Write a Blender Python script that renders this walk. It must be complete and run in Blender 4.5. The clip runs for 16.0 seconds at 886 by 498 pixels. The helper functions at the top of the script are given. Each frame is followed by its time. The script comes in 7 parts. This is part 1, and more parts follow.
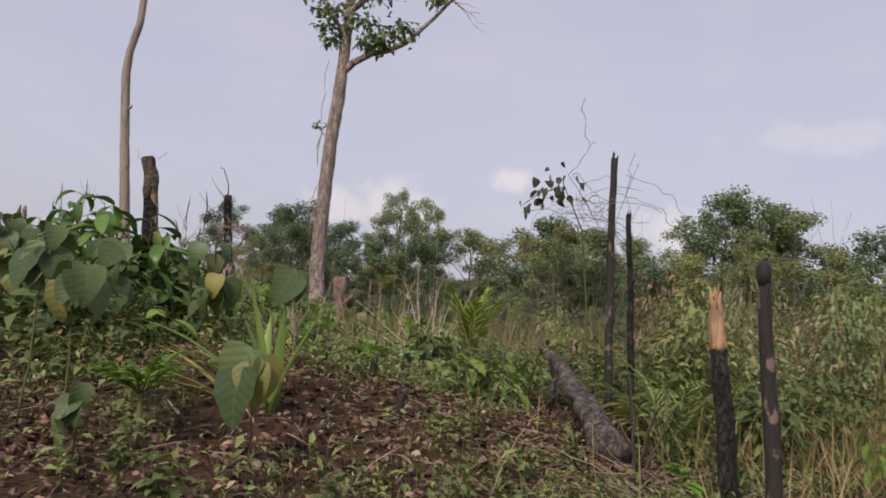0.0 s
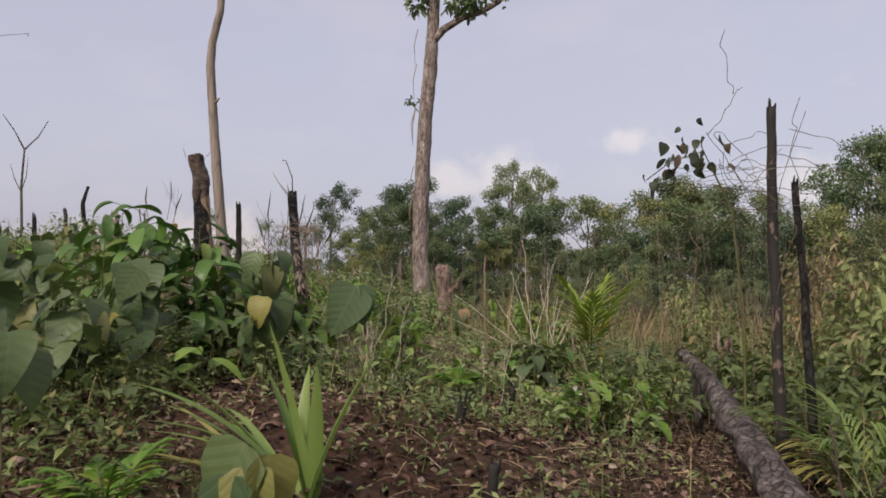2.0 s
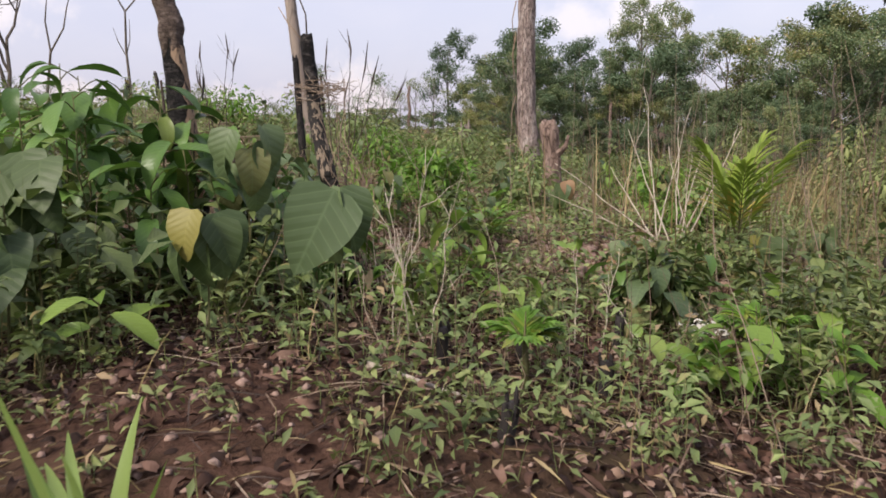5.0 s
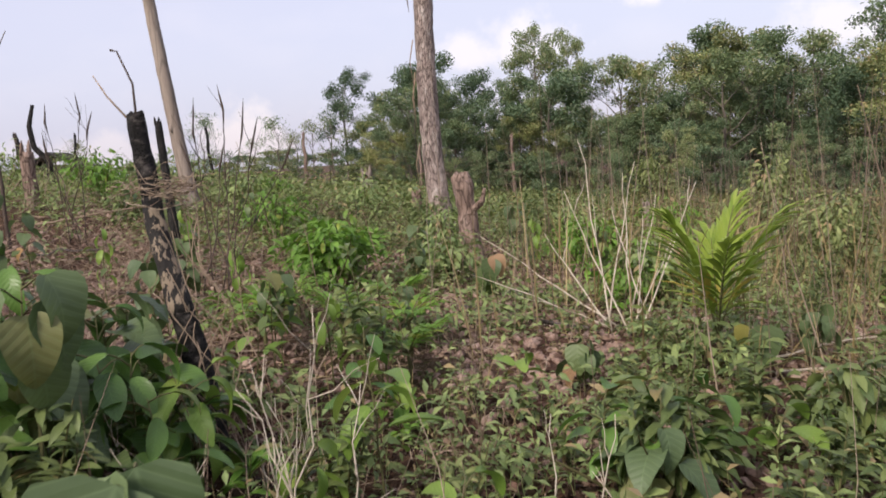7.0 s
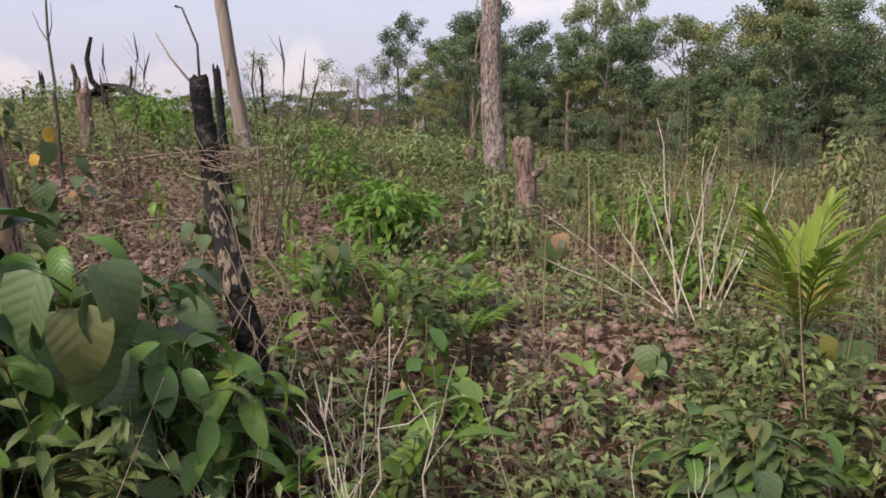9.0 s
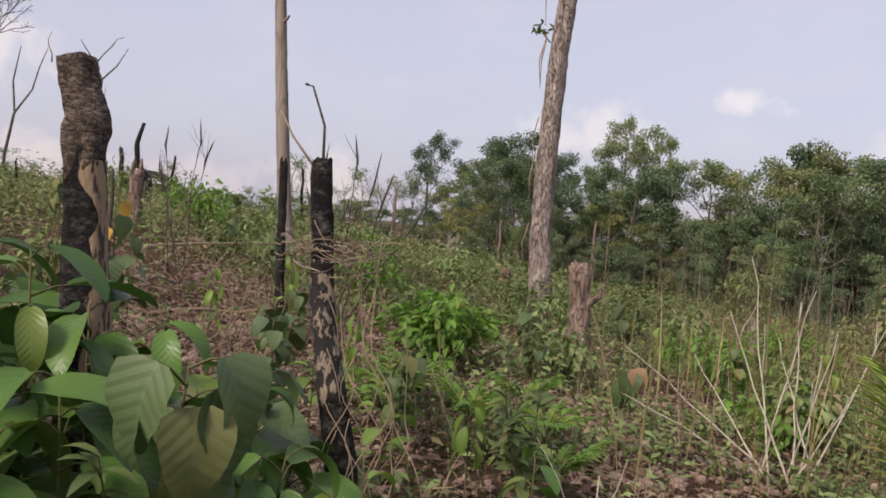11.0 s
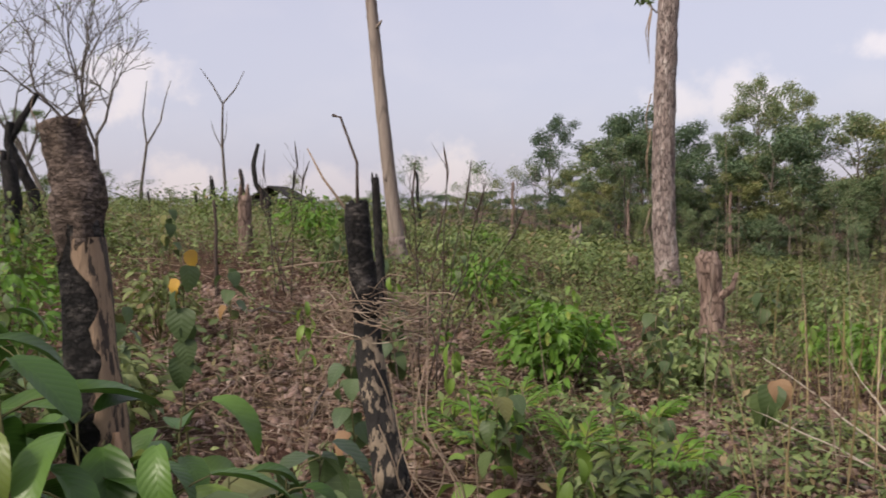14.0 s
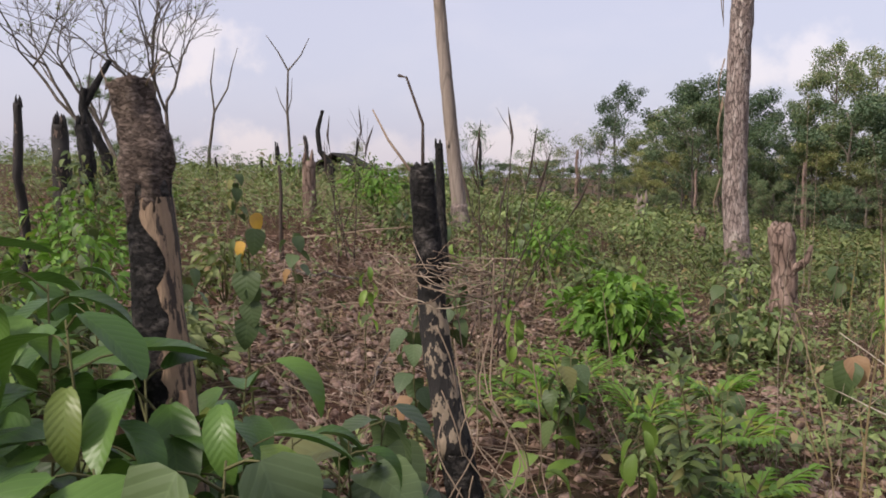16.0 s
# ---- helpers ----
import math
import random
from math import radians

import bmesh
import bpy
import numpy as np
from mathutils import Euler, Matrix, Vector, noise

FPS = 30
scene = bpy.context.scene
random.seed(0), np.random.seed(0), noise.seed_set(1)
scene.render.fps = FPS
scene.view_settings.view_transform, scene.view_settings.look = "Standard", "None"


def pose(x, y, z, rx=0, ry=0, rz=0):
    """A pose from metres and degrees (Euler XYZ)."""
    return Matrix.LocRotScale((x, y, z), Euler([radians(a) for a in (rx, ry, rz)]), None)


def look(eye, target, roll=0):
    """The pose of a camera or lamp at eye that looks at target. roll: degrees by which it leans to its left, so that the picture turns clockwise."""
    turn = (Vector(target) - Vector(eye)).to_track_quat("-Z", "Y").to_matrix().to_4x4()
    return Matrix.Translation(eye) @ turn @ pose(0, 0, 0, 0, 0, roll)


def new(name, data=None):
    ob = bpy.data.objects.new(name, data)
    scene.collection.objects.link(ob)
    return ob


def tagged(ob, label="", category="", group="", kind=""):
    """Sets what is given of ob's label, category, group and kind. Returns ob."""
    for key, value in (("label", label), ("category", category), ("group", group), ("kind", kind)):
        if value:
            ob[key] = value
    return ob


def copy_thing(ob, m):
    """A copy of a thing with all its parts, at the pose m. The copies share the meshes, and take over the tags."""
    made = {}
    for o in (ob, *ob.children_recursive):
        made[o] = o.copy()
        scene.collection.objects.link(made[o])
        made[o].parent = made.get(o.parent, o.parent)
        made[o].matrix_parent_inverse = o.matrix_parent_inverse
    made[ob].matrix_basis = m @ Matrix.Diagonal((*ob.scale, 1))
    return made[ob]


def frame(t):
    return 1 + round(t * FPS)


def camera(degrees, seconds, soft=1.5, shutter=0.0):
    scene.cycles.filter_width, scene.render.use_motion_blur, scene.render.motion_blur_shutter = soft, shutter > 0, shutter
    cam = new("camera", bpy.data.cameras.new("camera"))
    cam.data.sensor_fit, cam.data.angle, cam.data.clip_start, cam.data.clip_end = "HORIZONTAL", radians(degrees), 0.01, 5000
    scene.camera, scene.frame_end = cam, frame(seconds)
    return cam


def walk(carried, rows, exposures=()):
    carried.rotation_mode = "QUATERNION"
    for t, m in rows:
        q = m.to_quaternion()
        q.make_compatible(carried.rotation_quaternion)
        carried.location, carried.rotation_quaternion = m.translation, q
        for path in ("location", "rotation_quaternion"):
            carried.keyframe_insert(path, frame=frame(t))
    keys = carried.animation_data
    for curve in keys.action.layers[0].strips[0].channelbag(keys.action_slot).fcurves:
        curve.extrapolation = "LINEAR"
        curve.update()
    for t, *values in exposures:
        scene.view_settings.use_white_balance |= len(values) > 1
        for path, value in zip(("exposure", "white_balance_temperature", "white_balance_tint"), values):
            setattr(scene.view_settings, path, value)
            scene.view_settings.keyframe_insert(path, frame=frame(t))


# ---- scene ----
cam = camera(57.8, 16.0, soft=1.7, shutter=0.25)
EXPOSURES = [(0.0, -0.22, 6520, 12), (1.0, -0.27, 6500, 11), (2.5, -0.16, 6500, 12), (3.2, -0.08, 6460, 12), (5.5, 0.33, 6330, 13), (6.5, 0.40, 6290, 13), (7.0, 0.27, 6320, 13), (7.4, 0.05, 6350, 13), (8.2, 0.0, 6350, 13), (9.0, 0.14, 6290, 13), (11.5, -0.06, 6500, 12), (13.0, -0.05, 6500, 12), (14.5, 0.03, 6450, 12), (16.0, 0.07, 6360, 13)]
PATH = [
    (0, (1.44, 0.596, 0.292), (1.147, 2.568, 0.454), 5.0),
    (0.5, (1.619, 1.081, 0.44), (1.206, 3.032, 0.584), 6.0),
    (1, (1.572, 1.378, 0.43), (1.217, 3.346, 0.376), 7.6),
    (1.5, (1.345, 1.95, 0.547), (0.794, 3.867, 0.689), 5.7),
    (2, (1.286, 2.289, 0.646), (0.714, 4.204, 0.72), 1.6),
    (2.5, (1.295, 2.958, 0.647), (0.689, 4.862, 0.748), -0.4),
    (3, (1.216, 3.274, 0.734), (0.468, 5.128, 0.686), 0.9),
    (5.5, (0.634, 5.303, 0.89), (-0.217, 7.085, 0.573), -0.6),
    (6, (0.247, 5.744, 1.132), (-0.507, 7.564, 0.785), -0.0),
    (6.5, (0.219, 5.939, 1.217), (-0.404, 7.811, 0.892), -2.1),
    (7, (0.195, 6.386, 1.187), (-0.447, 8.266, 0.958), -3.9),
    (7.5, (0.205, 6.606, 1.297), (-0.431, 8.495, 1.136), -4.3),
    (8, (0.167, 6.637, 1.329), (-0.47, 8.524, 1.147), -2.4),
    (8.5, (0.028, 6.644, 1.347), (-0.654, 8.508, 1.099), 0.6),
    (9, (-0.077, 6.674, 1.366), (-0.816, 8.5, 1.018), -0.5),
    (11.5, (-0.796, 6.874, 1.272), (-1.55, 8.727, 1.24), 7.0),
    (12, (-0.728, 6.854, 1.411), (-1.282, 8.775, 1.332), 4.7),
    (12.5, (-0.655, 6.992, 1.398), (-1.166, 8.923, 1.298), 1.7),
    (13, (-0.723, 7.352, 1.394), (-1.455, 9.213, 1.37), 0.2),
    (13.5, (-0.78, 7.532, 1.454), (-1.686, 9.314, 1.412), 0.4),
    (14, (-0.76, 7.534, 1.503), (-1.831, 9.22, 1.4), -0.3),
    (14.5, (-0.813, 7.523, 1.535), (-2.037, 9.102, 1.425), -1.2),
    (15, (-0.785, 7.511, 1.531), (-2.037, 9.066, 1.406), -1.5),
    (15.5, (-0.737, 7.451, 1.507), (-1.975, 9.017, 1.368), -1.2),
    (16, (-0.812, 7.579, 1.483), (-2.005, 9.174, 1.302), 0.2),
]
walk(cam, [(t, look(eye, target, roll)) for t, eye, target, roll in PATH], EXPOSURES)

# ---- light ----
SUN_EL, SUN_AZ = radians(40), radians(-162)
world = bpy.data.worlds.new("hazy_sky")
scene.world = world
world.use_nodes = True


CLOUDS = [(3.7, 9.9, 2.6, 1.5, 0.75), (11.8, 7.6, 4.2, 2.0, 0.62), (16.0, 7.0, 3.0, 1.6, 0.6), (-8.0, 7.0, 4.5, 1.8, 0.55), (-16.5, 13.5, 6.0, 1.2, 0.3), (53.5, 8.2, 3.4, 2.6, 0.7), (50.5, 1.8, 4.0, 2.2, 0.6), (32.2, 2.2, 4.5, 2.2, 0.6), (41.0, 1.5, 6.0, 1.6, 0.4),
          (75.0, 9.0, 5.0, 2.5, 0.6), (-40.0, 10.0, 7.0, 3.0, 0.6), (110.0, 12.0, 8.0, 3.0, 0.6), (160.0, 9.0, 7.0, 3.0, 0.6), (-110.0, 9.0, 8.0, 3.0, 0.6)]


def build_world():
    nt = world.node_tree
    n, l = nt.nodes, nt.links
    n.clear()
    out = n.new("ShaderNodeOutputWorld")
    sky = n.new("ShaderNodeTexSky")
    sky.sky_type = "NISHITA"
    sky.sun_disc = False
    sky.sun_elevation, sky.sun_rotation = SUN_EL, SUN_AZ
    sky.dust_density, sky.air_density = 4.0, 1.0
    b_sky = n.new("ShaderNodeBackground")
    b_sky.inputs["Strength"].default_value = 0.05
    l.new(sky.outputs[0], b_sky.inputs["Color"])
    # thin high cloud over the whole sky, with soft warm heaps
    co = n.new("ShaderNodeTexCoord")
    mp = n.new("ShaderNodeMapping")
    mp.inputs["Scale"].default_value = (1.0, 1.0, 2.0)
    l.new(co.outputs["Generated"], mp.inputs["Vector"])
    n1 = n.new("ShaderNodeTexNoise")
    n1.inputs["Scale"].default_value, n1.inputs["Detail"].default_value, n1.inputs["Roughness"].default_value = 7.0, 7, 0.5
    l.new(mp.outputs[0], n1.inputs["Vector"])
    # heaps of cumulus low over the woods: bearing, elevation, half width, half height in degrees
    nrm = n.new("ShaderNodeVectorMath")
    nrm.operation = "NORMALIZE"
    l.new(co.outputs["Generated"], nrm.inputs[0])
    dist = n.new("ShaderNodeTexNoise")
    dist.inputs["Scale"].default_value, dist.inputs["Detail"].default_value, dist.inputs["Roughness"].default_value = 22.0, 6, 0.55
    l.new(nrm.outputs[0], dist.inputs["Vector"])
    heaps = None
    for b, el, w, h, a in CLOUDS:
        b, el = radians(b), radians(el)
        off = n.new("ShaderNodeVectorMath")
        off.operation = "SUBTRACT"
        l.new(nrm.outputs[0], off.inputs[0])
        off.inputs[1].default_value = (-math.sin(b) * math.cos(el), math.cos(b) * math.cos(el), math.sin(el))
        sc = n.new("ShaderNodeVectorMath")
        sc.operation = "MULTIPLY"
        l.new(off.outputs[0], sc.inputs[0])
        sc.inputs[1].default_value = (1 / radians(w), 1 / radians(w), 1 / radians(h))
        ln = n.new("ShaderNodeVectorMath")
        ln.operation = "LENGTH"
        l.new(sc.outputs[0], ln.inputs[0])
        wob = n.new("ShaderNodeMath")
        wob.operation = "MULTIPLY_ADD"
        wob.inputs[1].default_value = 2.4
        l.new(dist.outputs[0], wob.inputs[0])
        l.new(ln.outputs["Value"], wob.inputs[2])
        mr = n.new("ShaderNodeMapRange")
        mr.interpolation_type = "SMOOTHSTEP"
        mr.inputs["From Min"].default_value, mr.inputs["From Max"].default_value = 1.5, 2.35
        mr.inputs["To Min"].default_value, mr.inputs["To Max"].default_value = a, 0.0
        l.new(wob.outputs[0], mr.inputs["Value"])
        if heaps is None:
            heaps = mr.outputs[0]
        else:
            mx = n.new("ShaderNodeMath")
            mx.operation = "MAXIMUM"
            l.new(heaps, mx.inputs[0])
            l.new(mr.outputs[0], mx.inputs[1])
            heaps = mx.outputs[0]
    r1 = n.new("ShaderNodeValToRGB")
    e = r1.color_ramp.elements
    e[0].position, e[0].color = 0.50, (0, 0, 0, 1)
    e[1].position, e[1].color = 0.75, (1, 1, 1, 1)
    l.new(n1.outputs[0], r1.inputs[0])
    n2 = n.new("ShaderNodeTexNoise")
    n2.inputs["Scale"].default_value, n2.inputs["Detail"].default_value = 1.6, 4
    l.new(mp.outputs[0], n2.inputs["Vector"])
    veil = n.new("ShaderNodeMix")
    veil.data_type = "RGBA"
    veil.inputs["A"].default_value, veil.inputs["B"].default_value = (0.54, 0.53, 0.66, 1), (0.645, 0.61, 0.67, 1)
    l.new(n2.outputs[0], veil.inputs["Factor"])
    heap = n.new("ShaderNodeMix")
    heap.data_type = "RGBA"
    heap.inputs["B"].default_value = (0.96, 0.83, 0.79, 1)
    l.new(veil.outputs["Result"], heap.inputs["A"])
    k = n.new("ShaderNodeMath")
    k.operation = "MULTIPLY"
    k.inputs[1].default_value = 0.13
    l.new(r1.outputs[0], k.inputs[0])
    both = n.new("ShaderNodeMath")
    both.operation = "MAXIMUM"
    l.new(k.outputs[0], both.inputs[0])
    l.new(heaps, both.inputs[1])
    l.new(both.outputs[0], heap.inputs["Factor"])
    b_cl = n.new("ShaderNodeBackground")
    b_cl.inputs["Strength"].default_value = 0.87
    l.new(heap.outputs["Result"], b_cl.inputs["Color"])
    add = n.new("ShaderNodeAddShader")
    l.new(b_sky.outputs[0], add.inputs[0])
    l.new(b_cl.outputs[0], add.inputs[1])
    l.new(add.outputs[0], out.inputs[0])


build_world()
sun = new("sun", bpy.data.lights.new("sun", "SUN"))
sun.data.energy, sun.data.angle, sun.data.color = 3.5, radians(16), (1.0, 0.90, 0.77)
sun.matrix_world = look((math.sin(SUN_AZ) * math.cos(SUN_EL) * 50, math.cos(SUN_AZ) * math.cos(SUN_EL) * 50, math.sin(SUN_EL) * 50), (0, 0, 0))

rng = np.random.default_rng(7)


# ---- materials ----
def material(name):
    m = bpy.data.materials.new(name)
    m.use_nodes = True
    nt = m.node_tree
    return m, nt.nodes, nt.links, nt.nodes["Principled BSDF"]


def ramp_node(n, stops):
    r = n.new("ShaderNodeValToRGB")
    e = r.color_ramp.elements
    while len(e) < len(stops):
        e.new(0.5)
    for i, (p, c) in enumerate(stops):
        e[i].position, e[i].color = p, (*c, 1)
    return r


def noise_node(n, l, scale, detail=4, rough=0.55, stretch=(1, 1, 1), kind="Object"):
    co = n.new("ShaderNodeTexCoord")
    mp = n.new("ShaderNodeMapping")
    mp.inputs["Scale"].default_value = stretch
    l.new(co.outputs[kind], mp.inputs["Vector"])
    t = n.new("ShaderNodeTexNoise")
    t.inputs["Scale"].default_value, t.inputs["Detail"].default_value, t.inputs["Roughness"].default_value = scale, detail, rough
    l.new(mp.outputs[0], t.inputs["Vector"])
    return t


def mix_node(n, l, a, b, fac, mode="MIX"):
    m = n.new("ShaderNodeMix")
    m.data_type, m.blend_type = "RGBA", mode
    for key, v in (("A", a), ("B", b), ("Factor", fac)):
        if isinstance(v, (tuple, list)):
            m.inputs[key].default_value = (*v, 1)
        elif isinstance(v, (int, float)):
            m.inputs[key].default_value = v
        else:
            l.new(v, m.inputs[key])
    return m.outputs["Result"]


def bump_node(n, l, bsdf, height, strength, dist=0.01):
    b = n.new("ShaderNodeBump")
    b.inputs["Strength"].default_value, b.inputs["Distance"].default_value = strength, dist
    l.new(height, b.inputs["Height"])
    l.new(b.outputs[0], bsdf.inputs["Normal"])


def leaf_material(name, dark, light, old, old_share=0.06, veins=9.0, gloss=0.5, through_share=0.3, rand="island", rib=0.11, relief=0.2, kinds=False):
    """Leaf blade: hue varies from leaf to leaf, pale midrib and side veins along the blade's own axes, some light passes through."""
    m, n, l, bsdf = material(name)
    if rand == "island":
        g = n.new("ShaderNodeNewGeometry")
        rnd = g.outputs["Random Per Island"]
    else:
        g = n.new("ShaderNodeObjectInfo")
        rnd = g.outputs["Random"]
    r = ramp_node(n, [(0.0, dark), (0.55, tuple((a + b) / 2 for a, b in zip(dark, light))), (1.0 - old_share - 0.02, light), (1.0 - old_share, old), (1.0, old)])
    l.new(rnd, r.inputs[0])
    nz = noise_node(n, l, 9, 4)
    c = mix_node(n, l, r.outputs[0], mix_node(n, l, r.outputs[0], (0.55, 0.5, 0.3), 0.35, "MULTIPLY"), nz.outputs[0])
    if kinds:
        oi = n.new("ShaderNodeObjectInfo")
        kr = ramp_node(n, [(0.0, (0.50, 0.60, 0.62)), (0.35, (0.78, 0.86, 0.84)), (0.7, (1.05, 1.08, 0.98)), (0.88, (1.25, 1.15, 0.9)), (1.0, (1.3, 1.08, 0.85))])
        l.new(oi.outputs["Random"], kr.inputs[0])
        c = mix_node(n, l, c, kr.outputs[0], 1.0, "MULTIPLY")
    uv = n.new("ShaderNodeUVMap")
    sp = n.new("ShaderNodeSeparateXYZ")
    l.new(uv.outputs[0], sp.inputs[0])
    ab = n.new("ShaderNodeMath")
    ab.operation = "ABSOLUTE"
    l.new(sp.outputs[0], ab.inputs[0])
    if veins:
        # side veins: v - 0.35 |u|, repeated along the blade
        k = n.new("ShaderNodeMath")
        k.operation = "MULTIPLY_ADD"
        k.inputs[1].default_value = -0.30
        l.new(ab.outputs[0], k.inputs[0])
        l.new(sp.outputs[1], k.inputs[2])
        w = n.new("ShaderNodeMath")
        w.operation = "PINGPONG"
        w.inputs[1].default_value = 0.5 / veins
        l.new(k.outputs[0], w.inputs[0])
        s = n.new("ShaderNodeMapRange")
        s.inputs["From Max"].default_value = 0.10 / veins
        s.inputs["To Min"].default_value, s.inputs["To Max"].default_value = 1.0, 0.0
        l.new(w.outputs[0], s.inputs["Value"])
        mr = n.new("ShaderNodeMapRange")
        mr.inputs["From Max"].default_value = 0.06
        mr.inputs["To Min"].default_value, mr.inputs["To Max"].default_value = 1.0, 0.0
        l.new(ab.outputs[0], mr.inputs["Value"])
        mx = n.new("ShaderNodeMath")
        mx.operation = "MAXIMUM"
        l.new(s.outputs[0], mx.inputs[0])
        l.new(mr.outputs[0], mx.inputs[1])
        h = n.new("ShaderNodeMath")
        h.operation = "MULTIPLY"
        h.inputs[1].default_value = rib
        l.new(mx.outputs[0], h.inputs[0])
        c = mix_node(n, l, c, tuple(min(1, v * 1.7 + 0.02) for v in light), h.outputs[0])
        bump_node(n, l, bsdf, w.outputs[0], relief, 0.08)
    l.new(c, bsdf.inputs["Base Color"])
    bsdf.inputs["Roughness"].default_value = gloss
    bsdf.inputs["Specular IOR Level"].default_value = 0.35
    tr = n.new("ShaderNodeBsdfTranslucent")
    l.new(mix_node(n, l, c, (1.0, 1.15, 0.5), 0.5, "MULTIPLY"), tr.inputs[0])
    ms = n.new("ShaderNodeMixShader")
    ms.inputs[0].default_value = through_share
    l.new(bsdf.outputs[0], ms.inputs[1])
    l.new(tr.outputs[0], ms.inputs[2])
    l.new(ms.outputs[0], n["Material Output"].inputs[0])
    return m


def dry_material(name, stops, rough=0.85, scale=30):
    """Dead leaves, straw and twigs: each piece takes its own shade, with fine mottling."""
    m, n, l, bsdf = material(name)
    g = n.new("ShaderNodeNewGeometry")
    r = ramp_node(n, stops)
    l.new(g.outputs["Random Per Island"], r.inputs[0])
    nz = noise_node(n, l, scale, 5, 0.65)
    c = mix_node(n, l, r.outputs[0], (0.35, 0.28, 0.22), mix_node(n, l, (0, 0, 0), (0.8, 0.8, 0.8), nz.outputs[0]), "MULTIPLY")
    l.new(c, bsdf.inputs["Base Color"])
    bsdf.inputs["Roughness"].default_value = rough
    bsdf.inputs["Specular IOR Level"].default_value = 0.2
    bump_node(n, l, bsdf, nz.outputs[0], 0.4, 0.01)
    return m


def bark_material(name, low, mid, high, scale=9, stretch=(1, 1, 0.35), strength=0.9, dist=0.03, fine=60, rough=0.9, crack=0.42):
    """Bark or burnt wood: broken plates, stretched along or across the stem, over fine fibre."""
    m, n, l, bsdf = material(name)
    big = noise_node(n, l, scale, 7, 0.62, stretch)
    co = n.new("ShaderNodeTexCoord")
    mp = n.new("ShaderNodeMapping")
    mp.inputs["Scale"].default_value = stretch
    l.new(co.outputs["Object"], mp.inputs["Vector"])
    wob = n.new("ShaderNodeVectorMath")
    l.new(mp.outputs[0], wob.inputs[0])
    sc = n.new("ShaderNodeVectorMath")
    sc.operation = "SCALE"
    sc.inputs["Scale"].default_value = 0.12
    l.new(big.outputs[1], sc.inputs[0])
    l.new(sc.outputs[0], wob.inputs[1])
    v = n.new("ShaderNodeTexVoronoi")
    v.feature = "DISTANCE_TO_EDGE"
    v.inputs["Scale"].default_value = scale * 1.8
    l.new(wob.outputs[0], v.inputs["Vector"])
    edge = n.new("ShaderNodeMapRange")
    edge.inputs["From Max"].default_value = 0.09
    l.new(v.outputs[0], edge.inputs["Value"])
    r = ramp_node(n, [(0.32, low), (0.5, mid), (0.68, high)])
    l.new(big.outputs[0], r.inputs[0])
    f = noise_node(n, l, fine, 4, 0.6, (1, 1, 0.15))
    c = mix_node(n, l, r.outputs[0], tuple(x * 0.35 for x in low), mix_node(n, l, (crack, crack, crack), (0, 0, 0), edge.outputs[0]))
    c = mix_node(n, l, c, (0.5, 0.5, 0.5), mix_node(n, l, (0, 0, 0), (0.6, 0.6, 0.6), f.outputs[0]), "MULTIPLY")
    l.new(c, bsdf.inputs["Base Color"])
    bsdf.inputs["Roughness"].default_value = rough
    bsdf.inputs["Specular IOR Level"].default_value = 0.25
    h = n.new("ShaderNodeMath")
    h.operation = "MULTIPLY_ADD"
    h.inputs[1].default_value = 0.5
    l.new(edge.outputs[0], h.inputs[0])
    l.new(big.outputs[0], h.inputs[2])
    bump_node(n, l, bsdf, h.outputs[0], strength, dist)
    return m


def peel_material(name, char, ash, share=0.55, scale=7, along=0.45):
    """Charred stem whose burnt skin has flaked away in blotches, showing grey-tan wood."""
    m, n, l, bsdf = material(name)
    a = noise_node(n, l, scale, 6, 0.62, (1, 1, along))
    r = ramp_node(n, [(share - 0.015, char), (share + 0.015, ash)])
    l.new(a.outputs[0], r.inputs[0])
    f = noise_node(n, l, 70, 4, 0.6, (1, 1, 0.2))
    c = mix_node(n, l, r.outputs[0], (0.45, 0.42, 0.4), mix_node(n, l, (0, 0, 0), (0.8, 0.8, 0.8), f.outputs[0]), "MULTIPLY")
    l.new(c, bsdf.inputs["Base Color"])
    bsdf.inputs["Roughness"].default_value = 0.8
    bump_node(n, l, bsdf, mix_node(n, l, a.outputs[0], f.outputs[0], 0.3), 0.8, 0.03)
    return m


def soil_material():
    m, n, l, bsdf = material("forest_soil")
    a = noise_node(n, l, 0.45, 5, 0.6)
    b = noise_node(n, l, 9, 8, 0.7)
    d = noise_node(n, l, 70, 4, 0.7)
    r = ramp_node(n, [(0.3, (0.054, 0.030, 0.021)), (0.5, (0.112, 0.062, 0.043)), (0.72, (0.20, 0.112, 0.080))])
    l.new(b.outputs[0], r.inputs[0])
    g = ramp_node(n, [(0.42, (0.0, 0.0, 0.0)), (0.62, (0.5, 0.5, 0.5))])
    l.new(a.outputs[0], g.inputs[0])
    c = mix_node(n, l, r.outputs[0], (0.10, 0.10, 0.045), g.outputs[0])
    c = mix_node(n, l, c, (0.4, 0.36, 0.32), mix_node(n, l, (0, 0, 0), (0.8, 0.8, 0.8), d.outputs[0]), "MULTIPLY")
    l.new(c, bsdf.inputs["Base Color"])
    bsdf.inputs["Roughness"].default_value = 0.95
    bsdf.inputs["Specular IOR Level"].default_value = 0.15
    bump_node(n, l, bsdf, mix_node(n, l, b.outputs[0], d.outputs[0], 0.4), 0.9, 0.06)
    return m


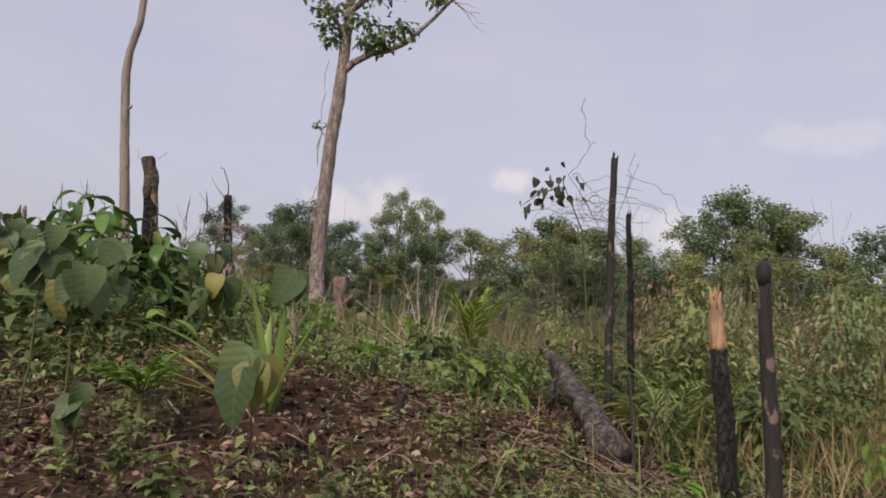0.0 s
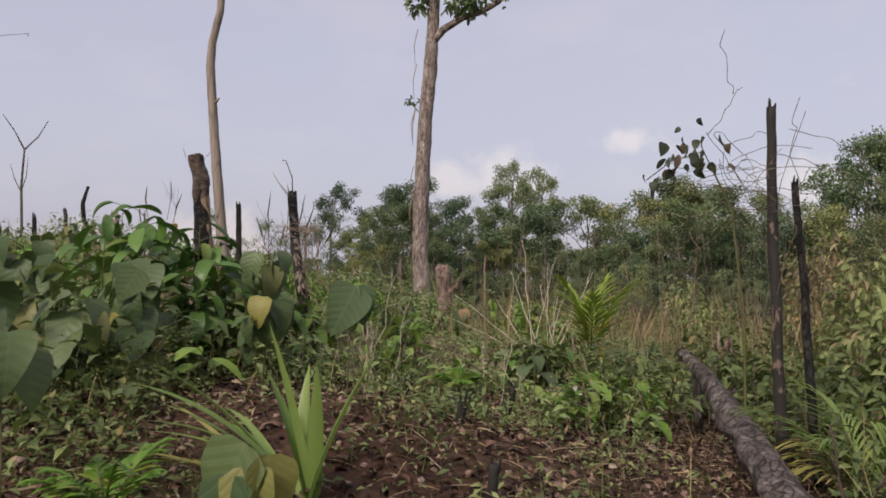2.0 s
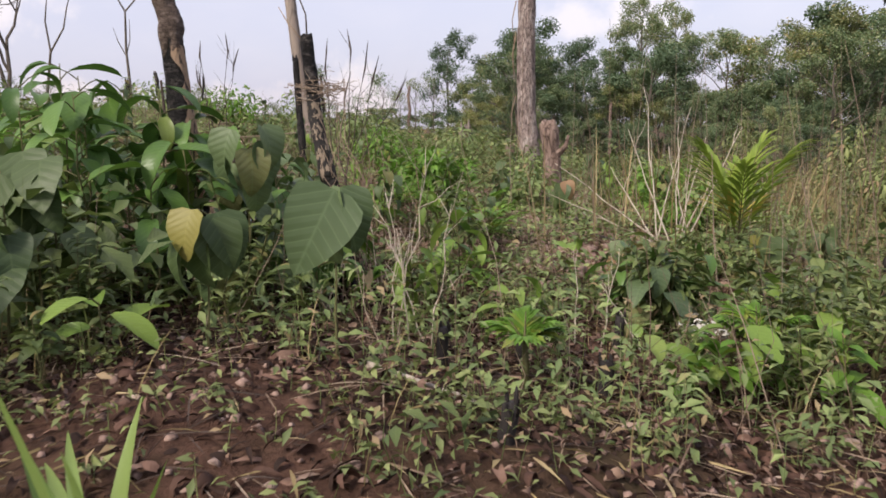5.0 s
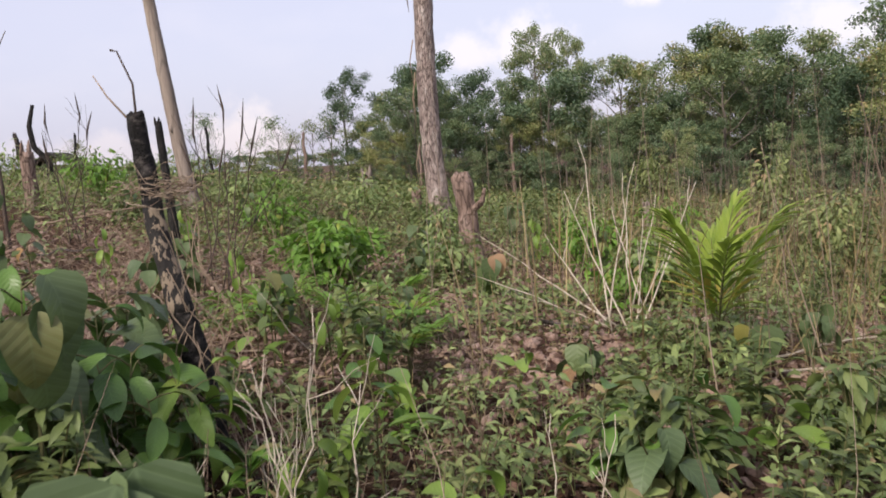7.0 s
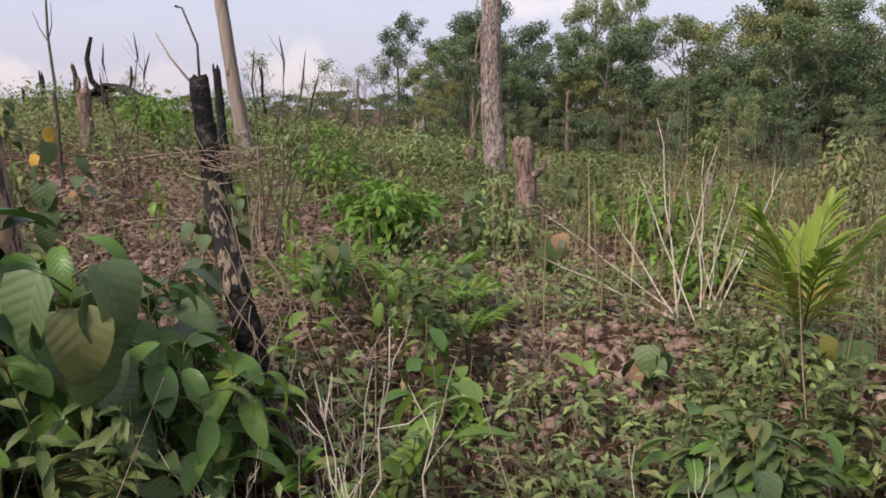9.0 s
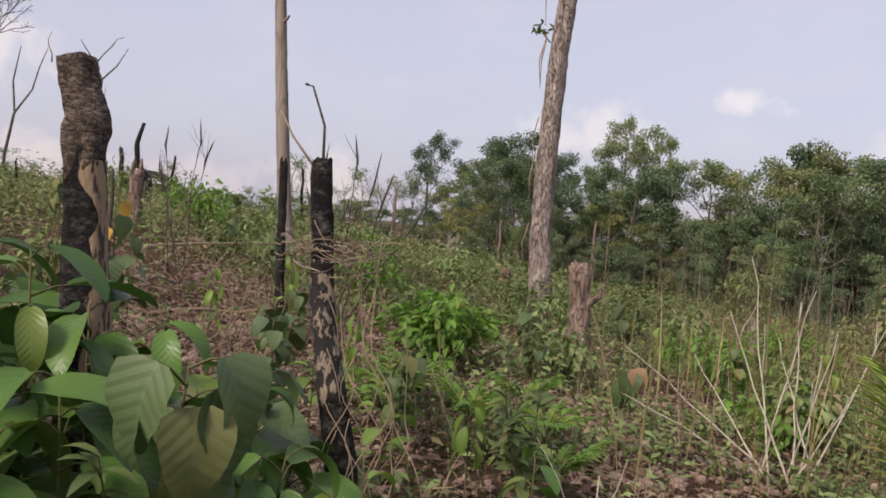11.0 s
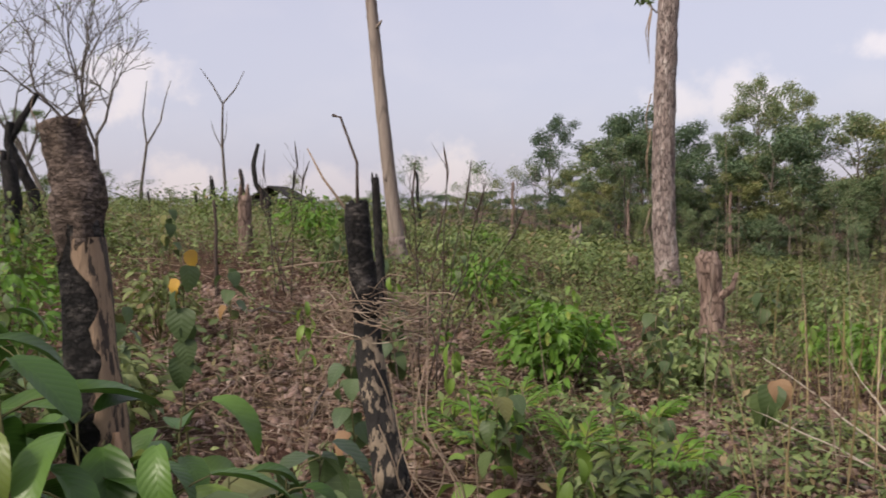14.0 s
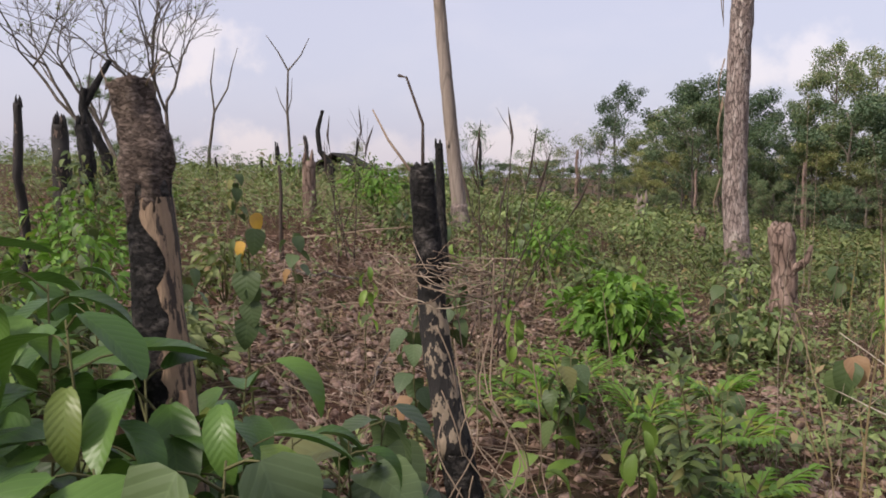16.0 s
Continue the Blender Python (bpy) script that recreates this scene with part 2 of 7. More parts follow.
M_SOIL = soil_material()
M_BIG = leaf_material("broad_leaf", (0.052, 0.086, 0.034), (0.115, 0.160, 0.060), (0.19, 0.19, 0.065), 0.08, 6, 0.5, 0.22, "object", 0.16, 0.24)
M_PUCKER = leaf_material("puckered_broad_leaf", (0.072, 0.112, 0.05), (0.12, 0.17, 0.075), (0.17, 0.18, 0.07), 0.08, 7, 0.5, 0.2, "object", 0.22, 0.28)
M_BIGDARK = leaf_material("glossy_broad_leaf", (0.052, 0.112, 0.026), (0.122, 0.222, 0.046), (0.15, 0.20, 0.045), 0.05, 10, 0.38, 0.2, "object")
M_FRESH = leaf_material("fresh_green_leaf", (0.14, 0.235, 0.042), (0.225, 0.33, 0.07), (0.25, 0.33, 0.08), 0.05, 9, 0.45, 0.28, "object")
M_YELLOW = leaf_material("yellowed_leaf", (0.52, 0.30, 0.06), (0.62, 0.46, 0.09), (0.5, 0.2, 0.05), 0.1, 8, 0.5, 0.3, "object")
M_TAN = leaf_material("withering_leaf", (0.33, 0.20, 0.115), (0.37, 0.25, 0.145), (0.33, 0.20, 0.09), 0.1, 7, 0.6, 0.3, "object")
M_OLIVE = leaf_material("olive_yellow_leaf", (0.20, 0.20, 0.055), (0.30, 0.27, 0.075), (0.33, 0.24, 0.07), 0.2, 8, 0.5, 0.3, "object")
M_PLEAT = leaf_material("pleated_palm_blade", (0.15, 0.235, 0.060), (0.24, 0.325, 0.095), (0.24, 0.28, 0.09), 0.1, 0, 0.45, 0.28, "object")
M_FADED = leaf_material("faded_frond", (0.24, 0.235, 0.07), (0.37, 0.32, 0.105), (0.42, 0.32, 0.15), 0.25, 0, 0.55, 0.28)
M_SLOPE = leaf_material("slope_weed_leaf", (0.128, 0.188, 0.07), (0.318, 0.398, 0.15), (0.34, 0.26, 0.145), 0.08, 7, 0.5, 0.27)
# climber leaf: base colour darkened to imitate blades seen against the light
M_DULL = leaf_material("backlit_dark_leaf", (0.03, 0.038, 0.024), (0.065, 0.08, 0.042), (0.09, 0.065, 0.04), 0.2, 5, 0.6, 0.12, "object")
# weed and herb greens carry extra blue in their colour, imitating haze
M_WEED = leaf_material("weed_leaf", (0.072, 0.110, 0.038), (0.182, 0.228, 0.076), (0.22, 0.18, 0.07), 0.05, 7, 0.5, 0.25)
M_BRIGHT = leaf_material("young_leaf", (0.105, 0.220, 0.030), (0.19, 0.34, 0.055), (0.28, 0.33, 0.07), 0.05, 7, 0.5, 0.32)
M_HERB = leaf_material("herb_leaf", (0.118, 0.155, 0.055), (0.30, 0.345, 0.135), (0.34, 0.25, 0.145), 0.07, 0, 0.6, 0.27)
# tree leaf colours are lightened and blued to stand in for distance haze
M_TREE = leaf_material("hazed_tree_leaf", (0.10, 0.15, 0.085), (0.225, 0.285, 0.155), (0.28, 0.28, 0.17), 0.08, 0, 0.6, 0.25, kinds=True)
M_TREE2 = leaf_material("hazed_pale_tree_leaf", (0.15, 0.20, 0.10), (0.305, 0.35, 0.18), (0.36, 0.31, 0.20), 0.14, 0, 0.6, 0.25, kinds=True)
M_PALM = leaf_material("palm_leaf", (0.18, 0.27, 0.04), (0.29, 0.37, 0.07), (0.42, 0.34, 0.08), 0.06, 0, 0.45, 0.3)
M_LITTER = dry_material("dead_leaf", [(0.0, (0.028, 0.017, 0.013)), (0.45, (0.068, 0.039, 0.029)), (0.8, (0.15, 0.086, 0.064)), (0.95, (0.26, 0.165, 0.125)), (1.0, (0.42, 0.31, 0.24))], 0.8, 25)
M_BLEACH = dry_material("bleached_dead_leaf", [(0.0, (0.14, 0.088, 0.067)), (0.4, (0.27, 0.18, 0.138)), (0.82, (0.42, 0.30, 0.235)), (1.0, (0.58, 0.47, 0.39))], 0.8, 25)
M_STRAW = dry_material("straw", [(0.0, (0.20, 0.16, 0.07)), (0.5, (0.33, 0.26, 0.13)), (1.0, (0.46, 0.38, 0.22))], 0.8, 12)
M_GRASS = leaf_material("grass_blade", (0.11, 0.145, 0.045), (0.20, 0.235, 0.085), (0.37, 0.30, 0.15), 0.38, 0, 0.55, 0.25)
M_TWIG = dry_material("dry_twig", [(0.0, (0.19, 0.135, 0.10)), (0.6, (0.36, 0.28, 0.21)), (1.0, (0.50, 0.42, 0.33))], 0.85, 40)
M_PALE = dry_material("bleached_twig", [(0.0, (0.52, 0.46, 0.38)), (1.0, (0.72, 0.66, 0.56))], 0.8, 40)
M_STEM = dry_material("green_stem", [(0.0, (0.10, 0.10, 0.045)), (1.0, (0.17, 0.17, 0.075))], 0.7, 40)
M_VINE = dry_material("dead_vine", [(0.0, (0.10, 0.075, 0.06)), (0.6, (0.20, 0.155, 0.12)), (1.0, (0.34, 0.28, 0.22))], 0.85, 40)
M_DARKTWIG = dry_material("sooty_twig", [(0.0, (0.05, 0.042, 0.038)), (1.0, (0.13, 0.10, 0.085))], 0.9, 40)
M_CHAR = bark_material("charred_wood", (0.012, 0.011, 0.011), (0.028, 0.026, 0.025), (0.065, 0.058, 0.052), 11, (1, 1, 0.5), 1.0, 0.03)
M_PEEL = peel_material("flaking_char", (0.020, 0.017, 0.016), (0.34, 0.27, 0.195), 0.54, 24, 0.5)
M_SCORCH = peel_material("scorched_split_wood", (0.06, 0.042, 0.031), (0.36, 0.25, 0.16), 0.475, 26, 0.16)
M_CRACKLE = bark_material("crackled_char", (0.010, 0.009, 0.009), (0.022, 0.020, 0.019), (0.12, 0.105, 0.095), 17, (0.8, 0.8, 1.3), 1.0, 0.04)
M_KNOB = peel_material("burnt_bark_remnant", (0.024, 0.019, 0.017), (0.20, 0.14, 0.11), 0.60, 14)
M_BARK = bark_material("flaky_pale_bark", (0.19, 0.142, 0.128), (0.41, 0.325, 0.29), (0.58, 0.50, 0.455), 12, (1, 1, 0.28), 1.0, 0.07, crack=0.5)
M_POLE = bark_material("bare_pole_wood", (0.22, 0.175, 0.145), (0.30, 0.245, 0.205), (0.36, 0.305, 0.26), 4, (1, 1, 0.08), 0.5, 0.02)
M_OLDBARK = bark_material("rough_grey_bark", (0.075, 0.055, 0.046), (0.17, 0.125, 0.10), (0.30, 0.23, 0.19), 17, (0.8, 0.8, 1.9), 1.0, 0.04)
M_ROT = bark_material("weathered_stump_wood", (0.13, 0.088, 0.072), (0.27, 0.19, 0.152), (0.40, 0.30, 0.25), 8, (1, 1, 0.3), 1.0, 0.04)
M_SPLIT = bark_material("split_fresh_wood", (0.33, 0.19, 0.105), (0.45, 0.28, 0.165), (0.55, 0.38, 0.24), 10, (1, 1, 0.08), 0.7, 0.02, 90, 0.7)
M_LOG = bark_material("ashy_log_bark", (0.05, 0.042, 0.038), (0.125, 0.102, 0.092), (0.30, 0.26, 0.24), 9, (1, 1, 0.5), 1.0, 0.05, crack=0.15)
M_TRUNK = bark_material("tree_bark", (0.09, 0.075, 0.06), (0.16, 0.135, 0.11), (0.25, 0.215, 0.18), 5, (1, 1, 0.3), 0.8, 0.03)
M_WITHER = leaf_material("withered_shrub_leaf", (0.13, 0.105, 0.065), (0.30, 0.24, 0.155), (0.36, 0.25, 0.13), 0.2, 0, 0.7, 0.25)
M_ROCK = bark_material("reddish_stone", (0.21, 0.135, 0.105), (0.33, 0.225, 0.18), (0.44, 0.33, 0.275), 6, (1, 1, 1), 0.7, 0.02)
M_THATCH = bark_material("dark_roof_thatch", (0.025, 0.023, 0.022), (0.05, 0.045, 0.042), (0.09, 0.08, 0.072), 6, (1, 1, 0.3), 0.8, 0.05)
M_WHITE = dry_material("white_petal", [(0.0, (0.68, 0.68, 0.62)), (1.0, (0.82, 0.82, 0.78))], 0.6, 20)


# ---- ground and geometry helpers ----
def ground_z(x, y):
    """Height of the clearing: rises gently ahead and to the left, falls off towards the far woods."""
    def ease(v):
        v = max(0.0, min(1.0, v))
        return v * v * (3 - 2 * v)
    q = 0.5 * (math.sqrt((y - 14) ** 2 + 9) + y - 14)
    z = -0.66 + 0.035 * (y - q - 7) - 0.06 * q * (1 if y < 90 else 90 / y) - 0.07 * max(min(x, 8), -30)
    # broad rise on the left of the slope
    z += 0.7 * ease((-5.5 - x) / 5.5) * ease((y - 11.5) / 6) * (1 - ease((y - 26) / 20))
    if y < -2:
        z += 0.03 * (-2 - y) if y > -40 else 0.03 * 38
    z += 0.42 * math.exp(-0.5 * (((x + 0.9) / 1.6) ** 2 + ((y - 7.2) / 1.1) ** 2))
    near = max(0.0, 1 - math.hypot(x, y - 12) / 60)
    z += near * (0.05 * noise.noise((x * 0.55, y * 0.55, 0)) + 0.022 * noise.noise((x * 2.1, y * 2.1, 5)))
    return z


def mesh_object(name, verts, faces, mat, parent=None, uvs=None, smooth=True):
    me = bpy.data.meshes.new(name)
    me.from_pydata([tuple(v) for v in verts], [], faces)
    if uvs is not None:
        layer = me.uv_layers.new(name="UVMap")
        idx = np.empty(len(me.loops), dtype=np.int32)
        me.loops.foreach_get("vertex_index", idx)
        layer.data.foreach_set("uv", np.asarray(uvs, dtype=np.float32)[idx].ravel())
    if smooth:
        me.polygons.foreach_set("use_smooth", [True] * len(me.polygons))
    me.materials.append(mat)
    ob = new(name, me)
    if parent:
        ob.parent = parent
    return ob


def big_mesh(name, V, F, mat, uvs=None, parent=None):
    """One mesh from numpy arrays (quads) for many small pieces."""
    me = bpy.data.meshes.new(name)
    nv, nf = len(V), len(F)
    me.vertices.add(nv)
    me.vertices.foreach_set("co", np.asarray(V, dtype=np.float32).ravel())
    me.loops.add(nf * 4)
    me.loops.foreach_set("vertex_index", np.asarray(F, dtype=np.int32).ravel())
    me.polygons.add(nf)
    me.polygons.foreach_set("loop_start", np.arange(0, nf * 4, 4, dtype=np.int32))
    me.polygons.foreach_set("loop_total", np.full(nf, 4, dtype=np.int32))
    me.polygons.foreach_set("use_smooth", np.ones(nf, dtype=bool))
    if uvs is not None:
        layer = me.uv_layers.new(name="UVMap")
        layer.data.foreach_set("uv", np.asarray(uvs, dtype=np.float32)[np.asarray(F).ravel()].ravel())
    me.materials.append(mat)
    me.update(calc_edges=True)
    ob = new(name, me)
    if parent:
        ob.parent = parent
    return ob


def tube_data(points, radii, sides=8, rough=0.0, a0=0.0, a1=2 * math.pi, lift=0.0, seed=0, cap=True, jag=0.0, hem=0.0):
    """Swept stem through points. With a0..a1 only a strip of its skin."""
    P = [Vector(p) for p in points]
    full = abs(a1 - a0 - 2 * math.pi) < 1e-6
    cols = sides if full else sides + 1
    verts, faces = [], []
    for i, p in enumerate(P):
        d = (P[min(i + 1, len(P) - 1)] - P[max(i - 1, 0)]).normalized()
        side = Vector((1, 0, 0)) if abs(d.x) < 0.85 else Vector((0, 1, 0))
        u = (side - d * side.dot(d)).normalized()
        w = d.cross(u)
        for j in range(cols):
            lo, hi = a0 + jag * (noise.noise((i * 0.17, 3, seed)) + 0.35 * noise.noise((i * 0.9, 5, seed))), a1 + jag * (noise.noise((i * 0.17, 9, seed)) + 0.35 * noise.noise((i * 0.9, 11, seed)))
            a = lo + (hi - lo) * j / sides
            q = u * math.cos(a) + w * math.sin(a)
            k = 1 + rough * noise.noise((p.x * 3 + q.x * 1.4 + seed, p.y * 3 + q.y * 1.4, p.z * 5 + q.z))
            k += 0.5 * rough * noise.noise((p.x * 9 + q.x * 4 + seed, p.y * 9 + q.y * 4, p.z * 16))
            drop = hem * (0.5 + noise.noise((q.x * 2.5, q.y * 2.5, seed + 4)) + 0.6 * noise.noise((q.x * 7, q.y * 7, seed))) * max(0, 1 - i / 4)
            verts.append(p + q * (radii[i] * k + lift) - d * drop)
    for i in range(len(P) - 1):
        for j in range(sides):
            b = (j + 1) % cols
            faces.append((i * cols + j, i * cols + b, (i + 1) * cols + b, (i + 1) * cols + j))
    if cap and full:
        faces.append(tuple(range((len(P) - 1) * cols, len(P) * cols)))
        faces.append(tuple(reversed(range(cols))))
    return verts, faces


def join_data(parts):
    V, F = [], []
    for v, f in parts:
        o = len(V)
        V += list(v)
        F += [tuple(i + o for i in q) for q in f]
    return V, F


def tube(name, points, radii, mat, parent=None, **kw):
    v, f = tube_data(points, radii, **kw)
    return mesh_object(name, v, f, mat, parent)


def fine(points, radii, step=0.08):
    """Resample a stem so that its skin can be rough."""
    P, Rr = [], []
    for a, b, r0, r1 in zip(points, points[1:], radii, radii[1:]):
        k = max(1, int((Vector(b) - Vector(a)).length / step))
        for i in range(k):
            P.append(Vector(a).lerp(Vector(b), i / k))
            Rr.append(r0 + (r1 - r0) * i / k)
    return P + [Vector(points[-1])], Rr + [radii[-1]]


def wander(a, b, bend, n=6, seed=0):
    """Points from a to b that stray sideways like a twig."""
    a, b = Vector(a), Vector(b)
    L = (b - a).length
    return [a.lerp(b, i / n) + Vector((noise.noise((seed, i * 0.6, 1)), noise.noise((seed, i * 0.6, 7)), noise.noise((seed, i * 0.6, 13)))) * bend * L * min(1, 3 * i / n) for i in range(n + 1)]


def smooth_line(P, k=4):
    """Rounded line through the points of P."""
    Q = []
    for i in range(len(P) - 1):
        a, b, c, d = P[max(0, i - 1)], P[i], P[i + 1], P[min(len(P) - 1, i + 2)]
        for j in range(k):
            t = j / k
            Q.append(0.5 * (2 * b + (c - a) * t + (2 * a - 5 * b + 4 * c - d) * t * t + (3 * b - a - 3 * c + d) * t ** 3))
    return Q + [P[-1]]


def place(x, y, dz=0.0, turn=0.0):
    return Matrix.Translation((x, y, ground_z(x, y) + dz)) @ Matrix.Rotation(turn, 4, "Z")


def empty(name, label, category, group="", kind=""):
    ob = new(name)
    ob.empty_display_size = 0.1
    return tagged(ob, label, category, group, kind)


# leaf blades: rows of left, rib, right; u across (-1..1), v along (0..1)
def blade(length, width, profile, droop=0.3, fold=0.15, rows=7, ripple=0.0):
    V, UV, F = [], [], []
    ang, y, z = 0.0, 0.0, 0.0
    for i in range(rows + 1):
        v = i / rows
        w = width * 0.5 * profile(v)
        rp = ripple * width * math.sin(v * 17)
        for s in (-1, 0, 1):
            V.append((s * w, y, z + (abs(s) * w * fold * 2) + (rp if s > 0 else -rp if s < 0 else 0)))
            UV.append((s * max(0.03, profile(v)), v))
        ang = -droop * 2 * v
        y += math.cos(ang) * length / rows
        z += math.sin(ang) * length / rows
    for i in range(rows):
        a = i * 3
        F += [(a, a + 1, a + 4, a + 3), (a + 1, a + 2, a + 5, a + 4)]
    return np.array(V), np.array(F), np.array(UV)


def small_leaf(length, width):
    """Four-cornered folded leaf for foliage seen from afar."""
    V = np.array([(0, 0, 0), (-width / 2, length * 0.42, length * 0.06), (0, length, -length * 0.12), (width / 2, length * 0.42, length * 0.06)])
    return V, np.array([(0, 3, 2, 1)]), np.array([(0.0, 0.0), (-1.0, 0.42), (0.0, 1.0), (1.0, 0.42)])


def heart(v):
    return max(0.0, (math.sin(math.pi * min(1, (v + 0.10) / 1.1) ** 0.62)) ** 0.75) if v > 0 else 0.45


def lance(v):
    return max(0.02, math.sin(math.pi * min(1.0, v * 0.97 + 0.03)) ** 0.8)


def oval(v):
    return max(0.03, math.sin(math.pi * (v * 0.96 + 0.03)) ** 0.55)


def strap(v):
    return max(0.03, min(1.0, v * 6 + 0.3) * (1 - v ** 3))


def rotations(n, yaw, pitch, roll):
    """Turn each piece: roll about its axis, tilt up by pitch, then yaw."""
    cy, sy, cp, sp, cr, sr = np.cos(yaw), np.sin(yaw), np.cos(pitch), np.sin(pitch), np.cos(roll), np.sin(roll)
    o, z = np.ones(n), np.zeros(n)
    Rr = np.array([[cr, z, sr], [z, o, z], [-sr, z, cr]]).transpose(2, 0, 1)
    Rp = np.array([[o, z, z], [z, cp, -sp], [z, sp, cp]]).transpose(2, 0, 1)
    Ry = np.array([[cy, -sy, z], [sy, cy, z], [z, z, o]]).transpose(2, 0, 1)
    return Ry @ Rp @ Rr


def spread(template, pos, yaw, pitch, roll, scale):
    """Many copies of one blade as arrays."""
    V, F, UV = template
    n = len(pos)
    Rm = rotations(n, yaw, pitch, roll) * np.asarray(scale)[:, None, None]
    out = np.einsum("nij,kj->nki", Rm, V) + np.asarray(pos)[:, None, :]
    faces = F[None] + (np.arange(n) * len(V))[:, None, None]
    return out.reshape(-1, 3), faces.reshape(-1, 4), np.tile(UV, (n, 1))


def stack(arrays):
    V, F, U, o = [], [], [], 0
    for v, f, u in arrays:
        V.append(v), F.append(f + o), U.append(u)
        o += len(v)
    return np.concatenate(V), np.concatenate(F), np.concatenate(U)


def stalks(roots, tips, width, bow=0.0):
    """Thin three-sided stems from roots to tips, bowed half way, as arrays of quads."""
    roots, tips = np.asarray(roots, float), np.asarray(tips, float)
    n = len(roots)
    mid = (roots + tips) / 2 + rng.normal(0, 1, (n, 3)) * bow * np.linalg.norm(tips - roots, axis=1)[:, None]
    w = np.broadcast_to(np.asarray(width, float), (n,))
    V = np.zeros((n, 9, 3))
    for r, (c, k) in enumerate(((roots, 1.0), (mid, 0.75), (tips, 0.35))):
        for j in range(3):
            a = j * 2.0944
            V[:, r * 3 + j] = c + np.array([math.cos(a), math.sin(a), 0.3 * math.cos(a)])[None] * (w * k * 0.5)[:, None]
    F = np.array([(r * 3 + j, r * 3 + (j + 1) % 3, r * 3 + 3 + (j + 1) % 3, r * 3 + 3 + j) for r in range(2) for j in range(3)])
    faces = F[None] + (np.arange(n) * 9)[:, None, None]
    return V.reshape(-1, 3), faces.reshape(-1, 4), np.zeros((n * 9, 2))


def heights(xy):
    return np.array([ground_z(x, y) for x, y in xy])


# ---- ground ----
def build_ground():
    def axis(lo, hi, fine_lo, fine_hi, step):
        a = list(np.arange(fine_lo, fine_hi + 1e-6, step))
        s, x = step, fine_hi
        while x < hi:
            s *= 1.35
            x = min(hi, x + s)
            a.append(x)
        s, x = step, fine_lo
        while x > lo:
            s *= 1.35
            x = max(lo, x - s)
            a.insert(0, x)
        return a
    xs, ys = axis(-1500, 1500, -10, 7, 0.16), axis(-1500, 2500, -1, 26, 0.16)
    V = [(x, y, ground_z(x, y)) for y in ys for x in xs]
    w = len(xs)
    F = [(j * w + i, j * w + i + 1, (j + 1) * w + i + 1, (j + 1) * w + i) for j in range(len(ys) - 1) for i in range(w - 1)]
    g = mesh_object("ground", V, F, M_SOIL)
    return tagged(g, "bare reddish-brown soil of a burnt clearing, rising gently", "ground", kind="structure")


build_ground()


# ---- far woods ----
def branch_set(base, height, lean, levels, seed, r0, spread_angle=0.6, start=0.35, kids=5, side_len=0.45, twig=0.0):
    """Trunk and limbs as one mesh; also gives the limb tips."""
    rs = random.Random(seed)
    top = Vector(base) + Vector((lean[0], lean[1], height))
    trunk_pts = wander(base, top, 0.035, 9, seed)
    parts = [tube_data(trunk_pts, [r0 * (1 - 0.8 * i / 9) for i in range(10)], sides=7, rough=0.1)]
    tips, limbs = [top], []

    def grow(p, d, L, r, level):
        q = wander(p, p + d * L, 0.09, 4, rs.random() * 90)
        parts.append(tube_data(q, [max(twig, r * (1 - 0.7 * i / 4)) for i in range(5)], sides=5, cap=False))
        limbs.append((q[2], q[4]))
        tips.append(q[4])
        if level > 0:
            for _ in range(rs.choice((2, 3))):
                e = (d + Vector((rs.gauss(0, spread_angle), rs.gauss(0, spread_angle), rs.gauss(0.12, spread_angle * 0.6)))).normalized()
                grow(q[rs.choice((2, 3, 4))], e, L * rs.uniform(0.5, 0.75), r * 0.5, level - 1)
    for k in range(kids):
        t = start + (0.97 - start) * (k + rs.random() * 0.7) / kids
        p = trunk_pts[int(t * 9)]
        a = k * 2.4 + rs.random()
        u = (t - start) / (1 - start)
        d = Vector((math.cos(a), math.sin(a), 0.25 + 1.3 * u + rs.uniform(-0.15, 0.25))).normalized()
        grow(p, d, height * side_len * 0.72 * (0.45 + 0.55 * math.sin(math.pi * min(1, u * 0.8 + 0.2))) * rs.uniform(0.75, 1.2), r0 * 0.45 * (1.1 - t * 0.7), levels)
    return parts[0], join_data(parts[1:]), tips


LEAF_CLUMP = small_leaf(1.0, 0.6)


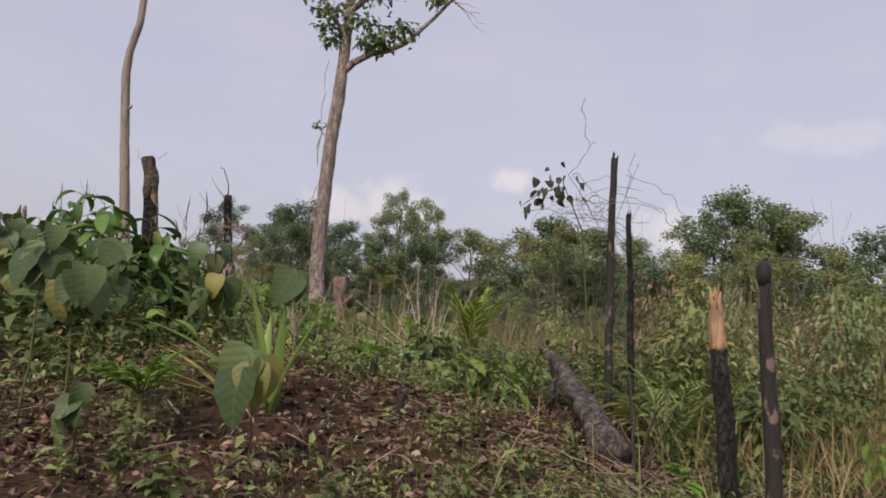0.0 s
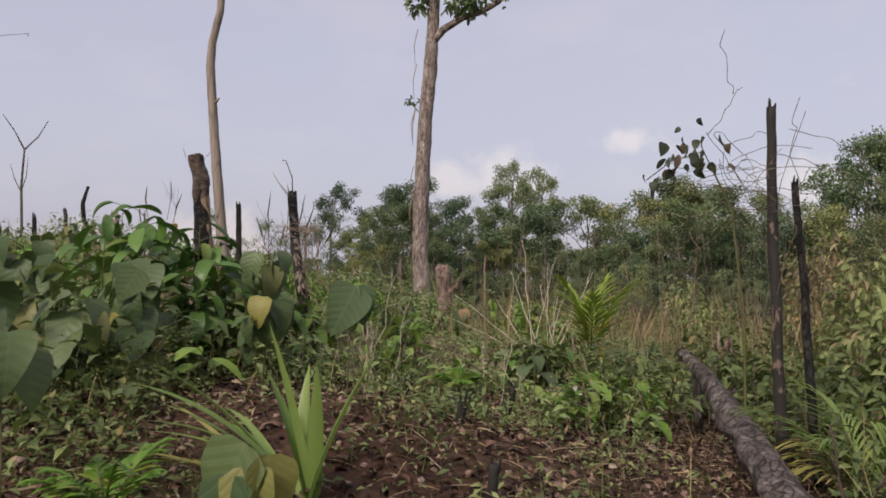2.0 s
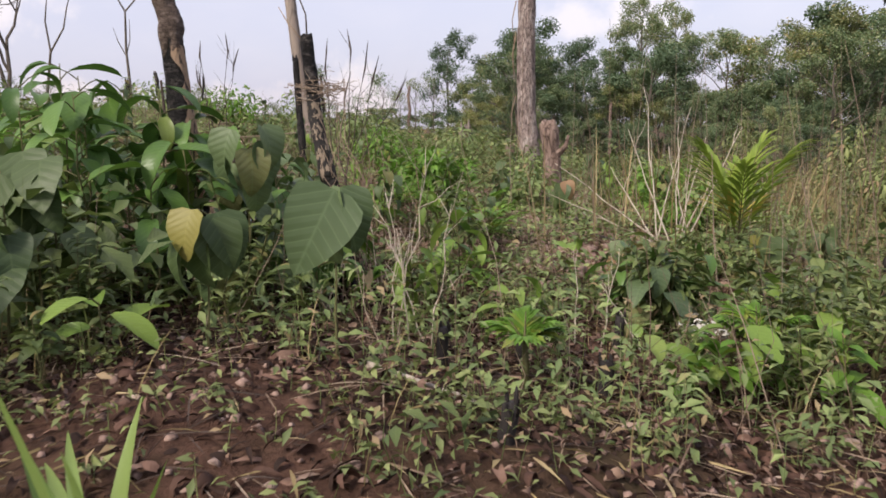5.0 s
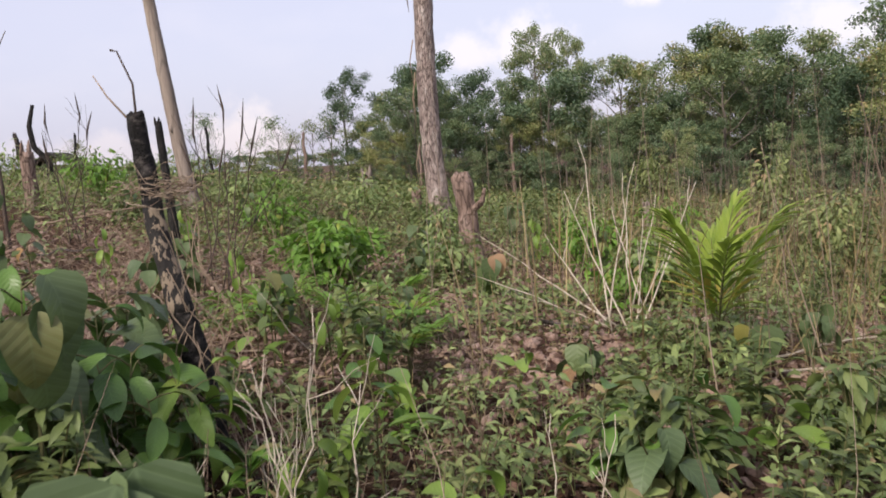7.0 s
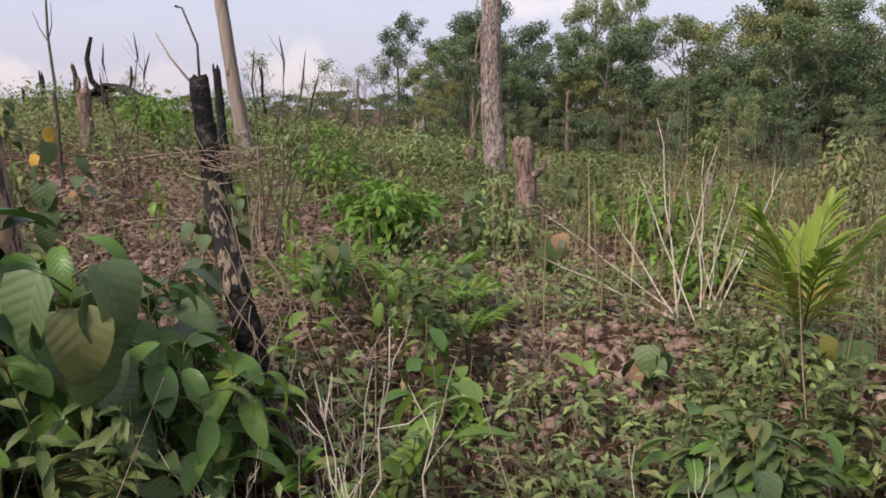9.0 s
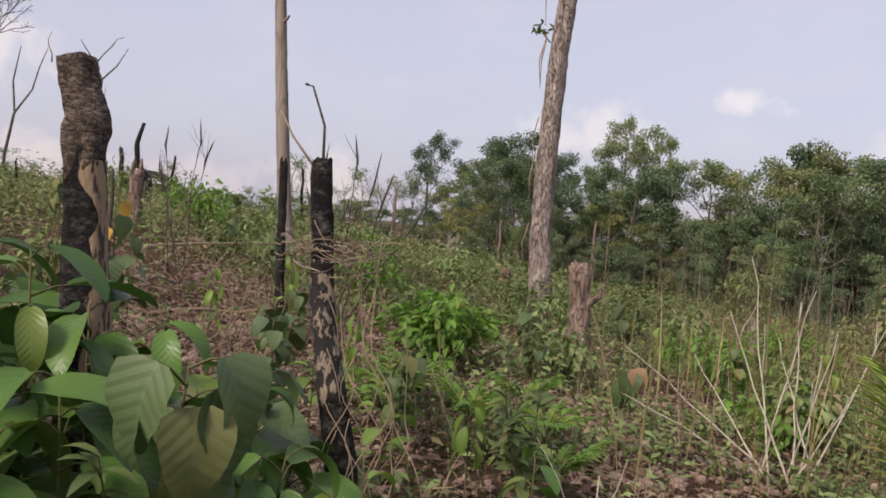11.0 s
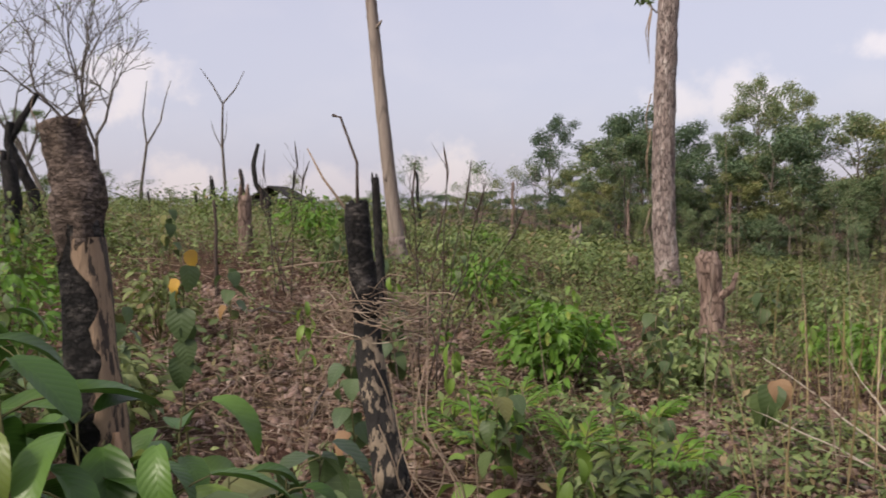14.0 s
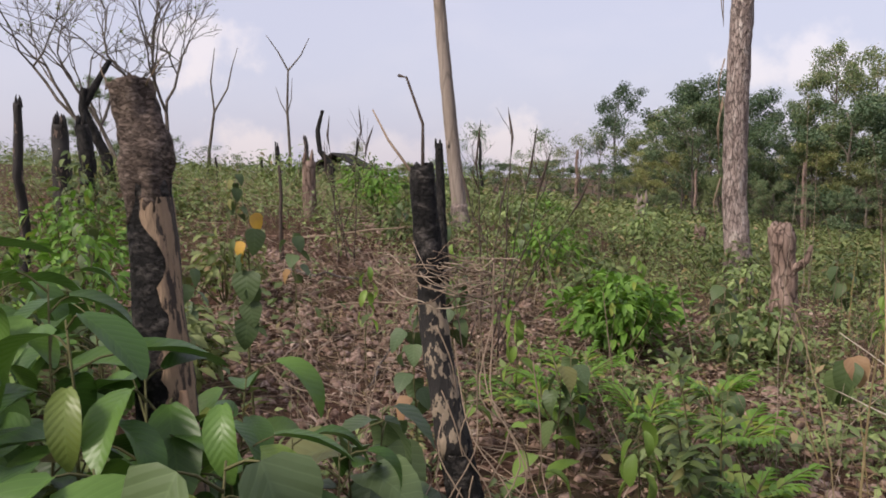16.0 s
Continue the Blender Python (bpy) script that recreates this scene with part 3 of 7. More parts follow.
def make_tree(height, crown_w, leaf, count, seed, mat, clump=0.5, start=0.35, sparse=0.0):
    """Broad-leaved tree, origin at its foot: tapered trunk with limbs, crown of many leaf clumps round the limb tips."""
    root = empty("tree", "", "tree")
    trunk, limbs, tips = branch_set((0, 0, -0.2), height * 0.86, (0.3, 0.2), 2, seed, 0.016 * height, 0.55, start, 10, crown_w)
    mesh_object("trunk", trunk[0], trunk[1], M_TRUNK, root)
    tagged(mesh_object("branchwork", limbs[0], limbs[1], M_TRUNK, root), kind="stuff")
    g = np.random.default_rng(seed)
    T = np.array([tuple(t) for t in tips])
    T = T[g.random(len(T)) < 0.55]
    pick = T[g.integers(0, len(T), count)]
    # leaves gather on shells round each tip
    d = g.normal(0, 1, (count, 3))
    d /= np.linalg.norm(d, axis=1)[:, None]
    pos = pick + d * (g.random(count) ** 0.45)[:, None] * np.array([clump, clump, clump * 0.65]) * height * 0.175
    pos[:, 2] = np.minimum(pos[:, 2], height * (1.0 + 0.02 * g.normal(0, 1, count)))
    V, F, U = spread(LEAF_CLUMP, pos, g.random(count) * 6.28, g.normal(-0.2, 0.5, count), g.normal(0, 0.6, count), leaf * g.uniform(0.6, 1.3, count))
    big_mesh("crown", V, F, mat, U, root)
    return root


def polar(bearing, dist, eye=(0.0, 6.0)):
    a = radians(bearing)
    return eye[0] - math.sin(a) * dist, eye[1] + math.cos(a) * dist


def build_woods():
    variants = [make_tree(10, w, lf * 0.62, 9000, 31 + i * 7, mt, c, st) for i, (w, lf, mt, c, st) in enumerate((
        (0.42, 0.30, M_TREE, 0.46, 0.25), (0.34, 0.27, M_TREE, 0.40, 0.4), (0.5, 0.30, M_TREE2, 0.44, 0.15), (0.40, 0.30, M_TREE, 0.5, 0.12), (0.36, 0.24, M_TREE2, 0.34, 0.5), (0.48, 0.27, M_TREE, 0.4, 0.3)))]
    light = [make_tree(10, w, 0.36, 2600, 171 + i * 5, M_TREE, 0.55, 0.02) for i, w in enumerate((0.42, 0.5))]
    airy = make_tree(10, 0.46, 0.26, 900, 91, M_TREE, 0.5, 0.5)
    rs = random.Random(5)
    used = set()

    def put(var, bearing, dist, top_el, wide=1.0, label="", group="woods round the clearing"):
        x, y = polar(bearing, dist)
        z = ground_z(x, y)
        h = (dist * math.tan(radians(top_el)) + 1.2) - z + 0.3
        if var in used:
            ob = copy_thing(var, Matrix.Identity(4))
        else:
            ob = var
            used.add(var)
        ob.matrix_basis = Matrix.LocRotScale((x, y, z), Euler((0, 0, rs.random() * 6.28)), (h / 10 * wide, h / 10 * wide, h / 10))
        tagged(ob, label or "full-crowned green tree at the clearing's edge", "tree", group)
        return ob
    # tall crowns that make the skyline: bearing, top elevation, variant, width
    skyline = [(24.9, 6.3, 1, 0.75), (22.3, 4.6, 0, 0.9), (20.2, 6.6, 0, 0.9), (18.6, 7.3, 3, 0.85), (16.3, 6.1, 3, 0.9), (13.2, 4.7, 5, 0.9), (11.3, 8.9, 4, 0.7), (9.0, 8.0, 4, 0.65),
               (5.6, 5.6, 2, 1.0), (3.4, 5.2, 2, 1.0), (1.2, 6.0, 5, 1.1), (-0.8, 7.8, 0, 0.95), (-2.6, 7.4, 3, 0.9), (-4.6, 6.2, 5, 1.0), (-6.6, 5.9, 2, 0.9), (-12.3, 9.8, 1, 0.65), (-14.0, 10.6, 0, 0.8), (-15.0, 9.8, 3, 0.9), (-17.6, 8.0, 5, 0.9), (-20.3, 6.6, 0, 1), (-23.5, 7.4, 1, 1), (-27, 7, 3, 1), (-31, 7.6, 0, 1)]
    for b, el, v, w in skyline:
        put(variants[v], b, rs.uniform(66, 80), el, w)
    # crowns below the skyline, between and in front of those
    bs, es = [r[0] for r in skyline][::-1], [r[1] for r in skyline][::-1]
    for i in range(92):
        b = 23.5 - i * 0.6 + rs.uniform(-0.4, 0.4)
        put(variants[rs.choice((0, 2, 2, 3, 5, 1, 4))], b, rs.uniform(52, 80), float(np.interp(b, bs, es)) * rs.uniform(0.15, 0.72), rs.uniform(0.8, 1.2))
    # young trees at the foot of the woods
    for i in range(13):
        b = 22 - i * 3.9 + rs.uniform(-0.8, 0.8)
        put(variants[rs.choice((2, 3, 0))], b, rs.uniform(38, 52), rs.uniform(-1.2, 0.9), rs.uniform(0.9, 1.4), "low leafy young tree at the foot of the woods")
    # distant woods beyond the rise
    for i in range(58):
        put(rs.choice(light), 22 + i * 0.95 + rs.uniform(-0.5, 0.5), rs.uniform(120, 190), rs.uniform(0.5, 1.15), rs.uniform(1.2, 1.8), "distant tree beyond the rise", "distant woods")
    # woods closing the clearing on the sides never faced
    for i in range(44):
        put(rs.choice(light), 75 + i * 5.6 + rs.uniform(-2, 2), rs.uniform(55, 80), rs.uniform(4, 8), 1.2)
    # thin small-crowned trees against the sky where the woods end
    for b, el, d in ((34.2, 3.4, 38), (29.6, 3.2, 55), (27.2, 2.9, 58), (25.9, 3.6, 62), (31.2, 1.8, 60), (37.0, 1.2, 60), (42.3, 2.2, 45), (54.0, 2.5, 42), (50.2, 1.4, 50), (33, 1.2, 66), (28.4, 2.0, 66)):
        put(airy, b, d, el, 0.8, "slender small tree with a thin open crown", "thin trees on the rise")
    put(airy, 51.8, 34, 1.9, 1.3, "low thin-crowned tree on the rise", "thin trees on the rise")
    put(variants[5], 58.2, 34, 6.0, 0.9, "green tree behind a leafless one on the rise", "thin trees on the rise")
    return variants


WOODS = build_woods()


# ---- standing and fallen burnt wood ----
def stem_thing(name, label, category, parts, group=""):
    """parts: (part name, points, radii, material, options)."""
    root = empty(name, label, category, group)
    base = Vector(parts[0][1][0])
    root.matrix_basis = Matrix.Translation(base)
    for pname, pts, radii, mat, kw in parts:
        P, Rr = fine([Vector(p) - base for p in pts], radii, kw.pop("step", 0.07))
        tube(pname, P, Rr, mat, root, **kw)
    return root


def splinters(root, at, radius, height, count, mat, seed, name="splinter"):
    """Jagged fibres standing up round a broken top."""
    rs = random.Random(seed)
    for i in range(count):
        a = i * 6.283 / count + rs.uniform(-0.3, 0.3)
        p = Vector(at) + Vector((math.cos(a), math.sin(a), 0)) * radius * rs.uniform(0.45, 0.85)
        q = p + Vector((rs.gauss(0, 0.01), rs.gauss(0, 0.01), height * rs.uniform(0.4, 1.0)))
        tube(name, [p - Vector((0, 0, 0.05)), p.lerp(q, 0.5), q], [radius * 0.42, radius * 0.3, 0.003], mat, root, sides=5)


def knot(parent, at, r, mat, seed):
    tube("knot", [Vector(at) - Vector((0, 0, r)), Vector(at), Vector(at) + Vector((0, 0, r))], [r * 0.5, r, r * 0.5], mat, parent, sides=8, rough=0.4, seed=seed)


def build_tall_tree():
    g = ground_z(-4.86, 21.2)
    pts = [(-4.84, 21.2, g - 0.2), (-4.85, 21.2, g + 0.35), (-4.86, 21.2, 0.25), (-4.95, 21.2, 1.15), (-4.96, 21.2, 2.4), (-4.95, 21.2, 3.43), (-4.92, 21.2, 4.6), (-4.82, 21.2, 5.92), (-4.77, 21.2, 7.33), (-4.76, 21.2, 8.6), (-4.6, 21.3, 10.2), (-4.5, 21.4, 11.6)]
    rad = [0.31, 0.26, 0.225, 0.20, 0.188, 0.183, 0.178, 0.17, 0.14, 0.12, 0.09, 0.05]
    t = stem_thing("tall_tree", "tall slanting tree with flaking pinkish bark and a sparse high crown", "tree",
                   [("trunk", pts, rad, M_BARK, dict(sides=18, rough=0.12, step=0.1)),
                    ("limb", [(-4.74, 21.2, 6.6), (-4.5, 21.15, 6.83), (-3.99, 21.1, 7.08), (-3.5, 21.05, 7.18), (-3.08, 21.0, 7.37), (-2.37, 20.9, 8.02), (-1.74, 20.8, 8.69), (-1.3, 20.8, 9.3)], [0.11, 0.1, 0.085, 0.075, 0.065, 0.05, 0.035, 0.015], M_BARK, dict(sides=8, rough=0.1)),
                    ("limb", [(-4.77, 21.2, 8.2), (-4.1, 21.0, 8.75), (-3.4, 20.9, 9.5)], [0.09, 0.07, 0.03], M_BARK, dict(sides=7)),
                    ("limb", [(-4.79, 21.2, 7.6), (-5.2, 21.0, 8.1), (-5.7, 20.9, 8.9)], [0.06, 0.05, 0.02], M_BARK, dict(sides=7))])
    base = Vector(pts[0])
    rs = random.Random(3)
    for i in range(9):
        a = i * 0.7 - 1
        z = rs.uniform(1, 6.5)
        tube("bark_shred", [Vector((-4.95, 21.2, z + 0.4)) - base + Vector((-0.22, -0.05, 0)), Vector((-4.95, 21.2, z)) - base + Vector((-0.27 - rs.random() * 0.06, -0.06, 0)), Vector((-4.95, 21.2, z - 0.5)) - base + Vector((-0.25, -0.08, 0))], [0.012, 0.01, 0.004], M_TWIG, t, sides=4)
    # leaf tufts: centre, size
    g2 = np.random.default_rng(4)
    tufts = [((-4.15, 21.0, 7.45), 0.42), ((-3.55, 21.0, 7.5), 0.45), ((-3.15, 20.9, 7.75), 0.4), ((-5.1, 21.1, 7.75), 0.42), ((-5.3, 21.0, 8.2), 0.45), ((-4.4, 21.1, 8.0), 0.4), ((-4.2, 21, 8.65), 0.5), ((-3.5, 20.9, 8.9), 0.5), ((-5.6, 21, 8.9), 0.6), ((-4.7, 21.1, 9.6), 0.9), ((-4.4, 21.2, 10.8), 1.0), ((-2.3, 20.9, 8.55), 0.3), ((-5.12, 21.1, 7.4), 0.25), ((-3.8, 20.9, 7.25), 0.3)]
    arr = []
    for c, s in tufts:
        n = int(95 * s / 0.45)
        pos = np.array(c) - np.array(base) + g2.normal(0, 1, (n, 3)) * s * np.array([0.5, 0.5, 0.28])
        arr.append(spread(blade(0.2, 0.085, oval, 0.4, 0.2, 3), pos, g2.random(n) * 6.28, g2.normal(-0.3, 0.5, n), g2.normal(0, 0.5, n), g2.uniform(0.7, 1.3, n)))
    n = 26
    sprout = np.array((-5.3, 21.15, 5.02)) - np.array(base) + g2.normal(0, 0.07, (n, 3))
    arr.append(spread(blade(0.15, 0.06, oval, 0.4, 0.2, 3), sprout, g2.random(n) * 6.28, g2.normal(0, 0.5, n), g2.normal(0, 0.5, n), np.ones(n)))
    V, F, U = stack(arr)
    big_mesh("crown", V, F, M_TREE, U, t)
    tube("sprout_twig", [Vector((-5.1, 21.2, 4.8)) - base, Vector((-5.3, 21.15, 5.02)) - base], [0.015, 0.008], M_TWIG, t, sides=4)
    for i in range(6):
        p = Vector((-1.9, 20.85, 8.5)) - base
        tube("twig", wander(p, p + Vector((0.5 + 0.1 * i, 0, 0.35 - 0.25 * i)), 0.15, 5, i * 3.3), [0.012, 0.01, 0.008, 0.006, 0.005, 0.003], M_TWIG, t, sides=4)
    return t


build_tall_tree()


def build_pole():
    x0, y0 = -9.72, 20.0
    g = ground_z(x0, y0)
    pts = [(x0 + 0.1, y0, g - 0.15), (x0, y0, 0.9), (-9.95, y0, 2.6), (-10.15, y0, 4.2), (-10.33, y0, 5.9), (-10.3, y0, 6.5), (-10.1, y0, 7.3), (-10.05, y0, 8.6), (-10.0, y0, 10)]
    return stem_thing("bare_trunk", "tall limbless pale dead trunk with a kink near its top", "tree", [("trunk", pts, [0.19, 0.15, 0.128, 0.118, 0.108, 0.10, 0.095, 0.09, 0.06], M_POLE, dict(sides=14, rough=0.08, step=0.12)),
                       ("flaking_foot", [(x0 + 0.1, y0, g - 0.1), (x0 + 0.04, y0, 0.35), (x0, y0, 0.95)], [0.205, 0.175, 0.15], M_BARK, dict(sides=16, rough=0.3, step=0.06, lift=0.012, jag=0.6)),
                       ("knot", [(-9.86, y0 - 0.12, 2.0), (-9.89, y0 - 0.13, 2.08), (-9.9, y0 - 0.12, 2.16)], [0.02, 0.045, 0.02], M_POLE, dict(sides=8, rough=0.3)),
                       ("branch_stub", [(-10.22, y0, 4.9), (-10.05, y0 - 0.05, 5.0), (-10.0, y0 - 0.05, 5.06)], [0.05, 0.03, 0.015], M_POLE, dict(sides=7, rough=0.2))])


build_pole()


def build_near_stump():
    x, y = -3.2, 9.2
    g = ground_z(x, y)
    pts = [(x + 0.02, y, g - 0.1), (-3.2, y, 0.1), (-3.22, y, 0.5), (-3.24, y, 0.85), (-3.28, y, 1.25), (-3.30, y, 1.46), (-3.31, y, 1.57), (-3.345, y, 1.68), (-3.375, y, 1.80)]
    rad = [0.15, 0.125, 0.105, 0.090, 0.079, 0.079, 0.083, 0.070, 0.078]
    low = [p for p in pts if p[2] < 1.5]
    up = [(-3.295, y, 1.40), pts[5]] + [p for p in pts if p[2] > 1.5]
    root = stem_thing("burnt_stump", "thick burnt stump, charred below with rough grey bark round its top", "stump",
                      [("charred_trunk", low, rad[:6], M_CRACKLE, dict(sides=26, rough=0.14, step=0.035)),
                       ("bark_collar", up, [0.081, 0.083, 0.086, 0.072, 0.081], M_OLDBARK, dict(sides=28, rough=0.34, step=0.018, hem=0.09)),
                       ("exposed_wood", [(-3.205, y, 0.35), (-3.22, y, 0.55), (-3.24, y, 0.85), (-3.28, y, 1.25), (-3.297, y, 1.4)], [0.112, 0.104, 0.091, 0.080, 0.080], M_SCORCH, dict(sides=14, rough=0.14, step=0.03, a0=radians(-34), a1=radians(105), lift=0.005, jag=1.0))])
    b = Vector(pts[0])
    tube("hanging_strip", [Vector((-3.13, 9.2, 0.75)) - b, Vector((-3.09, 9.18, 0.45)) - b, Vector((-3.10, 9.16, 0.15)) - b], [0.012, 0.03, 0.006], M_SPLIT, root, sides=6, rough=0.5)
    for i, (dx, dz) in enumerate(((-0.02, 0.12), (0.1, 0.10))):
        p = Vector((-3.42 + dx * 2, 9.15, 1.78)) - b
        tube("twig", wander(p, p + Vector((dx * 1.2, 0, dz)), 0.2, 4, i), [0.004, 0.003, 0.003, 0.002, 0.001], M_TWIG, root, sides=4)
    return root


build_near_stump()


def build_post():
    y = 9.95
    pts = [(-2.38, y, ground_z(-2.38, y) - 0.1), (-2.43, y, 0.05), (-2.52, y, 0.44), (-2.60, y, 0.78), (-2.64, y, 1.08), (-2.67, y, 1.34), (-2.68, y, 1.44), (-2.685, y, 1.52)]
    root = stem_thing("burnt_post", "slim charred trunk with flaking bark wrapped in dry vines", "stump",
                      [("charred_foot", pts[:2] + [(-2.535, y, 0.50)], [0.082, 0.074, 0.064], M_CRACKLE, dict(sides=14, rough=0.2, step=0.035)),
                       ("flaking_trunk", [(-2.53, y, 0.48), (-2.60, y, 0.78), (-2.64, y, 1.08)], [0.066, 0.06, 0.053], M_PEEL, dict(sides=16, rough=0.22, step=0.03, hem=0.06)),
                       ("charred_top", pts[4:], [0.052, 0.053, 0.052, 0.044], M_CRACKLE, dict(sides=14, rough=0.2, step=0.03))])
    b = Vector(pts[0])
    splinters(root, Vector(pts[-1]) - b, 0.040, 0.018, 4, M_CHAR, 2)
    tube("twig", [Vector((-2.68, y, 1.5)) - b, Vector((-2.72, y + 0.05, 1.68)) - b, Vector((-2.80, y + 0.05, 1.86)) - b, Vector((-2.84, y + 0.05, 1.87)) - b], [0.008, 0.006, 0.005, 0.007], M_DARKTWIG, root, sides=5)
    tube("twig", [Vector((-2.69, y, 1.45)) - b, Vector((-2.85, y, 1.62)) - b, Vector((-2.93, y, 1.74)) - b], [0.007, 0.005, 0.003], M_TWIG, root, sides=5)
    return root


build_post()


def simple_spike(name, label, foot, top, r0, r1, mat, seed, splint=3, bend=0.03, group="", category="stump", sides=10):
    foot = (foot[0], foot[1], ground_z(foot[0], foot[1]) - 0.08) if len(foot) == 2 else foot
    P = wander(foot, top, bend, 6, seed)
    Rr = [r0 + (r1 - r0) * i / 6 for i in range(7)]
    root = stem_thing(name, label, category, [("trunk", P, Rr, mat, dict(sides=sides, rough=0.2, seed=seed))], group)
    if splint:
        splinters(root, Vector(P[-1]) - Vector(P[0]), r1, r1 * 2.4, splint, mat, seed)
    return root


simple_spike("burnt_post", "short charred trunk standing behind dry vines", (-6.0, 14.6), (-6.11, 14.58, 1.82), 0.06, 0.045, M_CHAR, 4, 2)
simple_spike("charred_pole", "tall thin charred pole rising from dry grass", (1.99, 8.39), (1.864, 8.4, 1.93), 0.045, 0.032, M_KNOB, 9, 3, 0.012)
simple_spike("charred_pole", "thin blackened pole beside a taller one", (2.24, 8.53), (2.055, 8.54, 1.42), 0.036, 0.026, M_CHAR, 12, 3, 0.015)


def build_broken_post():
    f = (2.72, 6.54)
    z = ground_z(*f)
    mid = Vector((2.59, 6.56, 0.22))
    root = stem_thing("broken_post", "snapped trunk, charred below with a pale splintered upper half", "stump",
                      [("charred_base", [(f[0], f[1], z - 0.08), (2.68, 6.545, -0.4), (2.62, 6.55, -0.05), mid], [0.075, 0.066, 0.062, 0.058], M_CHAR, dict(sides=14, rough=0.2, step=0.04)),
                       ("split_wood", [mid - Vector((0, 0, 0.01)), (2.565, 6.565, 0.42), (2.55, 6.57, 0.56)], [0.058, 0.053, 0.047], M_SPLIT, dict(sides=14, rough=0.3, step=0.03))])
    b = Vector((f[0], f[1], z - 0.08))
    splinters(root, Vector((2.55, 6.57, 0.55)) - b, 0.048, 0.15, 7, M_SPLIT, 6)
    tube("charred_edge", [Vector((2.60, 6.6, 0.25)) - b, Vector((2.595, 6.6, 0.5)) - b, Vector((2.59, 6.6, 0.72)) - b], [0.025, 0.018, 0.003], M_CHAR, root, sides=6, rough=0.3)


build_broken_post()


def build_knob_post():
    f = (2.60, 4.88)
    z = ground_z(*f)
    root = stem_thing("burnt_post", "charred trunk with reddish bark remnants and a knobbed top", "stump",
                      [("trunk", [(f[0], f[1], z - 0.08), (2.575, 4.88, -0.45), (2.53, 4.89, 0.0), (2.50, 4.90, 0.3), (2.475, 4.91, 0.6)], [0.046, 0.043, 0.04, 0.035, 0.03], M_KNOB, dict(sides=14, rough=0.22, step=0.035))])
    b = Vector((f[0], f[1], z - 0.08))
    tube("knob", [Vector((2.475, 4.91, 0.58)) - b, Vector((2.472, 4.91, 0.63)) - b, Vector((2.468, 4.91, 0.68)) - b, Vector((2.466, 4.91, 0.71)) - b], [0.03, 0.04, 0.037, 0.018], M_KNOB, root, sides=12, rough=0.35)


build_knob_post()


def build_log():
    root = stem_thing("fallen_log", "fallen scorched log with ash-grey bark, propped on the soil", "log",
                      [("trunk", [(2.0, 7.05, ground_z(2.0, 7.05) + 0.06), (1.86, 7.35, -0.56), (1.76, 7.95, -0.42), (1.63, 8.8, -0.28), (1.48, 9.6, -0.12), (1.30, 10.43, -0.02)], [0.13, 0.125, 0.105, 0.09, 0.07, 0.05], M_LOG, dict(sides=20, rough=0.3, step=0.05))])
    b = Vector((2.0, 7.05, ground_z(2.0, 7.05) + 0.06))
    tube("branch_stub", [Vector((1.72, 8.2, -0.4)) - b, Vector((1.55, 8.1, -0.3)) - b, Vector((1.5, 8.05, -0.22)) - b], [0.04, 0.03, 0.012], M_LOG, root, sides=7, rough=0.3)
    tube("branch_stub", [Vector((1.6, 9.0, -0.26)) - b, Vector((1.70, 8.95, -0.15)) - b], [0.03, 0.012], M_LOG, root, sides=6, rough=0.3)
    splinters(root, Vector((1.30, 10.43, -0.04)) - b, 0.045, 0.12, 4, M_LOG, 8)
    # a foot that holds it up at its thin end
    tube("broken_branch", [Vector((1.42, 9.9, -0.1)) - b, Vector((1.46, 9.95, ground_z(1.46, 9.95) - 0.05)) - b], [0.035, 0.04], M_LOG, root, sides=6, rough=0.2)


build_log()


def build_mid_stump():
    x, y = -3.2, 17.9
    g = ground_z(x, y)
    root = stem_thing("weathered_stump", "brown weathered stump with a jagged broken top", "stump",
                      [("trunk", [(x - 0.06, y, g - 0.1), (x - 0.09, y, g + 0.25), (x - 0.12, y, 0.35), (x - 0.15, y, 0.72), (x - 0.2, y, 0.9)], [0.2, 0.17, 0.145, 0.17, 0.13], M_ROT, dict(sides=18, rough=0.25, step=0.05)),
                       ("branch_stub", [(x - 0.02, y - 0.05, 0.35), (x + 0.16, y - 0.08, 0.5), (x + 0.2, y - 0.08, 0.68)], [0.05, 0.04, 0.02], M_ROT, dict(sides=9, rough=0.3))])
    splinters(root, Vector((x - 0.2, y, 0.88)) - Vector((x - 0.06, y, g - 0.1)), 0.12, 0.08, 7, M_ROT, 5)


build_mid_stump()

# small cut stubs in the litter, and stumps scattered up the slope
for k, (x, y, h, r) in enumerate(((-0.77, 8.25, 0.28, 0.035), (-0.02, 8.5, 0.26, 0.04), (-0.59, 8.88, 0.22, 0.03), (-0.2, 9.55, 0.3, 0.035), (0.35, 6.4, 0.26, 0.03), (-0.1, 7.4, 0.2, 0.035))):
    simple_spike("cut_stub", "short blackened sapling stub in the leaf litter", (x, y), (x + 0.02, y, ground_z(x, y) + h * 0.75), r, r * 0.85, M_KNOB, 20 + k, 2, 0.05, "stubs in the litter")
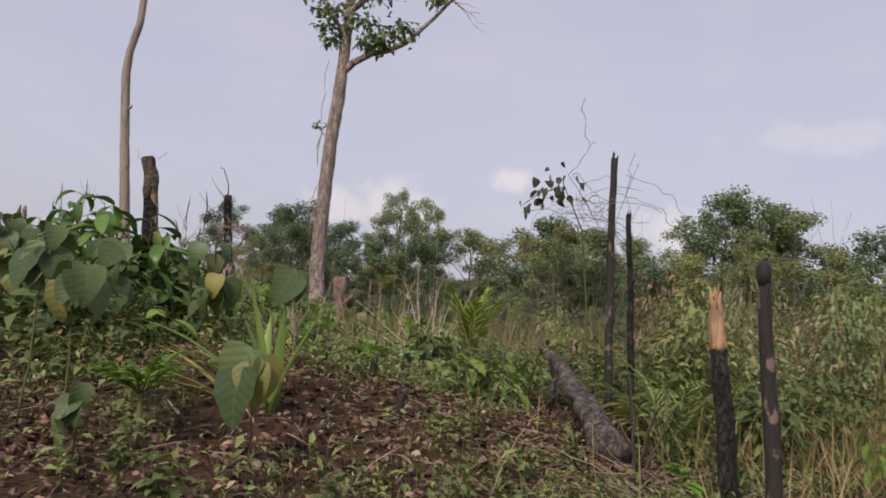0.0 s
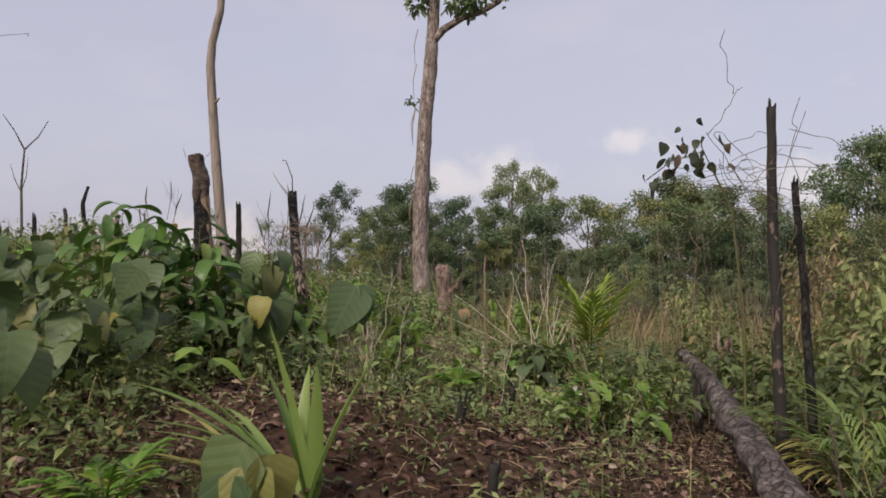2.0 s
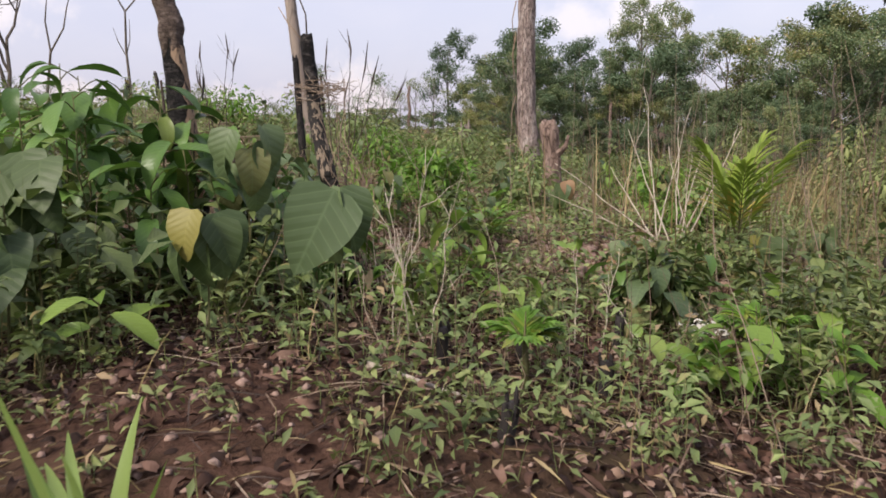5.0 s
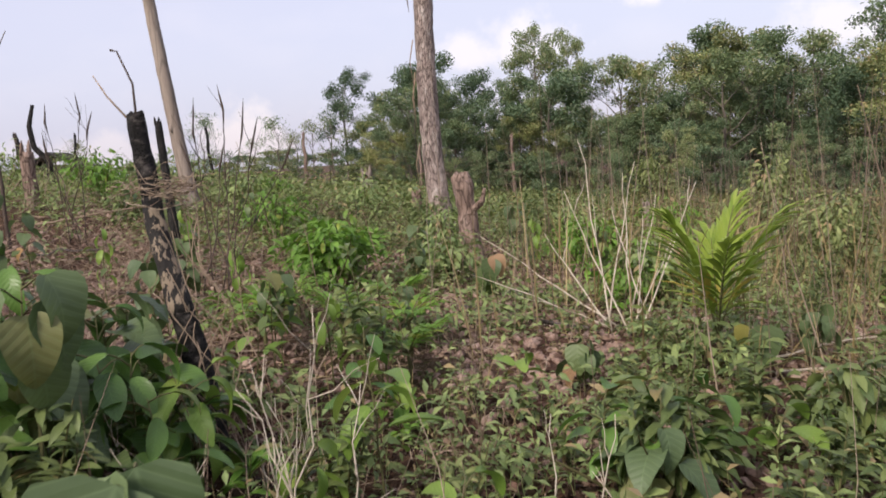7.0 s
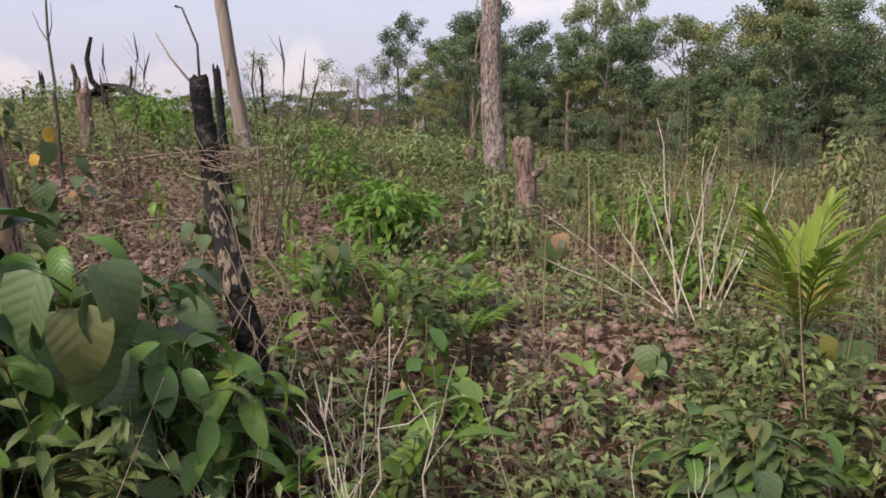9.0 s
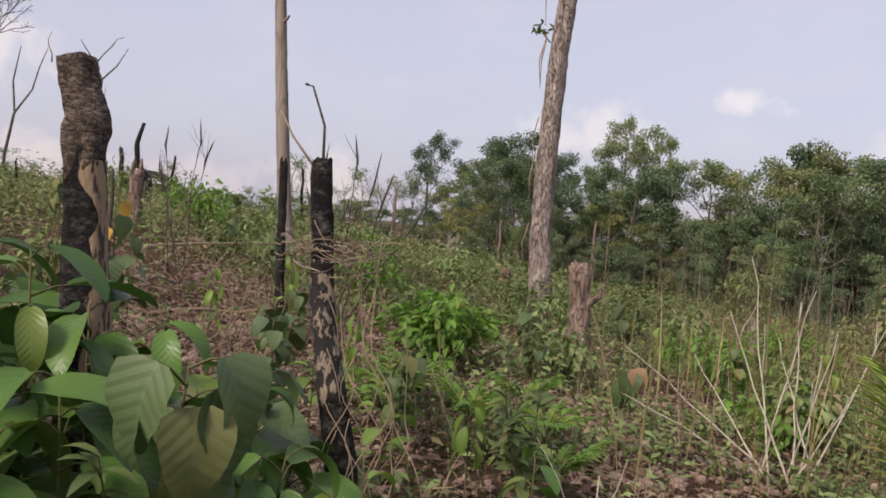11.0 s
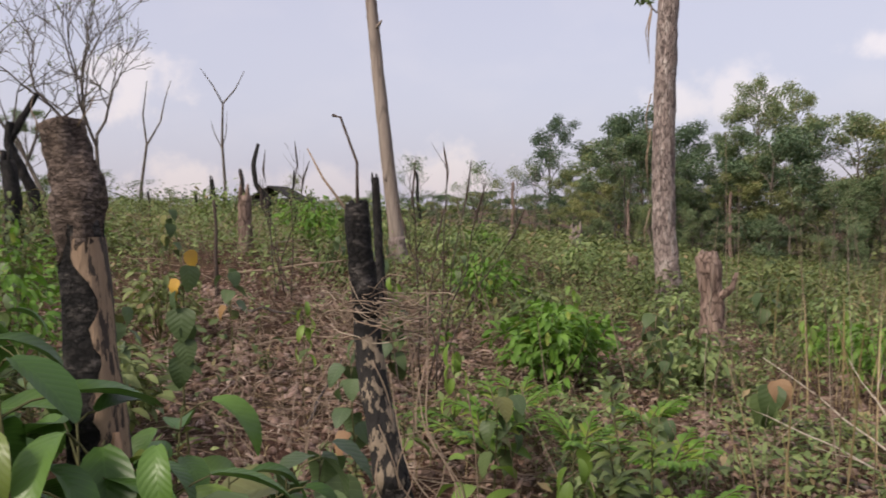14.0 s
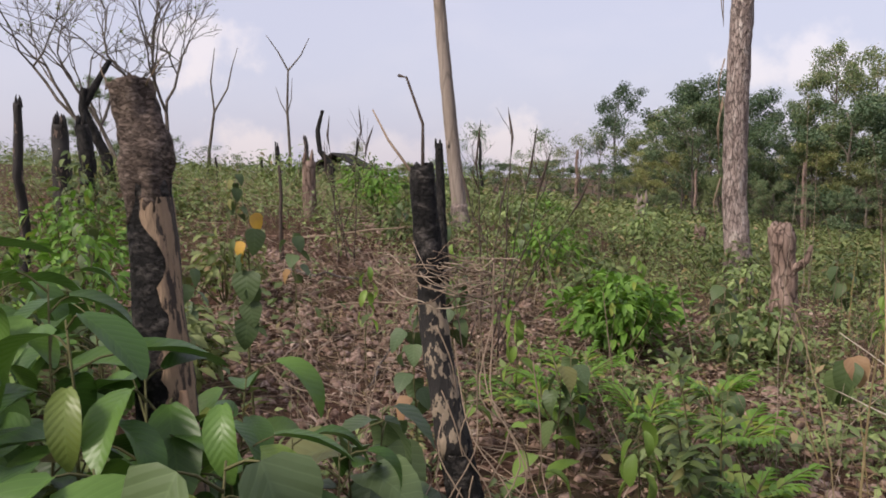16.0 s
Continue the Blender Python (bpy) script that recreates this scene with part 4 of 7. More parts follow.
for k, (x, y, h, r) in enumerate(((-10.67, 30.8, 0.75, 0.22), (-10.5, 16.85, 0.95, 0.12), (-14.5, 34, 0.7, 0.2), (-7.5, 27, 0.6, 0.15), (-1.2, 24.5, 0.8, 0.1), (-12.8, 26, 0.7, 0.08), (-18, 33, 0.8, 0.1), (1.8, 12.6, 0.6, 0.1))):
    simple_spike("weathered_stump", "pale cut stump among green undergrowth", (x, y), (x, y, ground_z(x, y) + h), r, r * 0.9, M_ROT if k % 2 else M_POLE, 40 + k, 4, 0.03, "stumps up the slope")


# ---- things on the rise ----
EYE = (-0.785, 7.51)


def rise(bearing, dist):
    return polar(bearing, dist, EYE)


def at_elevation(bearing, dist, el):
    x, y = rise(bearing, dist)
    return (x, y, 1.53 + dist * math.tan(radians(el)))


def build_rise():
    for k, (b, d, el, r, lab) in enumerate(((64.1, 10, 4.2, 0.065, "tall charred trunk with a split top"), (61.8, 14, 3.0, 0.17, "thick burnt stump with a jagged top"), (60.4, 15, 3.0, 0.17, "burnt stump leaning on a dead trunk"),
                                            (48.2, 26, 1.9, 0.10, "thin scorched stake on the rise"), (46.2, 25, 2.6, 0.09, "charred snag on the rise"), (42.7, 30, 2.4, 0.06, "thin dead stake on the rise"), (49.3, 30, 1.0, 0.08, "thin dead stake on the rise"), (52.3, 28, 1.0, 0.05, "thin dead stake on the rise"), (34.0, 26, 2.4, 0.06, "thin dead stake on the rise"), (27.3, 27, 1.6, 0.07, "thin dead stake on the rise"), (19.3, 48, 0.3, 0.1, "bare grey pole before the woods"), (12.6, 50, 0.6, 0.12, "bare grey pole before the woods"))):
        x, y = rise(b, d)
        simple_spike("dead_snag", lab, (x, y), at_elevation(b + 0.15, d, el), r, r * 0.7, (M_KNOB if k in (0, 1, 4) else M_CHAR) if k < 9 else M_ROT, 60 + k, 4, 0.05, "snags on the rise")
    # forked burnt trunk
    a, f1, f2 = rise(59.0, 18), at_elevation(60.6, 18, 4.0), at_elevation(58.9, 18, 7.2)
    stem_thing("forked_snag", "leaning burnt trunk forked near its top", "stump",
               [("trunk", [(a[0], a[1], ground_z(*a) - 0.1), at_elevation(59.3, 18, 1.0), f1, at_elevation(60.5, 18, 5.4)], [0.12, 0.11, 0.095, 0.075], M_CHAR, dict(sides=10, rough=0.2)),
                ("limb", [at_elevation(60.45, 18, 4.4), at_elevation(59.7, 18, 5.8), f2], [0.08, 0.07, 0.055], M_CHAR, dict(sides=9, rough=0.2)),
                ("limb", [at_elevation(60.4, 18, 3.2), at_elevation(61.0, 18, 3.6)], [0.06, 0.03], M_CHAR, dict(sides=7, rough=0.2))])
    # hooked branch
    d = 23
    a = rise(44.6, d)
    stem_thing("hooked_branch", "curved charred branch sticking up from the rise", "branch",
               [("branch", [(a[0], a[1], ground_z(*a) - 0.1), at_elevation(44.6, d, 0.6), at_elevation(45.4, d, 1.6), at_elevation(45.55, d, 3.0), at_elevation(45.2, d, 4.4)], [0.1, 0.09, 0.075, 0.065, 0.05], M_CHAR, dict(sides=9, rough=0.2))])
    # leafless trees: stems split low and fork upwards into fine twigs
    for k, (b, dist, lean, tall, stems, sd) in enumerate(((55.6, 30, (-0.06, -0.04), 2.7, 2, 4), (58.6, 29, (-0.62, -0.5), 2.3, 2, 8))):
        x, y = rise(b, dist)
        z = ground_z(x, y)
        rs = random.Random(sd)
        trunks, twigs, tips = [], [], []

        def fork(p, d, L, r, level):
            q = wander(p, p + d * L, 0.09, 3, rs.random() * 90)
            (trunks if level > 5 else twigs).append(tube_data(q, [max(0.009, r * (1 - 0.1 * i)) for i in range(4)], sides=6 if level > 4 else 4, cap=False))
            if level == 0:
                tips.append(q[-1])
                return
            for n_ in range(2 if rs.random() < 0.72 else 3):
                e = (d + Vector((rs.gauss(0, 0.42), rs.gauss(0, 0.42), rs.gauss(0.08, 0.25)))).normalized()
                fork(q[-1] if n_ < 2 else q[2], e, L * rs.uniform(0.55, 0.95), r * 0.66, level - 1)
        for m_ in range(stems):
            d = Vector((lean[0] + rs.gauss(0, 0.13), lean[1] + rs.gauss(0, 0.13), 1.0)).normalized()
            fork(Vector((rs.gauss(0, 0.12), rs.gauss(0, 0.12), -0.1)), d, tall * rs.uniform(0.85, 1.1), 0.085, 6)
        root = empty("leafless_tree", ("grey leafless tree forking into fine bare twigs", "leafless tree leaning over burnt snags")[k % 2], "tree", "leafless trees")
        root.matrix_basis = Matrix.Translation((x, y, z))
        for v, f in trunks:
            mesh_object("trunk", v, f, M_TRUNK, root)
        v, f = join_data(twigs)
        tagged(mesh_object("branchwork", v, f, M_TRUNK, root), kind="stuff")
        if k < 2:
            tp = np.array([tuple(t) for t in tips])
            n = 220
            pos = tp[rng.integers(0, len(tp), n)] + rng.normal(0, 0.08, (n, 3))
            V, F, U = spread(blade(0.12, 0.07, oval, 0.3, 0.2, 2), pos, rng.random(n) * 6.28, rng.normal(0, 0.5, n), rng.normal(0, 0.5, n), rng.uniform(0.6, 1.2, n))
            big_mesh("withered_leaves", V, F, M_HERB, U, root)
    a = rise(47.6, 40)
    d = 40
    stem_thing("dead_sapling", "slim dead sapling ending in two bare arms", "tree",
               [("trunk", [(a[0], a[1], ground_z(*a) - 0.1), at_elevation(47.5, d, 1.5), at_elevation(47.65, d, 4.5), at_elevation(47.55, d, 7.2)], [0.09, 0.075, 0.06, 0.045], M_TRUNK, dict(sides=7)),
                ("arm", [at_elevation(47.55, d, 7.1), at_elevation(48.2, d, 8.3), at_elevation(49.0, d, 9.4)], [0.045, 0.03, 0.015], M_TRUNK, dict(sides=6)),
                ("arm", [at_elevation(47.55, d, 7.1), at_elevation(46.7, d, 8.1), at_elevation(46.1, d, 9.3)], [0.045, 0.03, 0.015], M_TRUNK, dict(sides=6)),
                ("side_twig", [at_elevation(47.6, d, 4.0), at_elevation(48.1, d, 5.0), at_elevation(48.4, d, 6.0)], [0.03, 0.022, 0.01], M_TRUNK, dict(sides=5)),
                ("side_twig", [at_elevation(47.6, d, 4.3), at_elevation(47.35, d, 5.2), at_elevation(47.3, d, 6.6)], [0.03, 0.022, 0.01], M_TRUNK, dict(sides=5))])
    a = rise(52.9, 38)
    d = 38
    stem_thing("dead_sapling", "slim dead sapling split into two wavering stems", "tree",
               [("trunk", [(a[0], a[1], ground_z(*a) - 0.1), at_elevation(52.9, d, 1.5), at_elevation(52.5, d, 4.3)], [0.08, 0.07, 0.055], M_TRUNK, dict(sides=7)),
                ("arm", [at_elevation(52.5, d, 4.2), at_elevation(52.7, d, 6.2), at_elevation(52.4, d, 8.4)], [0.045, 0.035, 0.015], M_TRUNK, dict(sides=6)),
                ("arm", [at_elevation(52.5, d, 4.2), at_elevation(51.6, d, 5.8), at_elevation(51.3, d, 7.2), at_elevation(50.9, d, 8.5)], [0.045, 0.035, 0.025, 0.012], M_TRUNK, dict(sides=6))])
    # field hut, only its dark roof shows over the rise
    x, y = rise(43.9, 44)
    z = 1.0
    root = empty("field_hut", "low field hut with a dark weathered gable roof", "hut")
    root.matrix_basis = Matrix.Translation((x, y, ground_z(x, y))) @ Matrix.Rotation(radians(112), 4, "Z")
    up = 2.2 - ground_z(x, y)
    for s in (-1, 1):
        V = [(-1.35, s * 1.5, up - 0.3), (1.35, s * 1.5, up - 0.3), (1.35, 0, up + 0.5), (-1.35, 0, up + 0.5)]
        V += [(a, b, c - 0.09) for a, b, c in V]
        mesh_object("roof_slope", V, [(0, 1, 2, 3), (7, 6, 5, 4), (0, 4, 5, 1), (1, 5, 6, 2), (2, 6, 7, 3), (3, 7, 4, 0)], M_THATCH, root, smooth=False)
    for sx in (-1.1, 1.1):
        for sy in (-1.2, 1.2):
            tube("corner_post", [(sx, sy, -0.2), (sx, sy, up - 0.2)], [0.07, 0.06], M_TRUNK, root, sides=7)
    for c, sx, sy in (((0, 1.17), 1.1, 0.03), ((0, -1.17), 1.1, 0.03), ((1.07, 0), 0.03, 1.14), ((-1.07, 0), 0.03, 1.14)):
        V = [(c[0] + a * sx, c[1] + b * sy, z_) for z_ in (0, up - 0.16) for a, b in ((-1, -1), (1, -1), (1, 1), (-1, 1))]
        mesh_object("wall", V, [(3, 2, 1, 0), (4, 5, 6, 7), (0, 1, 5, 4), (1, 2, 6, 5), (2, 3, 7, 6), (3, 0, 4, 7)], M_THATCH, root, smooth=False)


build_rise()

# ---- plants with leaves of their own ----
HEART_LEAVES = [blade(1.0, w, heart, dr, fo, 9, rp) for w, dr, fo, rp in ((0.78, 0.35, 0.10, 0.022), (0.72, 0.55, 0.16, 0.028), (0.85, 0.25, 0.06, 0.024), (0.66, 0.7, 0.22, 0.02))]
OVAL_LEAVES = [blade(1.0, w, oval, dr, fo, 8, rp) for w, dr, fo, rp in ((0.42, 0.5, 0.22, 0.012), (0.48, 0.3, 0.18, 0.012), (0.38, 0.75, 0.28, 0.01))]


def leaf_mesh(template, mat, name="leaf"):
    V, F, UV = template
    me = bpy.data.meshes.new(name)
    me.from_pydata([tuple(v) for v in V], [], [tuple(int(i) for i in f) for f in F])
    layer = me.uv_layers.new(name="UVMap")
    for lp in me.loops:
        layer.data[lp.index].uv = UV[lp.vertex_index]
    me.polygons.foreach_set("use_smooth", [True] * len(me.polygons))
    me.materials.append(mat)
    return me


LEAVES = {"pucker": [leaf_mesh(t, M_PUCKER) for t in HEART_LEAVES], "dull": [leaf_mesh(t, M_DULL) for t in HEART_LEAVES + OVAL_LEAVES], "olive": [leaf_mesh(t, M_OLIVE) for t in HEART_LEAVES[:2]], "heart": [leaf_mesh(t, M_BIG) for t in HEART_LEAVES], "yellow": [leaf_mesh(t, M_YELLOW) for t in HEART_LEAVES[:2]], "tan": [leaf_mesh(t, M_TAN) for t in HEART_LEAVES[1:3]], "oval": [leaf_mesh(t, M_BIGDARK) for t in OVAL_LEAVES], "fresh": [leaf_mesh(t, M_FRESH) for t in OVAL_LEAVES]}


def sapling(x, y, height, leaves, size, seed, label, kinds="heart", hang=(-1.25, -0.5), lean=0.05, facing=None, low=0.45, group="broad-leaved saplings", odd=(), name="sapling"):
    """Young tree: thin stem, petioles, and each broad leaf a mesh of its own, hanging from its petiole."""
    rs = random.Random(seed)
    root = empty(name, label, "plant", group)
    root.matrix_basis = Matrix.Translation((x, y, ground_z(x, y)))
    top = Vector((rs.uniform(-lean, lean), rs.uniform(-lean, lean), height))
    stem = wander((0, 0, -0.03), top, 0.03, 6, seed * 1.7)
    parts = [tube_data(stem, [(0.006 + 0.0025 * height) * (1 - 0.11 * i) for i in range(7)], sides=6)]
    for i in range(leaves):
        t = low + (1 - low) * (i + 0.6) / leaves
        p = stem[0].lerp(stem[-1], 0) if t <= 0 else stem[min(5, int(t * 6))].lerp(stem[min(6, int(t * 6) + 1)], t * 6 - int(t * 6))
        yaw = (facing + rs.gauss(0, 0.75)) if facing is not None else i * 2.4 + rs.uniform(-0.5, 0.5)
        out = Vector((-math.sin(yaw), math.cos(yaw), rs.uniform(0.3, 0.9))).normalized() * size * rs.uniform(0.2, 0.55)
        tube("petiole", [p, p + out * 0.6 + Vector((0, 0, 0.01)), p + out], [0.005, 0.004, 0.003], M_STEM, root, sides=4, cap=False)
        kind = dict(odd).get(i, kinds)
        lf = new("leaf", rs.choice(LEAVES[kind]))
        lf.parent = root
        s = size * rs.uniform(0.75, 1.2)
        lf.matrix_basis = Matrix.LocRotScale(p + out, Euler((rs.uniform(*hang), rs.gauss(0, 0.2), yaw), "XYZ"), (s, s, s))
    v, f = join_data(parts)
    mesh_object("stem", v, f, M_STEM, root)
    return root


SIDE = radians(180)  # towards the path
B = "broad-leaved sapling with large drooping green leaves"
sapling(-1.28, 4.85, 1.0, 6, 0.25, 1, B, facing=SIDE, low=0.85)
sapling(-1.66, 5.0, 1.16, 6, 0.25, 2, B, facing=radians(165), low=0.82)
sapling(-1.02, 4.6, 0.42, 5, 0.16, 3, B, facing=SIDE)
sapling(-0.22, 5.05, 0.66, 4, 0.32, 4, "sapling with yellowing and browned drooping leaves", facing=SIDE, odd=((1, "olive"), (2, "olive")), low=0.8, hang=(-1.55, -1.15))
sapling(-1.05, 7.75, 0.80, 4, 0.36, 5, B, "pucker", facing=SIDE, low=0.85, hang=(-1.4, -1.0))
sapling(-1.66, 7.6, 0.66, 5, 0.26, 6, "sapling with one olive-yellow drooping leaf", facing=SIDE, low=0.75, odd=((4, "olive"),), hang=(-1.5, -0.9))
sapling(-1.95, 8.1, 0.5, 5, 0.2, 7, "broad-leaved sapling with one olive-brown leaf", facing=SIDE, odd=((2, "tan"),), low=0.75)
sapling(-2.3, 8.7, 1.16, 6, 0.30, 8, "sapling with large puckered green leaves", "pucker", facing=radians(200), low=0.72, hang=(-1.5, -0.9))
sapling(-2.55, 9.0, 1.0, 6, 0.26, 9, "sapling with large puckered green leaves", "pucker", facing=radians(215))
sapling(-2.75, 7.7, 0.95, 8, 0.28, 10, B, facing=SIDE)
sapling(-3.3, 7.4, 1.0, 8, 0.3, 11, B, facing=SIDE)
sapling(-2.55, 6.7, 0.75, 7, 0.3, 12, B, facing=SIDE)
sapling(-4.1, 8.0, 1.25, 9, 0.27, 13, B)
sapling(-1.86, 13.96, 0.62, 4, 0.28, 14, "sapling with one large withered tan leaf", facing=SIDE, odd=((3, "tan"),), low=0.6, hang=(-1.5, -0.9))
sapling(-4.9, 10.95, 1.52, 8, 0.19, 15, "sapling with yellow and orange autumn leaves among green", facing=radians(229), hang=(-1.5, -1.1), odd=((7, "yellow"), (5, "yellow")), low=0.5)
for k, (x, y, h) in enumerate(((-3.0, 11.6, 0.75), (-2.35, 11.3, 0.62), (-3.7, 11.2, 0.9), (-4.4, 12.2, 0.8), (-5.4, 12.6, 0.9), (-3.0, 14.8, 0.6), (-1.1, 15.9, 0.8), (-0.2, 16.8, 0.9), (-5.6, 9.6, 1.0), (-6.4, 10.6, 0.9), (-6.8, 8.9, 1.2), (0.9, 12.9, 0.45), (3.6, 8.3, 0.7), (3.9, 7.2, 0.6), (1.1, 11.3, 0.4), (-2.9, 19.2, 0.9), (-1.9, 18.6, 0.8), (-7.2, 13.5, 0.9), (-8.3, 11.8, 1.0), (-1.35, 9.1, 0.5), (-6.1, 9.3, 0.9), (-6.9, 10.0, 0.8), (-7.6, 9.6, 1.0), (-6.4, 11.5, 0.8), (-5.0, 10.4, 0.8), (-7.9, 10.8, 0.9), (-8.8, 10.2, 1.0), (-0.7, 11.9, 0.35))):
    sapling(x, y, h, 8 + k % 4, 0.145 + 0.015 * (k % 4), 70 + k, "slim broad-leaved sapling on the burnt slope", ("heart", "fresh", "pucker")[k % 3], low=0.45, odd=((1, "tan"),) if k % 5 == 2 else ())
for k, (x, y, h) in enumerate(((-2.5, 7.2, 0.9), (-3.6, 7.3, 1.15), (-4.2, 7.4, 1.25), (-4.6, 6.6, 1.15), (-5.2, 7.8, 1.3), (-2.9, 7.7, 1.0), (-5.8, 8.6, 1.3))):
    sapling(x, y, h, 7 + k % 3, 0.27 + 0.03 * (k % 3), 330 + k, B if k % 4 else "broad-leaved sapling with one olive-yellow leaf", facing=SIDE, low=0.5, odd=((1, "olive"),) if k % 4 == 0 else ())
for k, (x, y, h) in enumerate(((-3.1, 11.9, 0.7), (-3.9, 12.6, 0.75), (-4.9, 13.2, 0.8), (-2.4, 12.7, 0.5), (-5.9, 14.6, 0.9), (-7.0, 15.8, 1.0), (-6.6, 17.2, 1.0), (-4.8, 17.0, 0.8), (-3.6, 16.4, 0.7), (-8.6, 16.9, 1.0), (-2.0, 16.6, 0.8), (-9.8, 14.8, 1.0))):
    sapling(x, y, h, 9 + k % 3, 0.15 + 0.015 * (k % 3), 360 + k, "slim broad-leaved sapling on the burnt slope", ("pucker", "fresh", "heart")[k % 3], low=0.4)
# glossy large-leaved plants round the near stump
G = "glossy dark-green broad-leaved plant crowding a burnt stump"
for k, (x, y, h, nl) in enumerate(((-3.75, 8.65, 1.6, 15), (-3.35, 8.45, 1.5, 15), (-5.2, 8.4, 1.5, 13), (-5.6, 7.3, 1.4, 13), (-3.0, 8.78, 1.42, 16), (-2.72, 9.05, 1.15, 13), (-3.55, 8.95, 1.45, 15), (-2.66, 8.66, 1.1, 13), (-3.2, 8.3, 1.35, 14), (-3.9, 9.35, 1.3, 13), (-2.9, 9.5, 0.95, 11),
                                        (-2.45, 9.3, 0.8, 10), (-4.3, 8.85, 1.4, 14), (-3.6, 9.75, 1.0, 11), (-2.5, 9.6, 0.65, 9), (-3.02, 8.98, 1.15, 13), (-2.85, 8.9, 1.25, 14), (-4.0, 9.0, 1.4, 14), (-2.75, 8.4, 1.05, 12), (-2.2, 9.55, 0.5, 8), (-4.8, 9.3, 1.3, 12), (-5.3, 9.9, 1.2, 11), (-4.4, 9.6, 1.2, 12), (-3.6, 8.2, 1.4, 14))):
    sapling(x, y, h, nl, 0.31, 130 + k, G, "oval", (-0.6, 0.3), 0.08, None, 0.3, "glossy plants round the stump", name="shrub")
for k, (x, y, h, kd) in enumerate(((-2.62, 9.42, 0.95, "oval"), (-2.36, 9.25, 0.8, "oval"), (-2.8, 9.72, 0.95, "pucker"), (-2.12, 9.2, 0.62, "oval"), (-3.0, 10.1, 0.85, "pucker"), (-2.75, 9.2, 1.0, "fresh"), (-2.2, 9.5, 0.6, "fresh"))):
    sapling(x, y, h, 11, 0.23 + 0.02 * (k % 3), 460 + k, "leafy broad-leaved plant beside a charred post", kd, (-0.8, 0.2), 0.08, None, 0.35, "glossy plants round the stump", name="shrub")
# fresh seedlings with a few large leaves
for k, (x, y, h, nl, q) in enumerate(((-1.6, 10.8, 0.3, 5, 0.26), (-2.36, 9.72, 0.34, 5, 0.2), (0.45, 10.7, 0.35, 6, 0.26), (-0.75, 9.3, 0.4, 6, 0.2), (0.55, 9.0, 0.4, 8, 0.22), (0.8, 9.25, 0.36, 7, 0.22), (-3.2, 12.0, 0.4, 6, 0.22), (-1.05, 11.4, 0.36, 6, 0.2), (-2.0, 11.9, 0.3, 5, 0.22), (-2.9, 11.2, 0.45, 7, 0.22), (0.15, 8.7, 0.3, 5, 0.2), (-1.9, 7.25, 0.3, 5, 0.26), (-0.05, 10.1, 0.6, 10, 0.22), (0.1, 10.35, 0.55, 9, 0.2), (-3.7, 11.7, 0.5, 7, 0.2), (-0.35, 10.2, 0.5, 9, 0.2))):
    sapling(x, y, h, nl, q, 400 + k, "fresh seedling with a few large lance-shaped leaves", "fresh" if k not in (12, 13, 15) else "oval", (-0.35, 0.45), 0.05, None, 0.35, "fresh seedlings", name="seedling")
sapling(-1.3, 9.7, 0.75, 9, 0.24, 430, "fresh seedling with large lance-shaped leaves", "fresh", (-0.5, 0.35), 0.05, None, 0.4, "fresh seedlings", name="seedling")
sapling(-1.78, 10.5, 0.7, 9, 0.2, 431, "leafy young plant standing in the litter", "oval", (-0.5, 0.35), 0.05, None, 0.3, "fresh seedlings", name="seedling")
sapling(-2.2, 9.62, 0.62, 6, 0.2, 432, "fresh seedling with large lance-shaped leaves", "fresh", (-0.3, 0.5), 0.05, None, 0.6, "fresh seedlings", name="seedling")
sapling(-0.05, 9.95, 0.45, 8, 0.26, 433, "low plant with broad dark-green leaves", "pucker", (-0.7, 0.1), 0.05, None, 0.4, "fresh seedlings", name="seedling")
sapling(0.95, 9.75, 0.42, 6, 0.24, 434, "seedling with long folded green leaves", "fresh", (-0.9, -0.1), 0.05, None, 0.5, "fresh seedlings", name="seedling")
sapling(0.42, 12.35, 0.4, 4, 0.26, 435, "sapling with one yellowing broad leaf", "heart", (-1.4, -0.9), 0.05, SIDE, 0.75, "fresh seedlings", odd=((2, "olive"),), name="seedling")


def strap_plant(x, y, blades, length, width, up, seed, label, mat, name="palm_seedling", yellow=0, facing=None, droop=(0.15, 0.5)):
    """Seedling of strap leaves rising and arching from one foot; each blade is a part."""
    rs = random.Random(seed)
    root = empty(name, label, "plant")
    root.matrix_basis = Matrix.Translation((x, y, ground_z(x, y) - 0.02))
    for i in range(blades):
        t = blade(length * rs.uniform(0.75, 1.1), width * rs.uniform(0.8, 1.2), strap, rs.uniform(*droop), 0.25, 9)
        me = leaf_mesh(t, M_FADED if i < yellow else mat, "blade")
        ob = new("blade", me)
        ob.parent = root
        yaw = i * 2.4 + rs.uniform(-0.4, 0.4) if facing is None else facing + rs.gauss(0, 0.4)
        ob.matrix_basis = Matrix.LocRotScale((0, 0, 0), Euler((up + rs.uniform(-0.25, 0.2), rs.gauss(0, 0.2), yaw)), None)
    return root


strap_plant(-0.46, 5.95, 5, 0.92, 0.1, 1.44, 1, "strap-leaved palm seedling with pleated upright green blades", M_PLEAT, droop=(0.05, 0.2))
strap_plant(-0.62, 6.05, 7, 0.95, 0.055, 0.85, 2, "seedling with narrow arching green blades", M_PLEAT, "grass_plant", 0, radians(75), (0.25, 0.45))
strap_plant(-0.70, 5.95, 5, 0.95, 0.045, 0.5, 4, "seedling with narrow low yellowed blades", M_FADED, "grass_plant", 7, radians(85), (0.25, 0.4))


